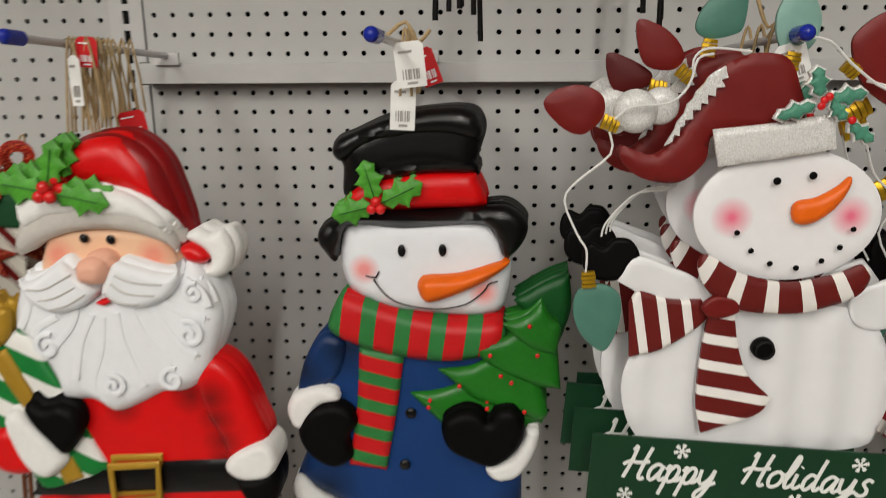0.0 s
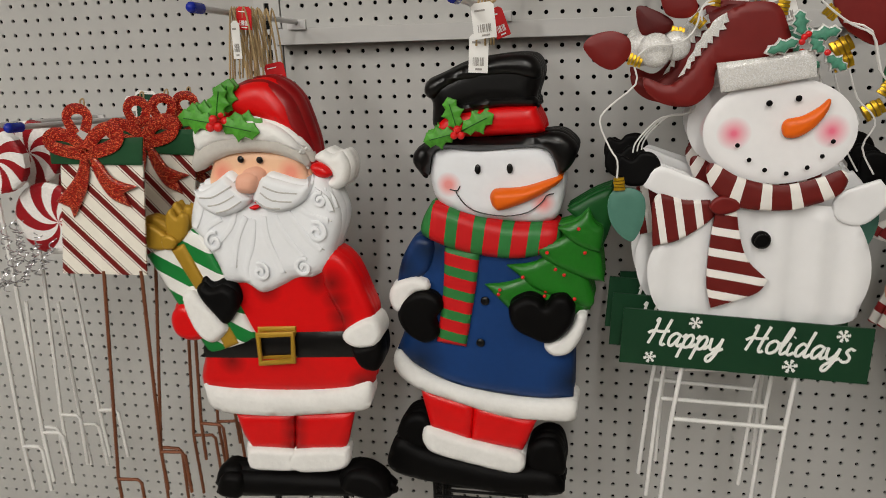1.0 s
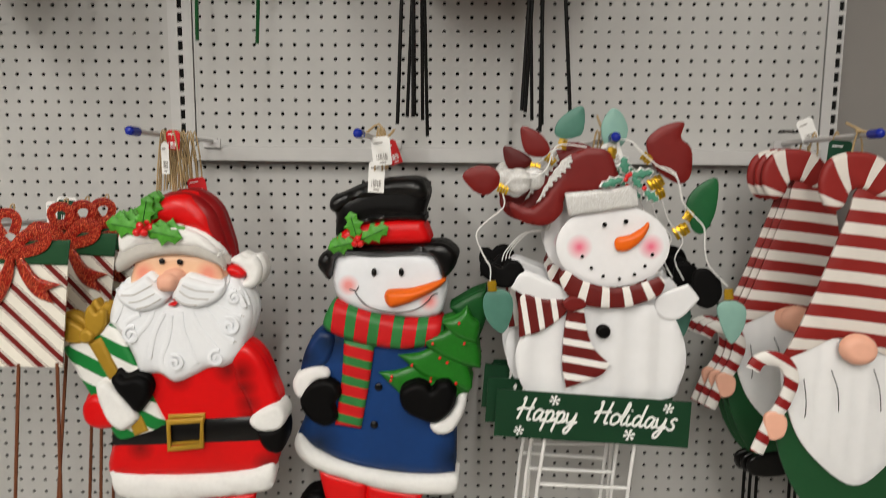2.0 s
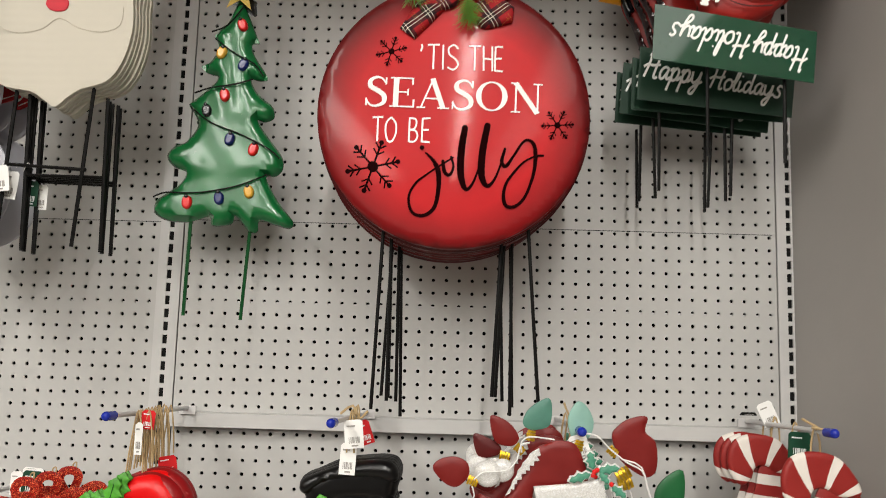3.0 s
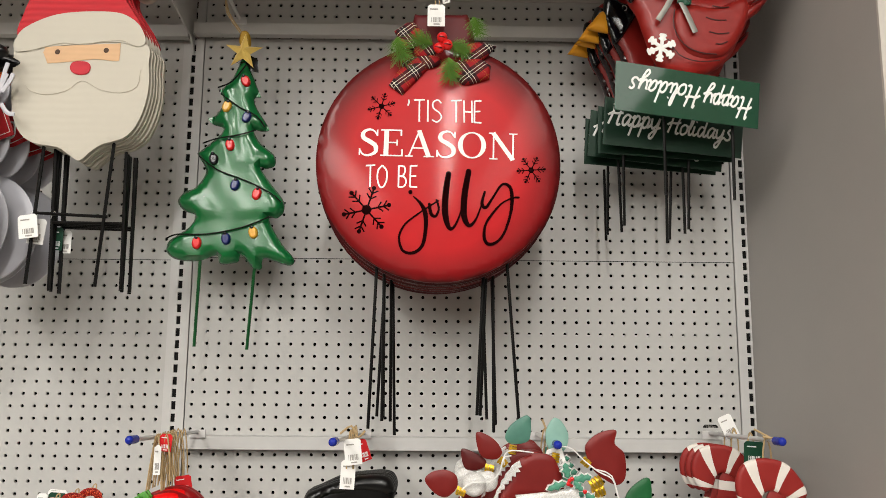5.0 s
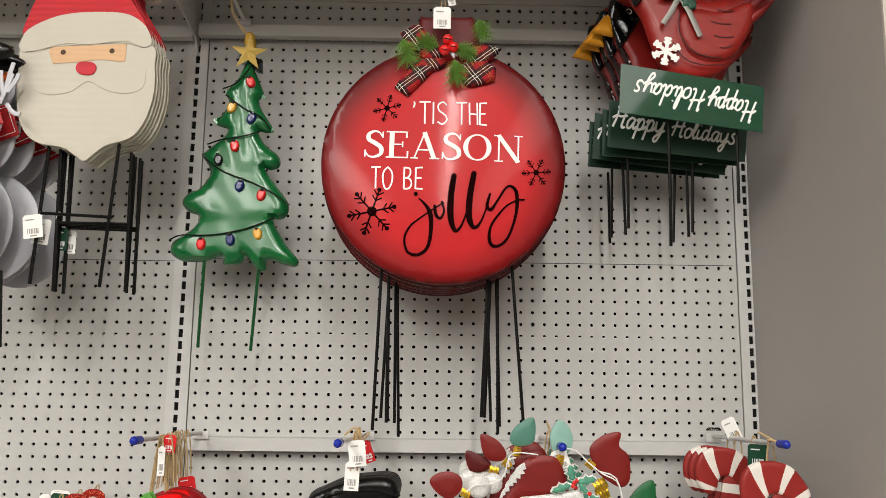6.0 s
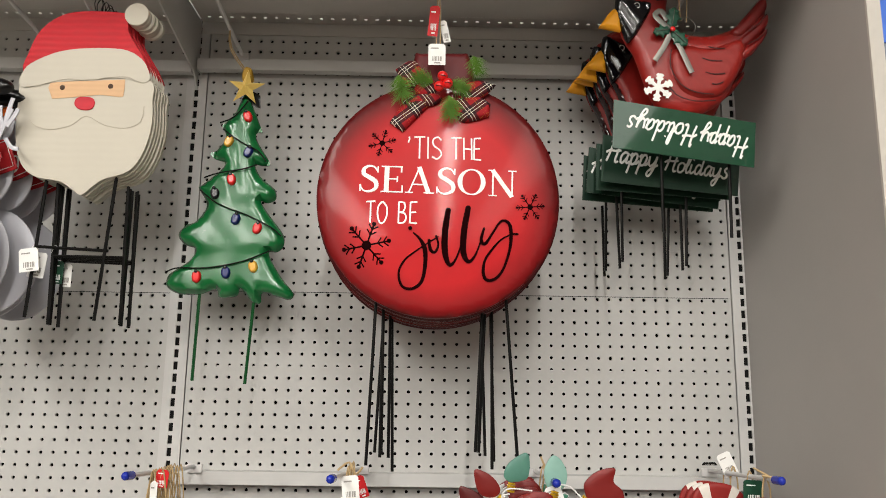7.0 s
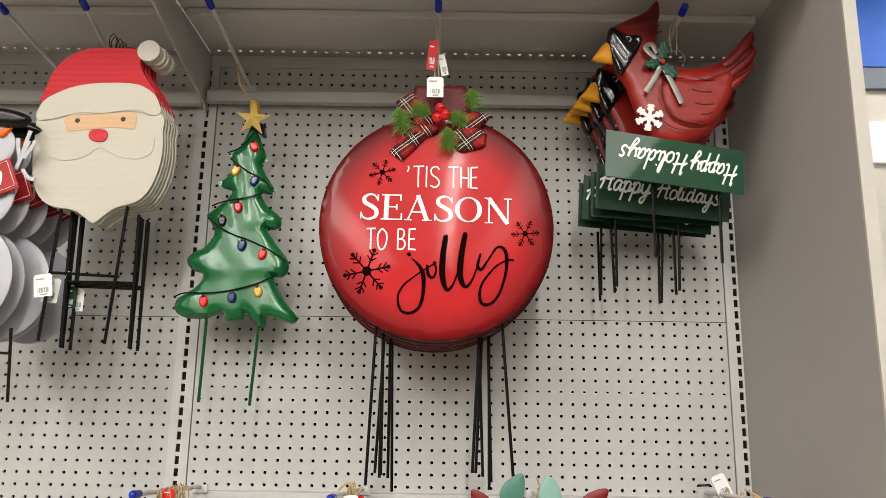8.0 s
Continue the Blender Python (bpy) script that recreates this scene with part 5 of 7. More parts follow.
m1 = gnome()
for k in range(1, 4):
    copy_thing(m1, pose(1.066 - 0.006 * k, (-0.145, -0.132, -0.119)[k - 1], 1.122, 0, 0, -2 * k))
hang = thing("twine_bundle", 1.082, -0.22, 1.365, "twine ties with white and green hang tags", "twine")
for k, y in enumerate((-0.07, 0.0, 0.08, 0.12)):
    twine_loops(hang, 0.002 * k, 0.008, -0.035, (y,), 0.0015, 0.007)
tube("twine", [(-0.01, -0.08, 0.008), (0.006, -0.085, 0.006), (0.02, -0.08, -0.002), (-0.02, -0.07, 0.02)], 0.002, TWINE, hang)
tag(hang, 0.0, -0.02, -0.006, 0.036, 0.042, TAG_G, 3, ink=BARS)
tag(hang, -0.008, 0.10, 0.03, 0.028, 0.045, None, -24)
tag(hang, -0.03, 0.11, 0.012, 0.03, 0.006, WIRE, 0)

# ---- round red ornament signs ----
ORN_R = 0.222


def ornament_paint(name):
    """Red airbrushed to near black at the rim."""
    k = Nodes(name)
    sep = k.n("ShaderNodeSeparateXYZ")
    k.link(k.co, sep.inputs[0])
    d = k.math("SQRT", k.math("ADD", k.math("MULTIPLY", sep.outputs[0], sep.outputs[0]), k.math("MULTIPLY", sep.outputs[2], sep.outputs[2])))
    d = k.math("ADD", d, k.math("MULTIPLY", k.noise(7.0), 0.03))
    d = k.math("ADD", d, k.math("MULTIPLY", sep.outputs[2], 0.045))
    edge = k.math("MULTIPLY", k.ramp(d, 0.168, 0.236), 0.85)
    return k.finish(k.mix(edge, rgb("bd171d"), rgb("260b0b")), 0.42, 0.0, 0.06, 5, 0.03, 30, 0.2)


ORN = ornament_paint("ornament_red_paint")
ORN.node_tree.nodes["Principled BSDF"].inputs["Specular IOR Level"].default_value = 0.14
ORN.node_tree.nodes["Principled BSDF"].inputs["Coat Roughness"].default_value = 0.09
ORN_RIM = paint("ornament_rim_red", "4a0e10", 0.4, 0.1, 0.1)
ORN_CAP = paint("ornament_cap_maroon", "5a0f12", 0.55, 0.0, 0.12)
BULB_BLACK = paint("dark_bulb", "15181c", 0.25, 0, 0.05, 9, 0, 50, 0.4)
# disc is not pierced; dark maroon stands in for the shade in its cut-outs
CUT_OUT_SHADE = paint("cut_out_shade", "1a0304", 0.95, 0, 0.35, 18)
CUT_OUT_SHADE.node_tree.nodes["Principled BSDF"].inputs["Specular IOR Level"].default_value = 0.05


def tartan(name, angle, period, phase):
    """Red cloth with dark bands and pale and yellow lines that cross."""
    k = Nodes(name)
    sep = k.n("ShaderNodeSeparateXYZ")
    k.link(k.co, sep.inputs[0])
    col = rgb("9a1119")
    for pas in (0, 1):
        for turn in (0, 90):
            a = radians(angle + turn)
            u = k.math("ADD", k.math("MULTIPLY", sep.outputs[0], math.cos(a) / period), k.math("MULTIPLY", sep.outputs[2], math.sin(a) / period))
            fr = k.math("FRACT", k.math("ADD", u, phase + 20))
            near = k.math("ABSOLUTE", k.math("SUBTRACT", fr, 0.5))
            if pas == 0:
                col = k.mix(k.math("MULTIPLY", k.math("LESS_THAN", near, 0.2), 0.8), col, rgb("0b0d14"))
            else:
                col = k.mix(k.math("LESS_THAN", k.math("ABSOLUTE", k.math("SUBTRACT", near, 0.06)), 0.009), col, rgb("e2dccb"))
                col = k.mix(k.math("LESS_THAN", k.math("ABSOLUTE", k.math("SUBTRACT", near, 0.45)), 0.002), col, rgb("c9a23c"))
    return k.finish(col, 0.75, 0, 0.08, 20.0, 0.3, 700.0, 0.0)


PLAID_A = tartan("red_tartan", 38, 0.046, 0.1)
PLAID_B = tartan("red_tartan_turned", -52, 0.046, 0.45)
PINE = paint("pine_needle_green", "5a7f2c", 0.5, 0, 0.3, 60)


def dome(x, z):
    return 0.008 * max(0.0, 1 - (x * x + z * z) / ORN_R**2)


def draped(ob):
    for v in ob.data.vertices:
        v.co.y -= dome(v.co.x, v.co.z)
    ob.data.update()
    return ob


SERIF = {
    "E": (0.70, [("0.17,0 0.17,1", 0.15), ("0,0.975 0.62,0.975", 0.05), ("0,0.025 0.66,0.025", 0.05), ("0.17,0.51 0.5,0.51", 0.05), ("0.62,1 0.62,0.76", 0.05), ("0.66,0 0.66,0.27", 0.05), ("0.5,0.62 0.5,0.40", 0.045)]),
    "A": (0.86, [("0.09,0 0.41,1", 0.05), ("0.39,1 0.71,0", 0.14), ("0.2,0.33 0.6,0.33", 0.05), ("-0.02,0.022 0.22,0.022", 0.045), ("0.55,0.022 0.87,0.022", 0.045)]),
    "N": (0.86, [("0.13,0 0.13,1", 0.05), ("0.11,1 0.73,0", 0.14), ("0.73,0 0.73,1", 0.05), ("0,0.022 0.26,0.022", 0.045), ("0.6,0.978 0.86,0.978", 0.045), ("-0.02,0.978 0.18,0.978", 0.045)]),
    "S": (0.60, [("0.55,0.78 0.45,0.94 0.29,0.98 0.13,0.87 0.14,0.67 0.34,0.53 0.51,0.37 0.51,0.14 0.31,0.02 0.13,0.06 0.04,0.22", 0.0), ("0.56,0.98 0.56,0.74", 0.045), ("0.03,0.02 0.03,0.28", 0.045)]),
    "O": (0.88, []),
}


def ribbon_data(pts, widths, closed=False):
    co, faces, m = [], [], len(pts)
    for i, p in enumerate(pts):
        d = (pts[(i + 1) % m] - pts[i - 1]) if closed else (pts[min(i + 1, m - 1)] - pts[max(i - 1, 0)])
        n = Vector((-d.y, d.x)).normalized() * widths[i] / 2
        co += [(p.x + n.x, p.y + n.y, 0), (p.x - n.x, p.y - n.y, 0)]
    for i in range(m if closed else m - 1):
        j = (i + 1) % m
        faces.append((2 * i, 2 * i + 1, 2 * j + 1, 2 * j))
    return co, faces


def serif_word(text, centre, w, h, y, mat, parent, turn):
    """Roman capitals drawn with thick and thin strokes."""
    datas, x = [], 0.0
    for ch in text:
        adv, strokes = SERIF[ch]
        for k, (spec, wd) in enumerate(strokes):
            p = [Vector([float(v) for v in q.split(",")]) for q in spec.split()]
            if wd == 0.0:
                q3, _ = tube_data([(v.x, 0, v.y) for v in p], 0.01, sides=3, smooth=4)
                p = [(q3[3 * i] + q3[3 * i + 1] + q3[3 * i + 2]) / 3 for i in range(len(q3) // 3)]
                p = [Vector((v.x, v.z)) for v in p]
                wds = [0.045 + 0.11 * math.sin(math.pi * i / (len(p) - 1)) ** 2 for i in range(len(p))]
            else:
                wds = [wd] * len(p)
            co, f = ribbon_data(p, wds)
            datas.append(([(a + x, b, 0.00005 * k) for a, b, _ in co], f))
        if ch == "O":
            ring = [2 * math.pi * i / 32 for i in range(32)]
            co, f = ribbon_data([Vector((0.42 + 0.36 * math.cos(a), 0.5 + 0.47 * math.sin(a))) for a in ring], [0.05 + 0.10 * math.cos(a) ** 2 for a in ring], True)
            datas.append(([(a + x, b, 0) for a, b, _ in co], f))
        x += adv + 0.07
    ob = place("lettering", mesh_of("lettering", *merged(*datas), mat, False), parent)
    cx, cz = [float(v) / 100 for v in centre.split(",")]
    return fitted(ob, cx, cz, w / 100, h / 100, y, turn)


def sprig(parent, c, y, n, length, angle, spread, rnd):
    """A tuft of thin pine needles along a short twig."""
    x, z = [float(v) / 100 for v in c.split(",")]
    co, faces = [], []
    for i in range(n):
        s = rnd.random()
        a = radians(angle)
        o = Vector((x + s * length * 0.8 * math.cos(a), -y, z + s * length * 0.8 * math.sin(a)))
        b = a + radians(rnd.uniform(-spread, spread))
        d = Vector((math.cos(b), rnd.uniform(-0.9, 0.1), math.sin(b))).normalized() * length * rnd.uniform(0.45, 0.75)
        w = d.cross(Vector((0, 1, 0))).normalized() * 0.0004
        k = len(co)
        co += [o - w, o + w, o + d + w * 0.3, o + d - w * 0.3]
        faces.append((k, k + 1, k + 2, k + 3))
    return place("pine_sprig", mesh_of("pine_sprig", co, faces, PINE, False), parent, "green artificial pine sprig")


PLAIN_CAPS = {
    "'": ["0.6,1.0 0.9,0.9 0.4,0.72"],
    "T": ["0,0.98 1,1", "0.5,0.98 0.5,0"],
    "I": ["0.5,1 0.5,0"],
    "S": ["0.95,0.85 0.6,1.0 0.15,0.88 0.2,0.62 0.75,0.42 0.95,0.2 0.55,0.0 0.05,0.1"],
    "H": ["0,1 0.05,0", "0.95,1 1,0", "0.02,0.5 0.98,0.47"],
    "E": ["0.05,1 0.0,0", "0.05,0.98 1,1", "0.03,0.5 0.85,0.52", "0,0.02 1,0"],
    "O": ["0.5,1.0 0.1,0.78 0.02,0.4 0.25,0.02 0.65,0.02 0.95,0.35 0.92,0.75 0.5,1.0"],
    "B": ["0.05,1 0.02,0", "0.05,0.98 0.7,0.95 0.85,0.75 0.6,0.54 0.05,0.5", "0.05,0.5 0.75,0.46 1.0,0.25 0.7,0.03 0.02,0.0"],
}
# brush strokes as x, z and width in centimetres
JOLLY = (
    "-4.3,-7.0,0.25 -3.0,-8.3,0.6 -2.2,-10.0,0.85 -2.1,-12.8,0.7 -2.7,-15.8,0.6 -4.4,-17.1,0.55 -6.2,-16.6,0.5 -6.8,-14.2,0.4 -5.8,-12.0,0.35 -3.9,-10.4,0.3 -1.9,-9.0,0.3 0.1,-7.7,0.3",
    "-1.5,-8.3,0.5 -1.2,-10.0,0.65 -0.4,-10.5,0.5 0.2,-9.2,0.4 -0.2,-7.6,0.4",
    "1.9,-2.8,1.0 1.4,-6.5,1.15 1.4,-10.4,1.1 2.2,-12.7,0.7 3.3,-11.8,0.4 4.4,-8.8,0.3 5.3,-5.4,0.3",
    "5.5,-2.3,1.0 4.8,-6.5,1.15 4.7,-10.3,1.1 5.6,-12.1,0.7 6.8,-11.0,0.4 7.9,-8.1,0.3 8.4,-6.0,0.4",
    "8.4,-6.0,0.4 7.9,-8.1,0.6 8.6,-8.8,0.6 9.8,-7.1,0.4 11.2,-4.9,0.4 12.2,-4.5,0.5 13.1,-5.4,0.65 13.3,-7.7,0.65 12.9,-10.4,0.5 11.8,-13.5,0.45 10.4,-15.1,0.5 8.9,-15.3,0.6 8.3,-14.0,0.6 8.6,-11.8,0.45 9.8,-9.9,0.4 11.5,-8.0,0.3 13.4,-7.0,0.3 14.5,-6.9,0.4",
)


def brush_data(spec, y):
    """A flat brush stroke whose width swells along its way, with round ends."""
    q = [Vector([float(v) / 100 for v in w.split(",")]) for w in spec.split()]
    p = []
    for i in range(len(q) - 1):
        a, b = q[i], q[i + 1]
        pa, pb = q[max(i - 1, 0)], q[min(i + 2, len(q) - 1)]
        for j in range(6):
            u = j / 6
            p.append(a * (2 * u**3 - 3 * u**2 + 1) + (b - pa) / 2 * (u**3 - 2 * u**2 + u) + b * (3 * u**2 - 2 * u**3) + (pb - a) / 2 * (u**3 - u**2))
    p.append(q[-1])
    co, faces = ribbon_data([Vector((v.x, v.y)) for v in p], [v.z for v in p])
    for e in (p[0], p[-1]):
        b = len(co)
        co += [(e.x + e.z / 2 * math.cos(k * math.pi / 6), e.y + e.z / 2 * math.sin(k * math.pi / 6), 0.00004) for k in range(12)]
        faces.append(tuple(range(b, b + 12)))
    return [(u, -y - w, v) for u, v, w in co], faces


def ornament(front, rods):
    t = thing("ornament_yard_sign", 0.512, -0.262, 1.857, "round red metal ornament sign with plaid bow" if front else "round red metal ornament sign behind another", "yard sign", "ornament signs")
    disc = oval("0,0", ORN_R * 100, n=72)
    puff("disc", disc, ORN, t, 0.022, 0.006, 0.010, 0.020, fine=44, wave=lambda x, z: dome(x / 100, z / 100), label="red disc shaded dark at rim")
    tube("rim", [(v.x, 0.006, v.y) for v in disc], 0.004, ORN_RIM, t, closed=True, smooth=1)
    puff("cap", "-4.8,28.4 -3.4,28.8 3.6,28.9 5.6,28.4 6.7,22.2* -5.4,22.0*", ORN_CAP, t, 0.004, 0.012, 0.015, label="dark maroon ornament cap")
    stake_wire(t, [flat_path(r, 0.004) for r in rods], 0.003)
    if front:
        for letters, base, cap, turn in (((("'", -5.8, 0.5), ("T", -4.5, 2.0), ("I", -2.0, 0.1), ("S", -1.3, 1.9), ("T", 2.2, 2.0), ("H", 4.6, 1.5), ("E", 6.5, 1.3)), 6.85, 4.2, -0.006),
                                         ((("T", -13.0, 1.7), ("O", -10.9, 1.8), ("B", -7.1, 1.4), ("E", -5.0, 1.3)), -5.3, 3.95, -0.006)):
            for ch, x, w in letters:
                paths = [[((x + u * w) / 100, -0.0282, (base + v * cap + (x + u * w) * turn) / 100) for u, v in ([float(e) for e in q.split(",")] for q in p.split())] for p in PLAIN_CAPS[ch]]
                data = merged(*[tube_data(p, 0.0017, flat=0.12, smooth=4 if len(p) > 3 else 1) for p in paths])
                draped(place("letter", mesh_of("letter", *data, SIGN_WHITE, False), t))
        draped(serif_word("SEASON", "0.0,2.7", 28.6, 5.35, 0.0286, SIGN_WHITE, t, -1.2))
        for k, p in enumerate(JOLLY):
            draped(place("script_stroke", mesh_of("script_stroke", *brush_data(p, 0.0286 + 0.0001 * k), CUT_OUT_SHADE, False), t))
        blob("script_dot", "-4.9,-6.2", -0.0368, 0.38, CUT_OUT_SHADE, t, 0.1)
        for c, r, a in (("-10.4,9.8", 2.38, 15), ("-12.7,-9.4", 4.10, 12), ("16.8,-1.8", 2.44, 5)):
            draped(snowflake(t, c, r, 0.0272, CUT_OUT_SHADE, a, 0.045, dots=True))
            draped(blob("snowflake_centre", c, -0.0272, r * 0.22, CUT_OUT_SHADE, t, 0.1))
    return t


FRONT_RODS = ("-10.9,-18.5 -11.9,-47.9", "12.7,-18.0 14.7,-46.1")
BACK_RODS = (("-10.1,-19.0 -10.0,-46.7", "8.2,-18.9 7.0,-45.6"), ("-9.5,-19.0 -9.2,-46.2", "9.5,-18.9 8.4,-45.6"), ("-8.9,-19.0 -8.6,-46.7", "10.3,-18.8 10.4,-48.5"), ("-8.4,-19.0 -7.6,-49.1", "10.5,-18.8 11.2,-47.1"), ("-9.7,-19.0 -10.8,-45.7", "9.1,-18.9 10.0,-46.1"))
o1 = ornament(True, FRONT_RODS)
rnd = random.Random(4)
for s, m in (("-9.1,13.7* -7.2,16.7* -4.3,18.6 -1.4,17.9* -3.9,14.9 -6.7,11.9*", PLAID_A), ("-8.3,24.1* -5.9,25.8* -4.5,25.6 -2.5,22.7 -3.6,20.7* -6.5,21.1", PLAID_B), ("2.6,16.8 4.1,18.9 7.0,19.2 9.5,17.6* 9.3,15.3* 6.7,14.4 4.2,14.1", PLAID_B), ("3.5,18.7 5.2,21.7* 7.7,22.2 10.5,21.4* 8.5,19.2 6.1,17.8", PLAID_A), ("-6.8,17.8 -3.2,19.5 0.2,19.1 -0.5,17.5 -4.8,16.7", PLAID_B), ("-4.7,20.4 -2.8,22.6 -0.8,21.7 -0.9,19.5 -3.6,18.8", PLAID_A)):
    puff("ribbon", s, m, o1, 0.036, 0.009, 0.012, label="red tartan ribbon loop")
for c, n, l, a in (("-7.7,22.6", 90, 4.85, -75), ("1.8,18.8", 110, 4.5, -85), ("6.2,26.6", 80, 3.9, -76), ("1.9,21.4", 110, 3.6, -30), ("-1.1,21.2", 90, 3.6, 165)):
    sprig(o1, c, 0.046, n * 3, l / 100, a, 64, rnd)
for c in ("0.5,22.0", "-0.1,20.0", "1.5,20.6"):
    b = blob("jingle_bell", c, -0.058, 0.98, BERRY, o1, 0.9, "red jingle bell")
    x, z = [float(v) / 100 for v in c.split(",")]
    tube("bell_slit", [(x - 0.006, -0.0655, z - 0.001), (x, -0.0672, z - 0.002), (x + 0.006, -0.0655, z - 0.003)], 0.0007, BULB_BLACK, b)
for i, rods in enumerate(BACK_RODS):
    o2 = ornament(False, rods) if i < 3 else ornament(False, BACK_RODS[i])
    o2.location = (0.512 + (0.004, -0.003, 0.003, 0.0, -0.003)[i], -0.262 + 0.019 * (i + 1), 1.857 - 0.002 * i)
hang = thing("hang_tags", 0.508, -0.25, 2.27, "red and white hang tags on twine", "tag")
twine_loops(hang, 0.0, 0.008, -0.135, (-0.045, -0.03), 0.0012, 0.004)
tag(hang, -0.006, -0.05, -0.043, 0.019, 0.062, TAG_R, 5, ink=BARS)
tag(hang, 0.008, -0.04, -0.068, 0.014, 0.045, None, -12)
tag(hang, -0.002, -0.058, -0.124, 0.032, 0.042)

# ---- green metal tree with painted bulbs ----
TREE_GLOSS = paint("glossy_tree_green", "116432", 0.24, 0.05, 0.1, 6, 0.1, 22, 0.5)
BULB_BLUE = paint("blue_bulb", "14235f", 0.25, 0, 0.05, 9, 0, 50, 0.4)
BULB_YELLOW = paint("yellow_bulb", "d8a53a", 0.28, 0, 0.05, 9, 0, 50, 0.4)
STAR_GOLD = paint("gold_star", "f0cf74", 0.4, 0.0, 0.06)
GREEN_ROD = paint("green_rod", "0d4a22", 0.4)


def tree_wave(x, z):
    """Tiers that swell towards their lower edges, with flutes on the upper ones."""
    edges = (22.8, 14.6, 7.4, -0.2, -10.6, -20.0)
    s = next(((a - z) / (a - b) for a, b in zip(edges, edges[1:]) if b <= z <= a), 0.0)
    drop = s * s * (1 - max(0.0, (s - 0.9) / 0.1)) * min(1.0, abs(x) / 5)
    return 0.0032 * drop + 0.0014 * math.sin(1.7 * x + 0.35 * z + 0.4) * min(1.0, max(0.0, (z + 3) / 8)) + 0.0008 * math.sin(0.9 * x) * math.sin(0.5 * z)


def metal_tree():
    t = thing("metal_tree_stake", 0.10, -0.128, 1.88, "glossy green metal tree with painted bulbs and gold star", "yard stake")
    puff("tree", "0.7,22.8 2.5,20.2 4.8,14.8* 3.4,14.5 4.1,12.3 6.7,8.2 5.3,7.6 3.6,7.8 5.1,5.0 7.9,2.7 8.2,0.6 6.5,-0.2 5.2,0.1 7.3,-3.0 10.1,-6.6 10.3,-9.0 9.1,-10.3 7.4,-10.6 9.9,-15.1 12.7,-18.5 12.0,-19.9 9.2,-19.2 6.6,-18.6 6.3,-20.6 4.7,-20.5 2.2,-17.7 1.5,-19.3 -1.8,-19.7 -2.6,-18.0 -6.0,-19.1 -10.1,-19.0 -12.4,-17.6 -12.3,-15.4 -10.4,-13.9 -8.2,-12.2 -7.2,-10.0 -9.6,-9.0 -10.9,-7.0 -9.5,-5.1 -7.5,-4.2 -5.6,-0.9 -7.6,2.8* -5.1,4.9 -3.1,6.8 -2.6,8.2 -4.6,8.9 -5.7,10.1 -4.2,10.9 -2.7,13.6 -3.6,16.1* -1.2,18.7", TREE_GLOSS, t, 0, 0.017, 0.020, 0.004, fine=40,
         wave=tree_wave, label="embossed glossy green tree")
    for s in ("-3.6,16.1 -0.8,17.4 1.9,20.9", "-2.9,14.8 1.0,12.0 4.5,10.2 6.3,7.9", "-6.0,4.4 -3.3,5.4 1.4,6.3 4.5,7.3", "-6.6,1.8 -2.8,-1.0 3.3,-3.3 8.1,-5.7 10.1,-7.4", "-12.2,-15.0 -9.9,-14.1 -4.1,-14.0 2.7,-12.6 8.0,-10.4"):
        tube("bulb_wire", flat_path(s, -0.0185), 0.0015, WIRE, t)
    for c, m, a in (("1.9,17.7", BERRY, 20), ("-1.6,12.3", BULB_YELLOW, -20), ("2.5,10.1", BULB_BLUE, -25), ("-0.6,4.3", BERRY, 8), ("-3.7,1.3", BULB_BLACK, 8), ("0.8,-3.9", BULB_BLUE, -15), ("5.2,-5.7", BERRY, -15), ("-6.2,-15.7", BERRY, 0), ("-0.5,-14.8", BULB_BLUE, 5), ("4.8,-13.5", BULB_YELLOW, 12)):
        x, z = [float(v) for v in c.split(",")]
        b = puff("bulb", [Vector(((x + r * math.sin(u + radians(a))) / 100, (z - r * math.cos(u + radians(a))) / 100)) for u, r in ((k * math.pi / 9, 1.16 * (0.78 + 0.22 * math.cos(k * math.pi / 9) ** 2 + 0.14 * max(0.0, math.cos(k * math.pi / 9)) ** 3)) for k in range(18))], m, t, 0.017, 0.006, 0.006, label="painted light bulb")
        blob("bulb_base", "%f,%f" % (x - 0.9 * math.sin(radians(a)), z + 0.95 * math.cos(radians(a))), -0.022, 0.35, BULB_BLACK, b)
    cx, cz = [float(v) / 100 for v in "1.3,23.8".split(",")]
    co = [(cx, -0.034, cz)]
    for i in range(10):
        a, r = radians(90 + 36 * i - 4), (4.02 if i % 2 == 0 else 1.46) / 100
        co.append((cx + r * math.cos(a), -0.018, cz + r * math.sin(a)))
    faces = [(0, 1 + i, 1 + (i + 1) % 10) for i in range(10)] + [tuple(range(10, 0, -1))]
    place("star", mesh_of("star", co, faces, STAR_GOLD, False), t, "faceted gold star")
    puff("star_loop", "0.1,25.9 0.0,28.2 0.8,29.0 1.9,28.3 2.2,25.7", GOLD, t, 0.004, 0.006, 0.008)
    puff("back_tag", "-1.5,23.8* -0.4,25.4* 3.7,23.1* 3.9,20.3* 2.9,20.5* -0.9,22.5*", BULB_BLACK, t, -0.006, 0, back=0.001)
    for s in ("-5.9,-17.4 -6.2,-36.0", "5.0,-18.7 4.1,-36.5"):
        tube("stake", flat_path(s, 0.004), 0.0032, GREEN_ROD, t, smooth=1)
    tube("twine", [(cx, -0.008, cz + 0.03), (-0.030, -0.002, 0.33), (-0.033, -0.002, 0.378), (-0.026, -0.004, 0.33), (cx + 0.004, -0.008, cz + 0.03)], 0.0015, TWINE, t)
    return t


metal_tree()

# ---- wooden bearded face signs ----


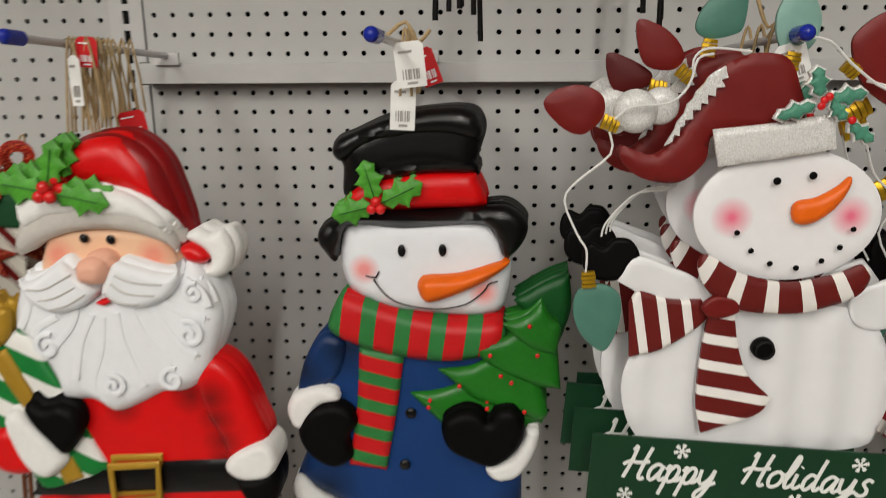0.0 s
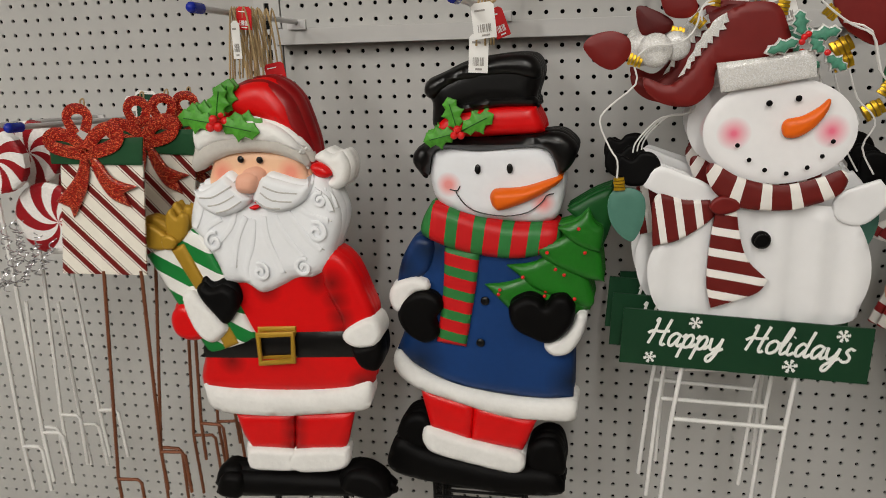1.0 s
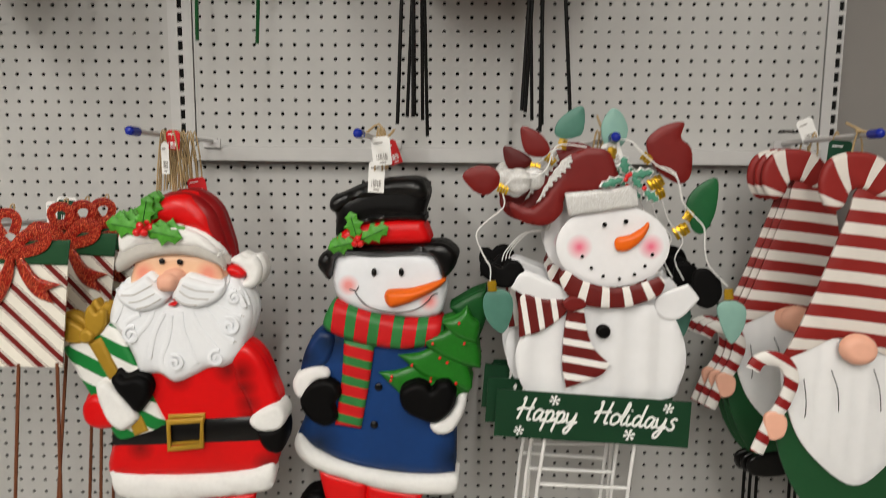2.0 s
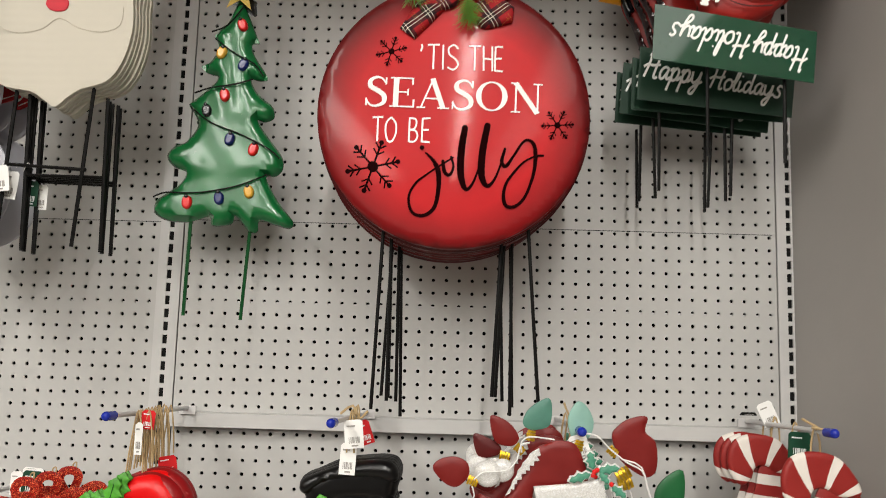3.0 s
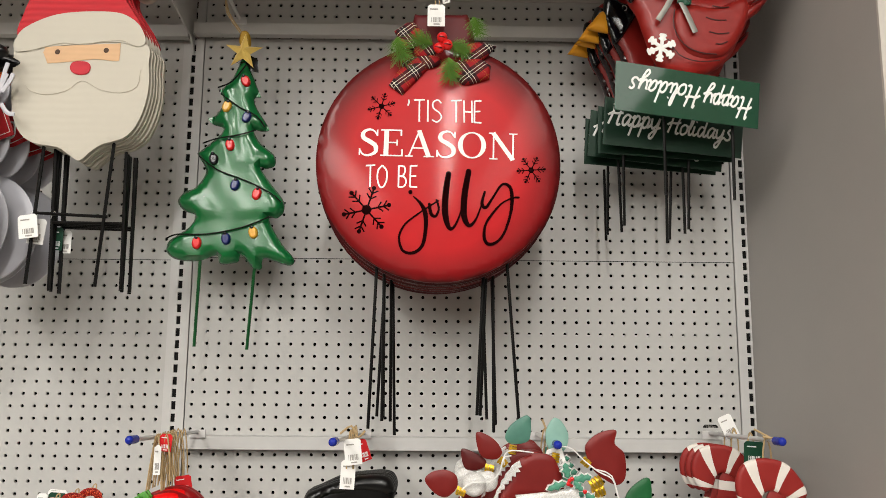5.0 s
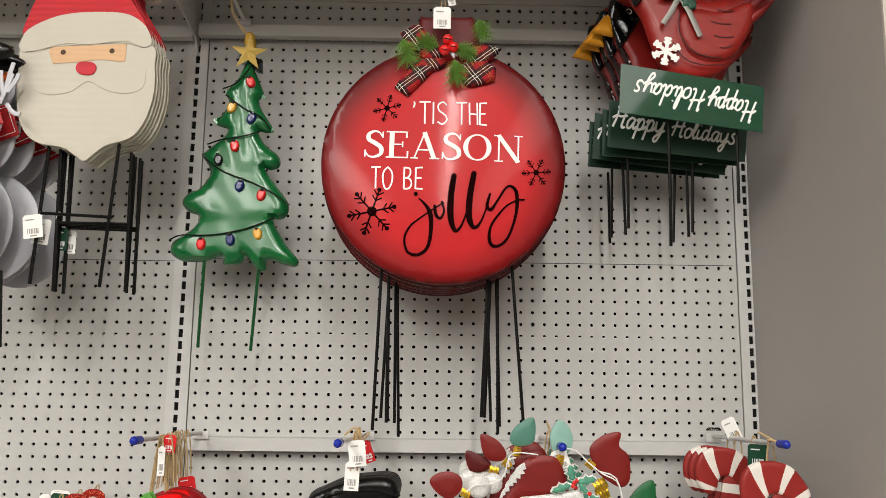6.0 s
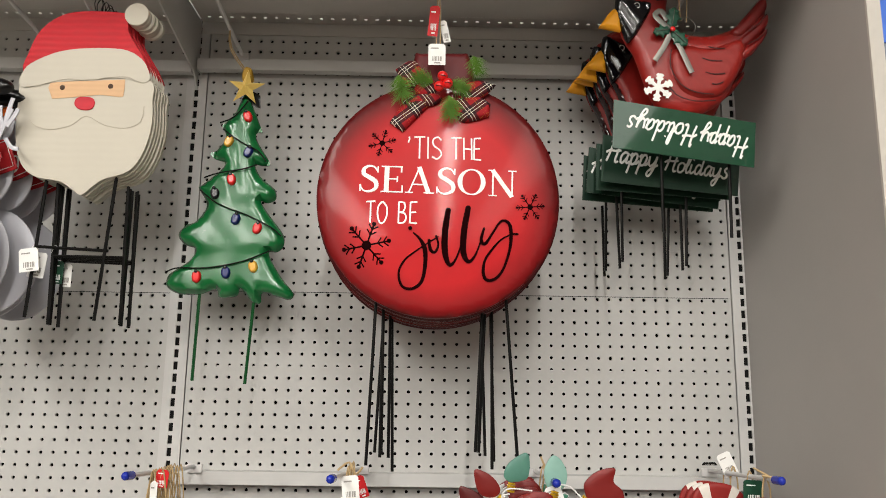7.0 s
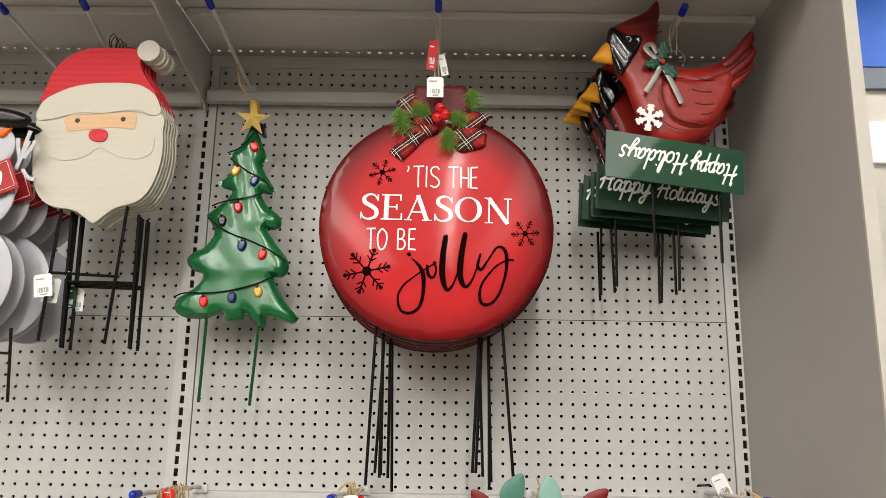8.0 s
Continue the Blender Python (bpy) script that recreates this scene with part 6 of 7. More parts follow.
def planked(name, h, per=0.011, depth=0.35, var=0.06, streak=0.18):
    """Painted wood with sawn ridges running across."""
    k = Nodes(name)
    wv = k.n("ShaderNodeTexWave", Scale=1 / per / 6.2832 * 2, Distortion=1.5, Detail=2.0)
    wv.bands_direction = "Z"
    k.link(k.co, wv.inputs["Vector"])
    mat = k.finish(k.mix(k.math("MULTIPLY", wv.outputs["Fac"], streak), rgb(h), [v * 0.72 for v in rgb(h)[:3]] + [1]), 0.6, 0, var, 6, 0, 50, 0)
    b = k.n("ShaderNodeBump", Strength=depth, Distance=0.002)
    k.link(wv.outputs["Fac"], b.inputs["Height"])
    k.link(b.outputs[0], k.p.inputs["Normal"])
    return mat


WOOD_CREAM = planked("cream_painted_wood", "c4beb0", 0.014, 0.06, 0.025, 0.03)
WOOD_RED = planked("red_painted_wood", "c0202b", 0.012, 0.5, 0.08, 0.35)
WOOD_SKIN = planked("bare_wood_face", "d6ae86", 0.010, 0.1, 0.05, 0.12)
WOOD_NOSE = planked("red_painted_nose", "c22b38", 0.02, 0.2, 0.2, 0.3)
WOOD_EYE = paint("brown_eye_paint", "4a3524", 0.6)
LINE = paint("grey_pencil_line", "b3aa99", 0.7)


def wood_face(front, rods):
    t = thing("wooden_face_sign", -0.13, -0.30, 2.02, "cream wooden bearded face sign in red hat" if front else "cream wooden bearded face sign behind another", "yard sign", "wooden face signs")
    puff("beard_board", "-12.9,5.5 -13.2,-0.3 -13.0,-6.0 -11.8,-11.0 -9.0,-14.0 -4.1,-15.0 -1.8,-16.4 0.0,-17.4 1.9,-15.8 3.9,-14.4 8.0,-12.9 10.3,-9.6 11.5,-4.5 11.3,0.6 10.4,4.7 1.0,7.5 -8.9,7.3", WOOD_CREAM, t, 0, 0.0008, 0.002, 0.008, closed=True, label="cream painted beard board")
    puff("hat", "-12.2,5.5 -12.1,10.2 -10.3,14.4 -6.8,17.2 -2.4,18.1 3.2,18.0 5.3,17.4 5.8,14.1 8.0,10.5 9.3,8.4 9.5,5.6 -1.1,6.8", WOOD_RED, t, 0.001, 0.0008, 0.002, 0.008, closed=True, label="red ridged wooden hat")
    puff("hat_trim", "-13.3,3.5 -13.2,4.9 -11.7,7.3 -7.0,9.7 -1.6,10.6 5.1,10.5 8.6,8.8 10.2,6.4 10.5,4.7 9.0,4.0 5.6,4.8 -0.9,4.4 -7.4,3.7 -12.1,2.7", WOOD_CREAM, t, 0.0021, 0.0, 0.002, 0.001, label="cream hat trim")
    puff("pompom", oval("7.2,17.4", 2.23), WOOD_CREAM, t, 0.006, 0.001, 0.003, 0.008, closed=True, label="round cream pompom")
    if front:
        puff("face", "-7.9,2.7* -7.6,3.8* -0.9,4.2 6.0,4.6* 6.0,2.1 5.5,1.2 1.6,1.5 -2.7,1.0 -7.0,0.6*", WOOD_SKIN, t, 0.0016, 0.0004, 0.002, 0.0005, label="bare wood face band")
        puff("nose", "-2.8,-0.3 -2.3,0.9 0.0,1.0 0.9,0.1 0.5,-1.2 -0.8,-1.5 -2.1,-1.2", WOOD_NOSE, t, 0.0022, 0.001, 0.003, 0.001, label="red painted nose")
        for c in ("-5.3,2.8", "3.5,3.2"):
            blob("eye", c, -0.002, 0.49, WOOD_EYE, t, 0.15)
        tube("pencil_line", flat_path("-10.6,-3.5 -9.6,-4.6 -6.8,-5.3 -3.1,-4.5 -0.5,-2.6 2.8,-4.2 6.6,-4.8 9.5,-3.6 9.9,-0.5", -0.0014), 0.0004, LINE, t)
        tube("pencil_line", flat_path("-12.1,2.8 -10.0,3.0 -7.4,3.8 -4.2,4.5 -0.9,4.2 2.4,4.8 6.2,5.1 8.1,4.3 9.2,4.0", -0.0030), 0.0004, LINE, t)
    for r in rods:
        tube("stake", flat_path(r, 0.011), 0.0030, WIRE, t, smooth=1)
    tube("wire_loop", flat_path("-0.6,17.8 -1.3,20.0 -0.5,21.4 0.3,19.8 0.3,17.8", 0.004), 0.0009, WIRE, t)
    return t


WR = ("-6.9,-13.9 -8.2,-39.5", "5.6,-13.8 4.0,-39.9", "-7.5,-26.8 5.3,-27.4")
WB = ("-5.6,-14.6 -5.0,-40.4", "7.2,-15.2 7.7,-40.2", "-5.2,-28.2 7.3,-28.4")
wf = wood_face(True, WR)
for k in range(1, 6):
    wb = wood_face(False, WB) if k == 1 else copy_thing(wb, pose(0, 0, 0))
    wb.matrix_basis = pose(-0.13 + 0.002 * k, -0.30 + 0.0092 * k, 2.02 - 0.001 * k, 0, (-0.5, 0.4, 0.9, -0.3, 0.6)[k - 1])
hang = thing("hang_tags", -0.208, -0.31, 1.735, "white price tags wired on black stakes", "tag")
tag(hang, -0.006, 0.012, 0.012, 0.034, 0.042, lean=-8)
tag(hang, 0.006, 0.03, 0.008, 0.03, 0.046, lean=6)
tag(hang, 0.032, 0.05, -0.004, 0.02, 0.042, TAG_G, 2, ink=BARS)
tag(hang, 0.042, 0.06, -0.008, 0.02, 0.042)
for dx in (-0.006, 0.006, 0.032):
    tube("tag_wire", [(dx, 0.02, 0.006), (dx + 0.004, 0.022, 0.02), (dx + 0.012, 0.024, 0.012)], 0.0005, WHITE_WIRE, hang)

# ---- red birds with green signs ----
# dark spots put the tail's shade into the red; the crest has one too
BIRD_RED = spotted("bird_red_with_shade", "8f1d18", "5c100d", "12.8,13.6 16.4,17.3 -3.6,23.2", 6.81, 0.38, 0.12, coat=0.15)
BIRD_LIGHT = paint("bird_wing_red", "881e18", 0.4, 0.05, 0.12)
BIRD_LEAF = paint("dark_holly_leaf", "1f4d3a", 0.4, 0, 0.2, 30)
BREAST = paint("glossy_maroon_breast", "230708", 0.12, 0, 0.1, 9, 0.5, 25, 0.6)
FEATHER_INK = paint("dark_feather_paint", "3a0a08", 0.5)
BEAK = paint("beak_orange", "e0991f", 0.38, 0, 0.08)
MASK = paint("black_mask_gloss", "0b0c10", 0.14, 0, 0.05, 9, 0.6, 25, 0.6)
SILVER = paint("silver_ribbon", "77756f", 0.38, 0.6, 0.15)
DEEP_SIGN = paint("deep_green_sign", "0c2f1e", 0.5, 0.0, 0.1, 8)
PALE_SIGN = paint("glossy_green_sign", "17422d", 0.3, 0.0, 0.05, 6, 0, 50, 0.6)
PALE_SIGN.node_tree.nodes["Principled BSDF"].inputs["Specular IOR Level"].default_value = 0.05
PALE_SIGN.node_tree.nodes["Principled BSDF"].inputs["Coat Roughness"].default_value = 0.05


def bird(front, rods):
    t = thing("cardinal_yard_stake", 0.97, -0.275, 2.06, "red metal cardinal with yellow beak over green sign" if front else "red metal cardinal stake behind another", "yard stake", "cardinal stakes")
    puff("body", "-11.3,20.3 -9.3,22.4 -4.6,24.4 -1.9,27.2* -1.5,22.0 -2.0,17.7 -0.6,14.4 2.2,13.0 6.1,12.8 10.6,14.3 13.0,16.7 15.5,19.5 17.1,20.5 17.3,17.3 16.8,13.4 14.8,9.8 12.0,7.6 10.5,3.8 8.1,-0.2 4.7,-2.6 0.8,-3.8 -3.6,-2.8 -5.6,-0.3 -7.1,3.8 -8.6,8.5 -10.1,10.9 -11.3,14.5", BIRD_RED, t, 0, 0.016, 0.03, label="embossed red bird body")
    puff("wing", "-2.3,6.8 -1.7,9.2 1.5,10.4 5.9,9.9 11.6,11.8 12.5,8.8 10.0,3.4 7.0,0.2 3.1,-0.5 -0.1,0.9 -1.7,3.8", BIRD_LIGHT, t, 0.010, 0.012, 0.02, wave=groove(70, 2.6, 0.0004), label="ribbed red wing")
    for s in ("10.0,13.3 13.0,16.3 15.7,19.8 17.1,20.5 17.2,18.3 14.9,15.1 11.6,12.1", "11.0,11.4 14.2,14.4 17.2,17.1 17.2,15.1 14.7,12.0 11.9,9.8", "11.4,9.3 14.5,11.7 17.0,14.2 16.8,12.7 14.6,9.8 12.0,7.6"):
        puff("tail_feather", s, BIRD_RED, t, 0.008, 0.010, 0.010)
    puff("crest", "-10.7,20.3 -8.1,22.6 -4.4,24.4 -1.8,27.1 -1.6,23.2 -3.7,20.7 -7.1,19.9", BIRD_RED, t, 0.008, 0.012, 0.016, wave=groove(110, 1.8, 0.001))
    puff("mask", "-12.1,19.6 -11.2,20.6 -8.2,19.2 -5.3,18.6 -6.6,15.1 -9.8,10.5 -11.1,13.0 -12.2,16.4", MASK, t, 0.014, 0.010, 0.008, wave=lambda x, z: 0.0022 * math.sin(1.1 * x + 0.7 * z), label="glossy black face mask")
    puff("beak", "-15.5,13.7* -12.6,17.5 -11.0,16.2 -11.3,12.9*", BEAK, t, 0.010, 0.010, 0.014, label="yellow beak")
    blob("eye", "-8.3,17.8", -0.021, 0.68, SIGN_WHITE, t, 0.3)
    blob("eye_pupil", "-8.3,17.8", -0.0225, 0.45, BULB_BLACK, t, 0.3)
    for s in ("-7.0,21.3 -4.7,21.9 -2.4,23.2", "-6.0,19.7 -3.7,20.0 -2.0,21.0", "-4.5,19.0 -2.9,19.2 -1.6,19.6", "5.1,9.7 6.6,9.4 8.2,9.5", "3.8,7.4 5.6,6.9 7.6,6.9", "4.3,4.6 6.0,4.2 8.0,4.4", "5.4,2.3 6.4,2.2 7.6,2.7", "12.9,13.0 15.0,14.6 16.7,16.6", "12.7,10.4 14.8,11.6 16.6,13.4", "-2.0,9.0 -2.2,5.4 -0.6,2.2 2.2,0.6 5.6,0.2", "-3.4,3.0 -1.4,0.0 2.0,-1.2 6.0,-1.0"):
        tube("feather_line", flat_path(s, -0.0205), 0.0012, FEATHER_INK, t, flat=0.6)
    if front:
        for l, w, a, c in ((4.21, 2.88, 80, "-2.0,13.1"), (3.36, 2.46, 190, "-2.2,12.7"), (4.03, 2.91, -45, "-2.0,12.4")):
            puff("holly_leaf", leaf_shape(c, l, w, a), BIRD_LEAF, t, 0.028, 0.002, 0.008, label="green holly leaf")
            q = [float(v) for v in c.split(",")]
            tube("leaf_vein", [((q[0] + f * l * math.cos(radians(a))) / 100, -0.0312, (q[1] + f * l * math.sin(radians(a))) / 100) for f in (0.1, 0.5, 0.9)], 0.0006, SILVER, t, smooth=1)
        blob("holly_berry", "-2.0,12.5", -0.034, 0.50, BERRY, t)
        for s in ("-2.2,11.9 -3.6,9.2 -5.4,6.4", "-1.8,11.7 -0.3,8.6 1.5,4.1", "-2.3,12.8 -4.5,14.8 -5.0,15.8 -3.8,16.5 -2.8,14.6"):
            tube("silver_ribbon", flat_path(s, -0.027), 0.0055, SILVER, t, flat=0.15, sides=8)
        snowflake(t, "-4.8,1.3", 2.75, 0.022, SIGN_WHITE, 20, 0.14)
        s = puff("sign", "-13.0,-0.9* 13.6,-5.0* 12.8,-13.7* -13.5,-10.3*", PALE_SIGN, t, 0.012, 0, back=0.0025, closed=True, label="green sign hung upside down")
        script_word("Happy", "7.4,-8.5", 9.2, 6.4, 0.0128, SIGN_WHITE, s, 172)
        script_word("Holidays", "-4.1,-6.2", 13.4, 6.6, 0.0128, SIGN_WHITE, s, 172)
        tube("twine", flat_path("0.6,15.6 0.4,20.1 1.7,23.3 1.9,19.6 1.6,15.3", -0.006), 0.0012, TWINE, t)
        tube("wire_ring", flat_path("-0.6,14.6 1.2,15.6 2.8,14.1 2.1,12.0 0.2,11.3", -0.02), 0.0008, SILVER, t)
    else:
        puff("breast", "-10.2,11.2 -8.6,10.6 -6.6,6.0 -4.4,1.2 -2.4,-2.4 -3.8,-2.9 -5.8,-0.3 -7.3,3.8 -8.8,8.5", BREAST, t, 0.004, 0.012, 0.01, label="glossy dark breast edge")
        for piece in t.children:
            piece.data.transform(Matrix.Translation((0.004, 0, -0.036)))
        s = puff("sign", "-11.9,-4.5* 15.2,-8.4* 14.5,-16.2* -12.4,-14.1*", DEEP_SIGN, t, 0.026, 0, back=0.0025, closed=True, label="dark green lettered sign")
        script_word("Happy", "-6.2,-9.2", 10.6, 6.9, 0.0265, SIGN_WHITE, s, -6)
        script_word("Holidays", "6.6,-10.9", 13.0, 6.4, 0.0265, SIGN_WHITE, s, -6)
    for r in rods:
        tube("stake", flat_path(r, 0.006), 0.0029, WIRE, t, smooth=1)
    return t


BR = ("-3.9,-6.0 -4.0,-25.8", "8.9,-9.4 8.6,-26.7")
BB = ("-7.6,-14.5 -7.5,-29.5", "5.4,-14.8 5.1,-29.9")
bird(True, BR)
b2 = bird(False, BB)
b2.matrix_basis = pose(0.958, -0.175, 2.055, 0, 1)
for k in range(1, 4):
    copy_thing(b2, pose(0.956 - 0.007 * k, -0.175 + 0.027 * k, 2.054 - 0.005 * k, 0, (-1, 2, 0)[k - 1]))

# ---- striped gift stakes ----
GIFT_RED = stripes("candy_striped_gift", 45, 0.033, [(0, "6f1512"), (0.28, "ece7db"), (0.35, "571312"), (0.38, "ece7db"), (0.90, "571312"), (0.93, "ece7db")], 0.2)
GIFT_LID = paint("green_gift_lid", "1d4a2c", 0.45, 0, 0.1)
BROWN = paint("brown_rust_wire", "7d4a30", 0.5, 0.2, 0.15)


def peppermint(name, c):
    """Red and white swirl about c."""
    k = Nodes(name)
    sep = k.n("ShaderNodeSeparateXYZ")
    k.link(k.co, sep.inputs[0])
    x, z = [float(v) / 100 for v in c.split(",")]
    dx, dz = k.math("SUBTRACT", sep.outputs[0], x), k.math("SUBTRACT", sep.outputs[2], z)
    d = k.math("SQRT", k.math("ADD", k.math("MULTIPLY", dx, dx), k.math("MULTIPLY", dz, dz)))
    a = k.math("ADD", k.math("ARCTAN2", dz, dx), k.math("MULTIPLY", d, 14.0))
    f = k.math("GREATER_THAN", k.math("FRACT", k.math("ADD", k.math("MULTIPLY", a, 7 / 6.2832), 10.0)), 0.5)
    return k.finish(k.mix(f, rgb("96101a"), rgb("ece9e6")), 0.4, 0, 0.1, 200, 0.4, 500, 0)


SWIRL = peppermint("peppermint_swirl", "-8.2,0.7")


def fork(c0, c1, w, drop):
    """A stake: a long wire from c0 to c1, a bar and a shorter prong."""
    (x0, z0), (x1, z1) = [[float(v) / 100 for v in c.split(",")] for c in (c0, c1)]
    return [[(x0, 0, z0), (x1, 0, z1), (x1 + 0.003, 0, z1 - drop)], [(x1, 0, z1), (x1 + w - 0.006, 0, z1 + 0.002), (x1 + w, 0, z1 - 0.004), (x1 + w + 0.003, 0, z1 - drop)]]


def gift(front):
    t = thing("gift_yard_stake", -0.20, -0.285, 1.06, "candy striped flat gift with red glitter bow" if front else "candy striped flat gift behind another", "yard stake", "gift stakes")
    puff("box", "-5.7,10.0* 7.6,10.0* 5.6,-7.2* -8.6,-7.3*", GIFT_RED, t, 0.0, 0.001, 0.002, 0.003, closed=True, label="diagonal red and cream striped panel")
    puff("lid", "-6.9,13.0* 8.3,13.5* 7.6,9.5* -7.0,9.7*", GIFT_LID, t, 0.004, 0.001, 0.002, 0.003, closed=True, label="dark green lid panel")
    if front:
        puff("peppermint", oval("-9.9,1.1", 5.84, 5.56, 40), SWIRL, t, -0.008, 0.004, 0.008, 0.004, closed=True, label="red and white peppermint disc")
    y = 0.0075
    for s, w in (("-1.0,11.2 -3.3,11.5 -6.1,12.3 -6.5,13.5 -5.0,14.1 -2.5,13.5 -0.9,11.5", 2.02), ("-0.7,11.5 1.3,11.6 4.0,12.6 4.8,14.2 3.3,14.9 1.1,13.8 -0.7,11.7", 2.02), ("-1.9,14.1 -3.0,16.2 -2.2,17.5 -0.5,17.6 0.4,16.5 -0.4,14.4", 1.64)):
        tube("bow_loop", flat_path(s, -y), w / 200, GLITTER_R, t, "red glitter bow loop", flat=0.14, sides=8)
    for s in ("-1.7,11.3* -0.4,11.0* -1.6,6.3 -4.6,1.6* -5.0,3.2* -7.2,4.1* -3.2,8.0", "-0.6,11.2* 0.8,10.5 2.9,7.6 6.5,6.4* 4.1,5.4* 5.1,3.3* 2.0,4.7 -0.0,8.0", "-1.7,12.0 -0.7,12.5 0.3,11.8 -0.3,10.7 -1.6,10.7"):
        puff("bow_tail", s, GLITTER_R, t, y - 0.002, 0.003, 0.006, 0.002, label="red glitter ribbon")
    for s, mm in ((fork("-1.5,-6.7", "-5.0,-42.9", 0.042, 0.12), BROWN), (fork("4.8,-6.5", "3.6,-37.1", 0.042, 0.07), BROWN)):
        for q in (s if front else s[1:] + s[:1]):
            tube("stake", q, 0.0028, mm, t, smooth=1)
    tube("twine", flat_path("-1.0,17.3 -1.1,18.6 -0.5,18.9 -0.6,17.3", 0.002), 0.0013, TWINE, t)
    return t


gift(True)
gb = gift(False)
gb.matrix_basis = pose(-0.17, -0.19, 1.062, 0, 1.5, -3)
for k in range(1, 3):
    copy_thing(gb, pose(-0.165 + 0.012 * k, -0.19 + 0.055 * k, 1.062, 0, -1.0 * k, 2))
hang = thing("hang_tags", -0.205, -0.15, 1.21, "dark green and white hang tags over gift bows", "tag")
tag(hang, 0.008, 0.01, 0.035, 0.034, 0.045, TAG_G, 4, ink=BARS)
tag(hang, -0.026, 0.02, 0.032, 0.02, 0.04)
tag(hang, 0.006, 0.014, 0.04, 0.036, 0.01, TAG_W, 4)

# ---- peppermint lollipop stakes ----
LOLLY = peppermint("lollipop_swirl", "0.6,10.3")
TINSEL = paint("silver_spring_wire", "cfcfd2", 0.25, 0.8, 0.05)


def lollipop(first):
    t = thing("lollipop_yard_stake", -0.36, -0.30, 1.06, "red and white peppermint lollipop on white wire stake", "yard stake", "lollipop stakes")
    n = 44
    cx, cz = [float(v) for v in "0.6,10.3".split(",")]
    ring = [Vector(((cx + (4.80 + 0.12 * (i % 2)) * math.cos(6.2832 * i / n)) / 100, (cz + (4.80 + 0.12 * (i % 2)) * math.sin(6.2832 * i / n)) / 100)) for i in range(n)]
    puff("candy", ring, LOLLY, t, 0, 0.004, 0.012, 0.012, closed=True, label="ridged peppermint swirl disc")
    for s in (fork("-0.1,-10.3", "-0.3,-34.3", 0.036, 0.09), fork("-4.0,-14.2", "-4.5,-37.2", 0.034, 0.08)):
        for q in s:
            tube("wire_leg", q, 0.0031, WHITE_WIRE, t, smooth=1)
    tube("wire_leg", flat_path("-0.2,6.5 -0.1,-10.3", 0), 0.0031, WHITE_WIRE, t, smooth=1)
    if first:
        for k, s in enumerate(("2.4,1.4 3.6,-2.1 1.7,-6.6 -0.9,-9.4", "0.2,0.5 1.2,-3.9 -1.7,-8.5 -2.9,-9.0", "5.7,-1.2 4.1,-4.3 2.0,-7.5 0.2,-8.9", "-1.2,-1.3 -0.6,-5.8 -2.3,-8.6", "7.0,-2.0 5.3,-5.6 3.0,-7.5", "1.2,0.5 0.2,-4.0 -1.0,-7.6", "3.5,-0.3 3.2,-3.9 1.0,-7.5", "5.1,0.6 5.0,-3.0 2.7,-6.6", "-1.1,-3.1 0.2,-6.7 -1.4,-9.3")):
            pts, path = flat_path(s, -0.01), []
            for a, b in zip(pts, pts[1:]):
                for j in range(26):
                    u = j / 26
                    ph = (len(path)) * 0.9
                    path.append((a[0] + (b[0] - a[0]) * u + 0.005 * math.cos(ph), -0.012 + 0.006 * k + 0.005 * math.sin(ph), a[2] + (b[2] - a[2]) * u + 0.003 * math.cos(ph * 0.5)))
            tube("tinsel_curl", path, 0.0010, TINSEL, t, "curly silver wire", sides=4, smooth=1)
    return t


l1 = lollipop(True)
l2 = lollipop(False)
l2.matrix_basis = pose(-0.345, -0.25, 1.065, 0, 3)
copy_thing(l2, pose(-0.34, -0.20, 1.05, 0, -2))

# ---- white round snowman stakes with red pennants ----
DISC_WHITE = paint("white_disc_paint", "b6b6bd", 0.42, 0.05, 0.04, 4)
PENNANT = paint("red_pennant", "a81a20", 0.45, 0, 0.08)


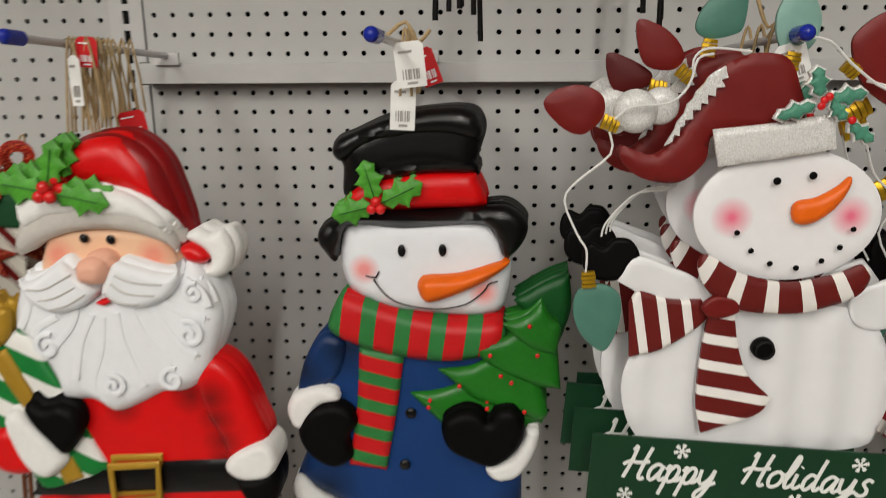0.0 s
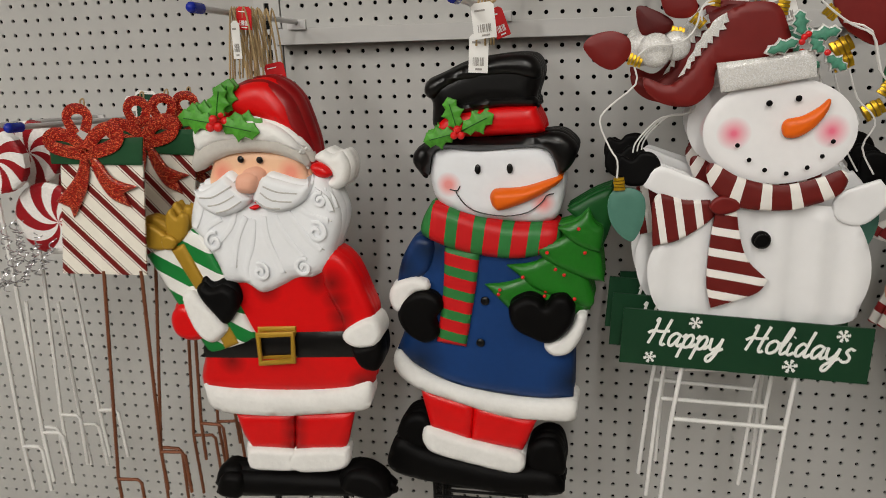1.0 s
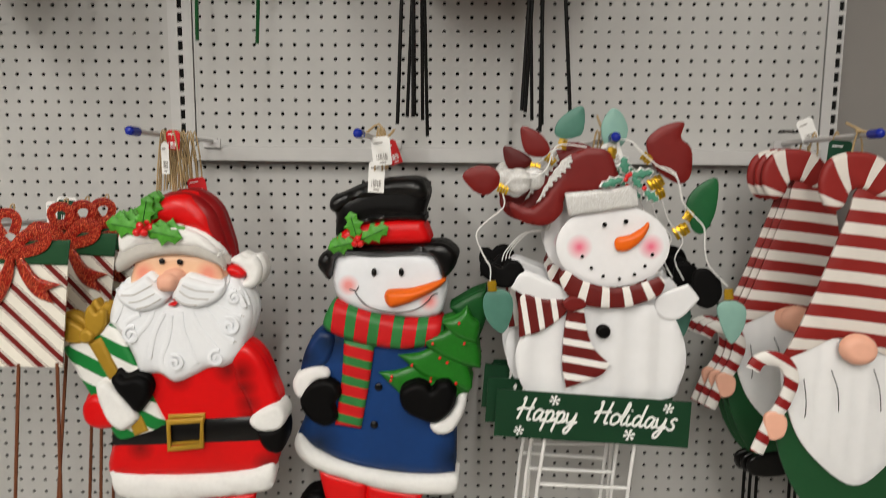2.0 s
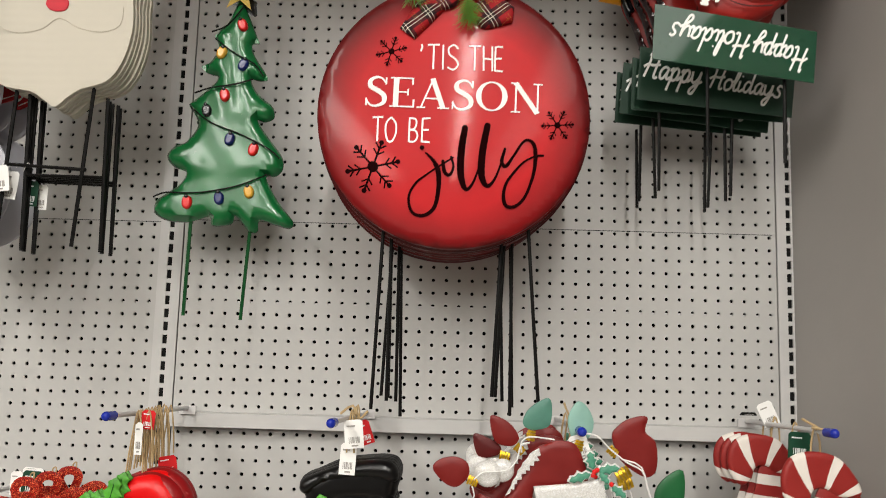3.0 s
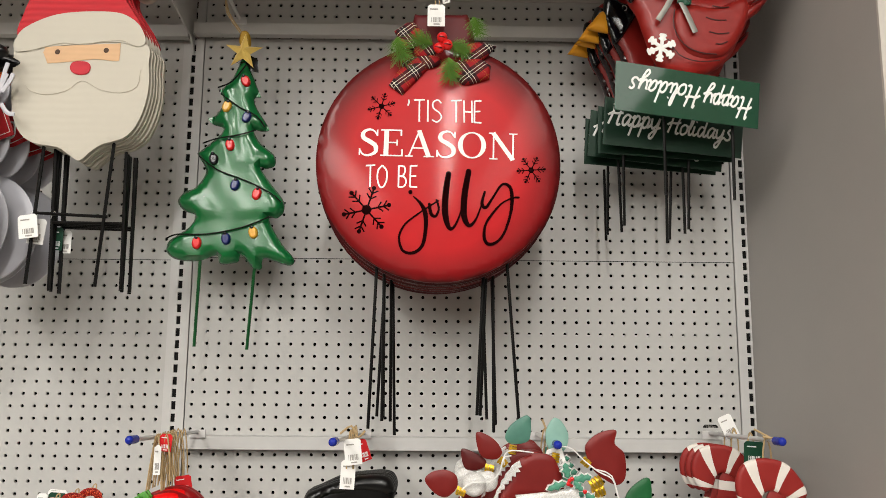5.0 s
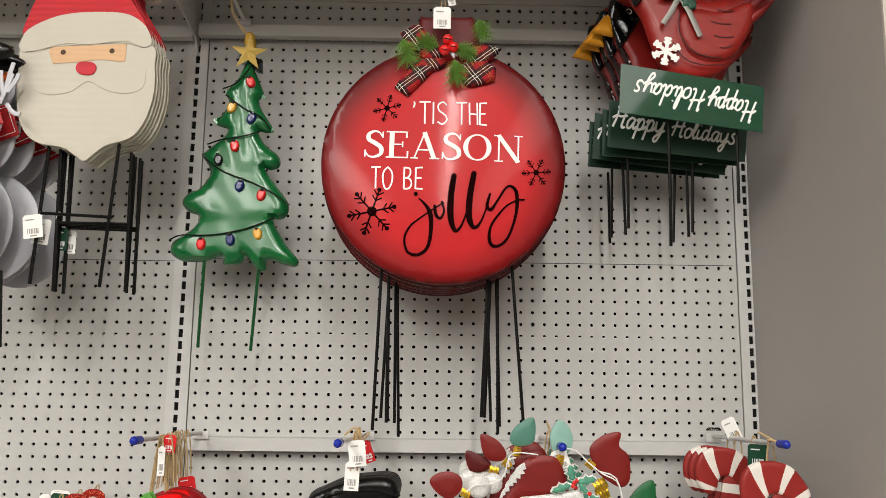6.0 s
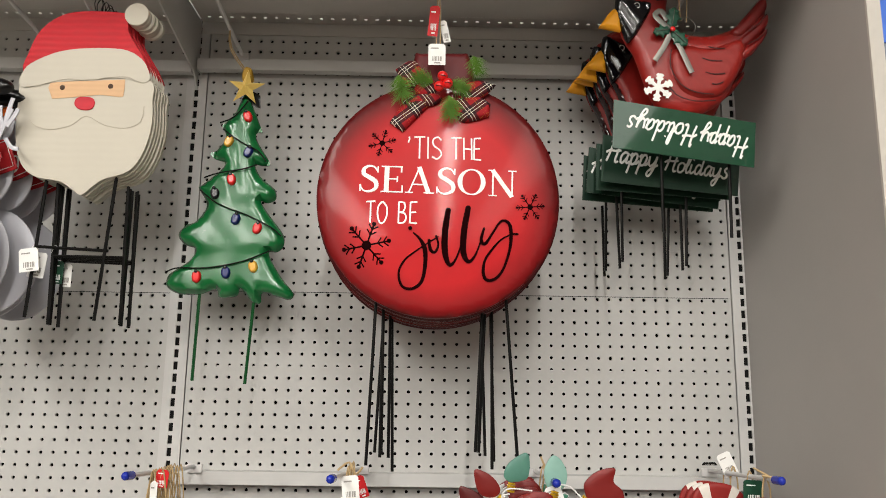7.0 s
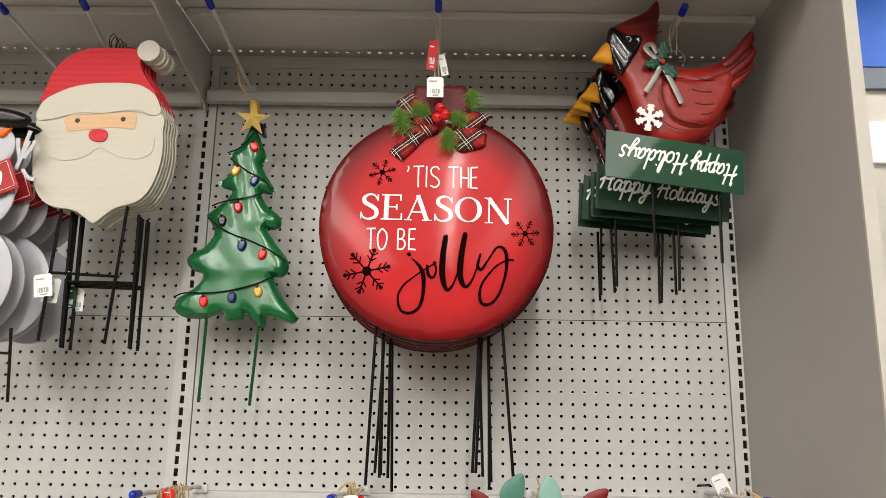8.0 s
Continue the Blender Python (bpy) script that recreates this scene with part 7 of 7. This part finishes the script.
def round_snowman(front):
    t = thing("round_snowman_stake", -0.36, -0.33, 1.95, "white round metal snowman with red pennant and hat", "yard stake", "round snowman stakes")
    puff("body", oval("1.8,-21.5", 8.99, 10.03, 44), DISC_WHITE, t, 0, 0.003, 0.01, 0.003, closed=True, label="white round body disc")
    puff("chest", oval("3.2,-6.1", 5.85, 6.35, 36), DISC_WHITE, t, -0.002, 0.003, 0.01, 0.003, closed=True)
    puff("head", oval("3.3,3.4", 4.88, 4.50, 36), DISC_WHITE, t, 0.002, 0.003, 0.01, 0.003, closed=True, label="white round head disc")
    puff("carrot_nose", "3.8,5.7 5.3,6.4 7.5,6.8* 5.9,4.9", ORANGE, t, 0.008, 0.004, 0.006, label="orange carrot nose")
    puff("hat", "0.4,7.1 1.0,10.5 5.3,10.6 9.7,9.5 10.8,8.1 9.0,6.9 4.7,7.1", BLACK, t, 0.008, 0.012, 0.016, label="black glossy hat")
    p = puff("pennant", "1.7,-1.8* 7.9,0.8* 10.4,-4.9* 6.6,-6.6* 2.5,-6.9*", PENNANT, t, 0.010, 0.0008, 0.002, 0.002, closed=True, label="red pennant with white border")
    tube("pennant_border", flat_path("2.2,-2.3 7.6,0.1 9.7,-4.5 6.3,-6.0", -0.0115), 0.0008, SIGN_WHITE, p, smooth=1)
    tube("pennant_mark", flat_path("5.8,-5.3 6.9,-4.4 6.9,-2.3 6.2,-1.8", -0.0115), 0.0022, SIGN_WHITE, p, flat=0.2)
    for s in ("8.8,-1.1 9.7,1.7 10.6,4.5", "9.4,0.5 8.7,3.1 8.5,5.0", "9.7,1.7 10.0,3.9 10.6,6.5", "10.0,1.1 11.2,3.1 11.7,4.5", "10.1,-1.1 11.3,-2.7 12.6,-3.0"):
        tube("twig_hand", flat_path(s, 0.0), 0.0042, DISC_WHITE, t, "white twig hand", flat=0.4)
    if front:
        tube("stake", flat_path("11.6,-30.6 12.7,-43.6", 0.006), 0.0027, WIRE, t, smooth=1)
        tube("stake", flat_path("6.5,-34.9 12.2,-35.1", 0.006), 0.0027, WIRE, t, smooth=1)
    return t


round_snowman(True)
r1 = round_snowman(False)
r1.matrix_basis = pose(-0.354, -0.285, 1.947, 0, 2)
for k in range(2, 5):
    copy_thing(r1, pose(-0.36 + 0.006 * k, -0.33 + 0.045 * k, 1.948 - 0.001 * k, 0, (2, -3, 4, -2)[k - 1]))
hook(-0.345, 2.27, base_z=2.24)
hook(-0.365, 1.17 + 0.045, base_z=1.2)
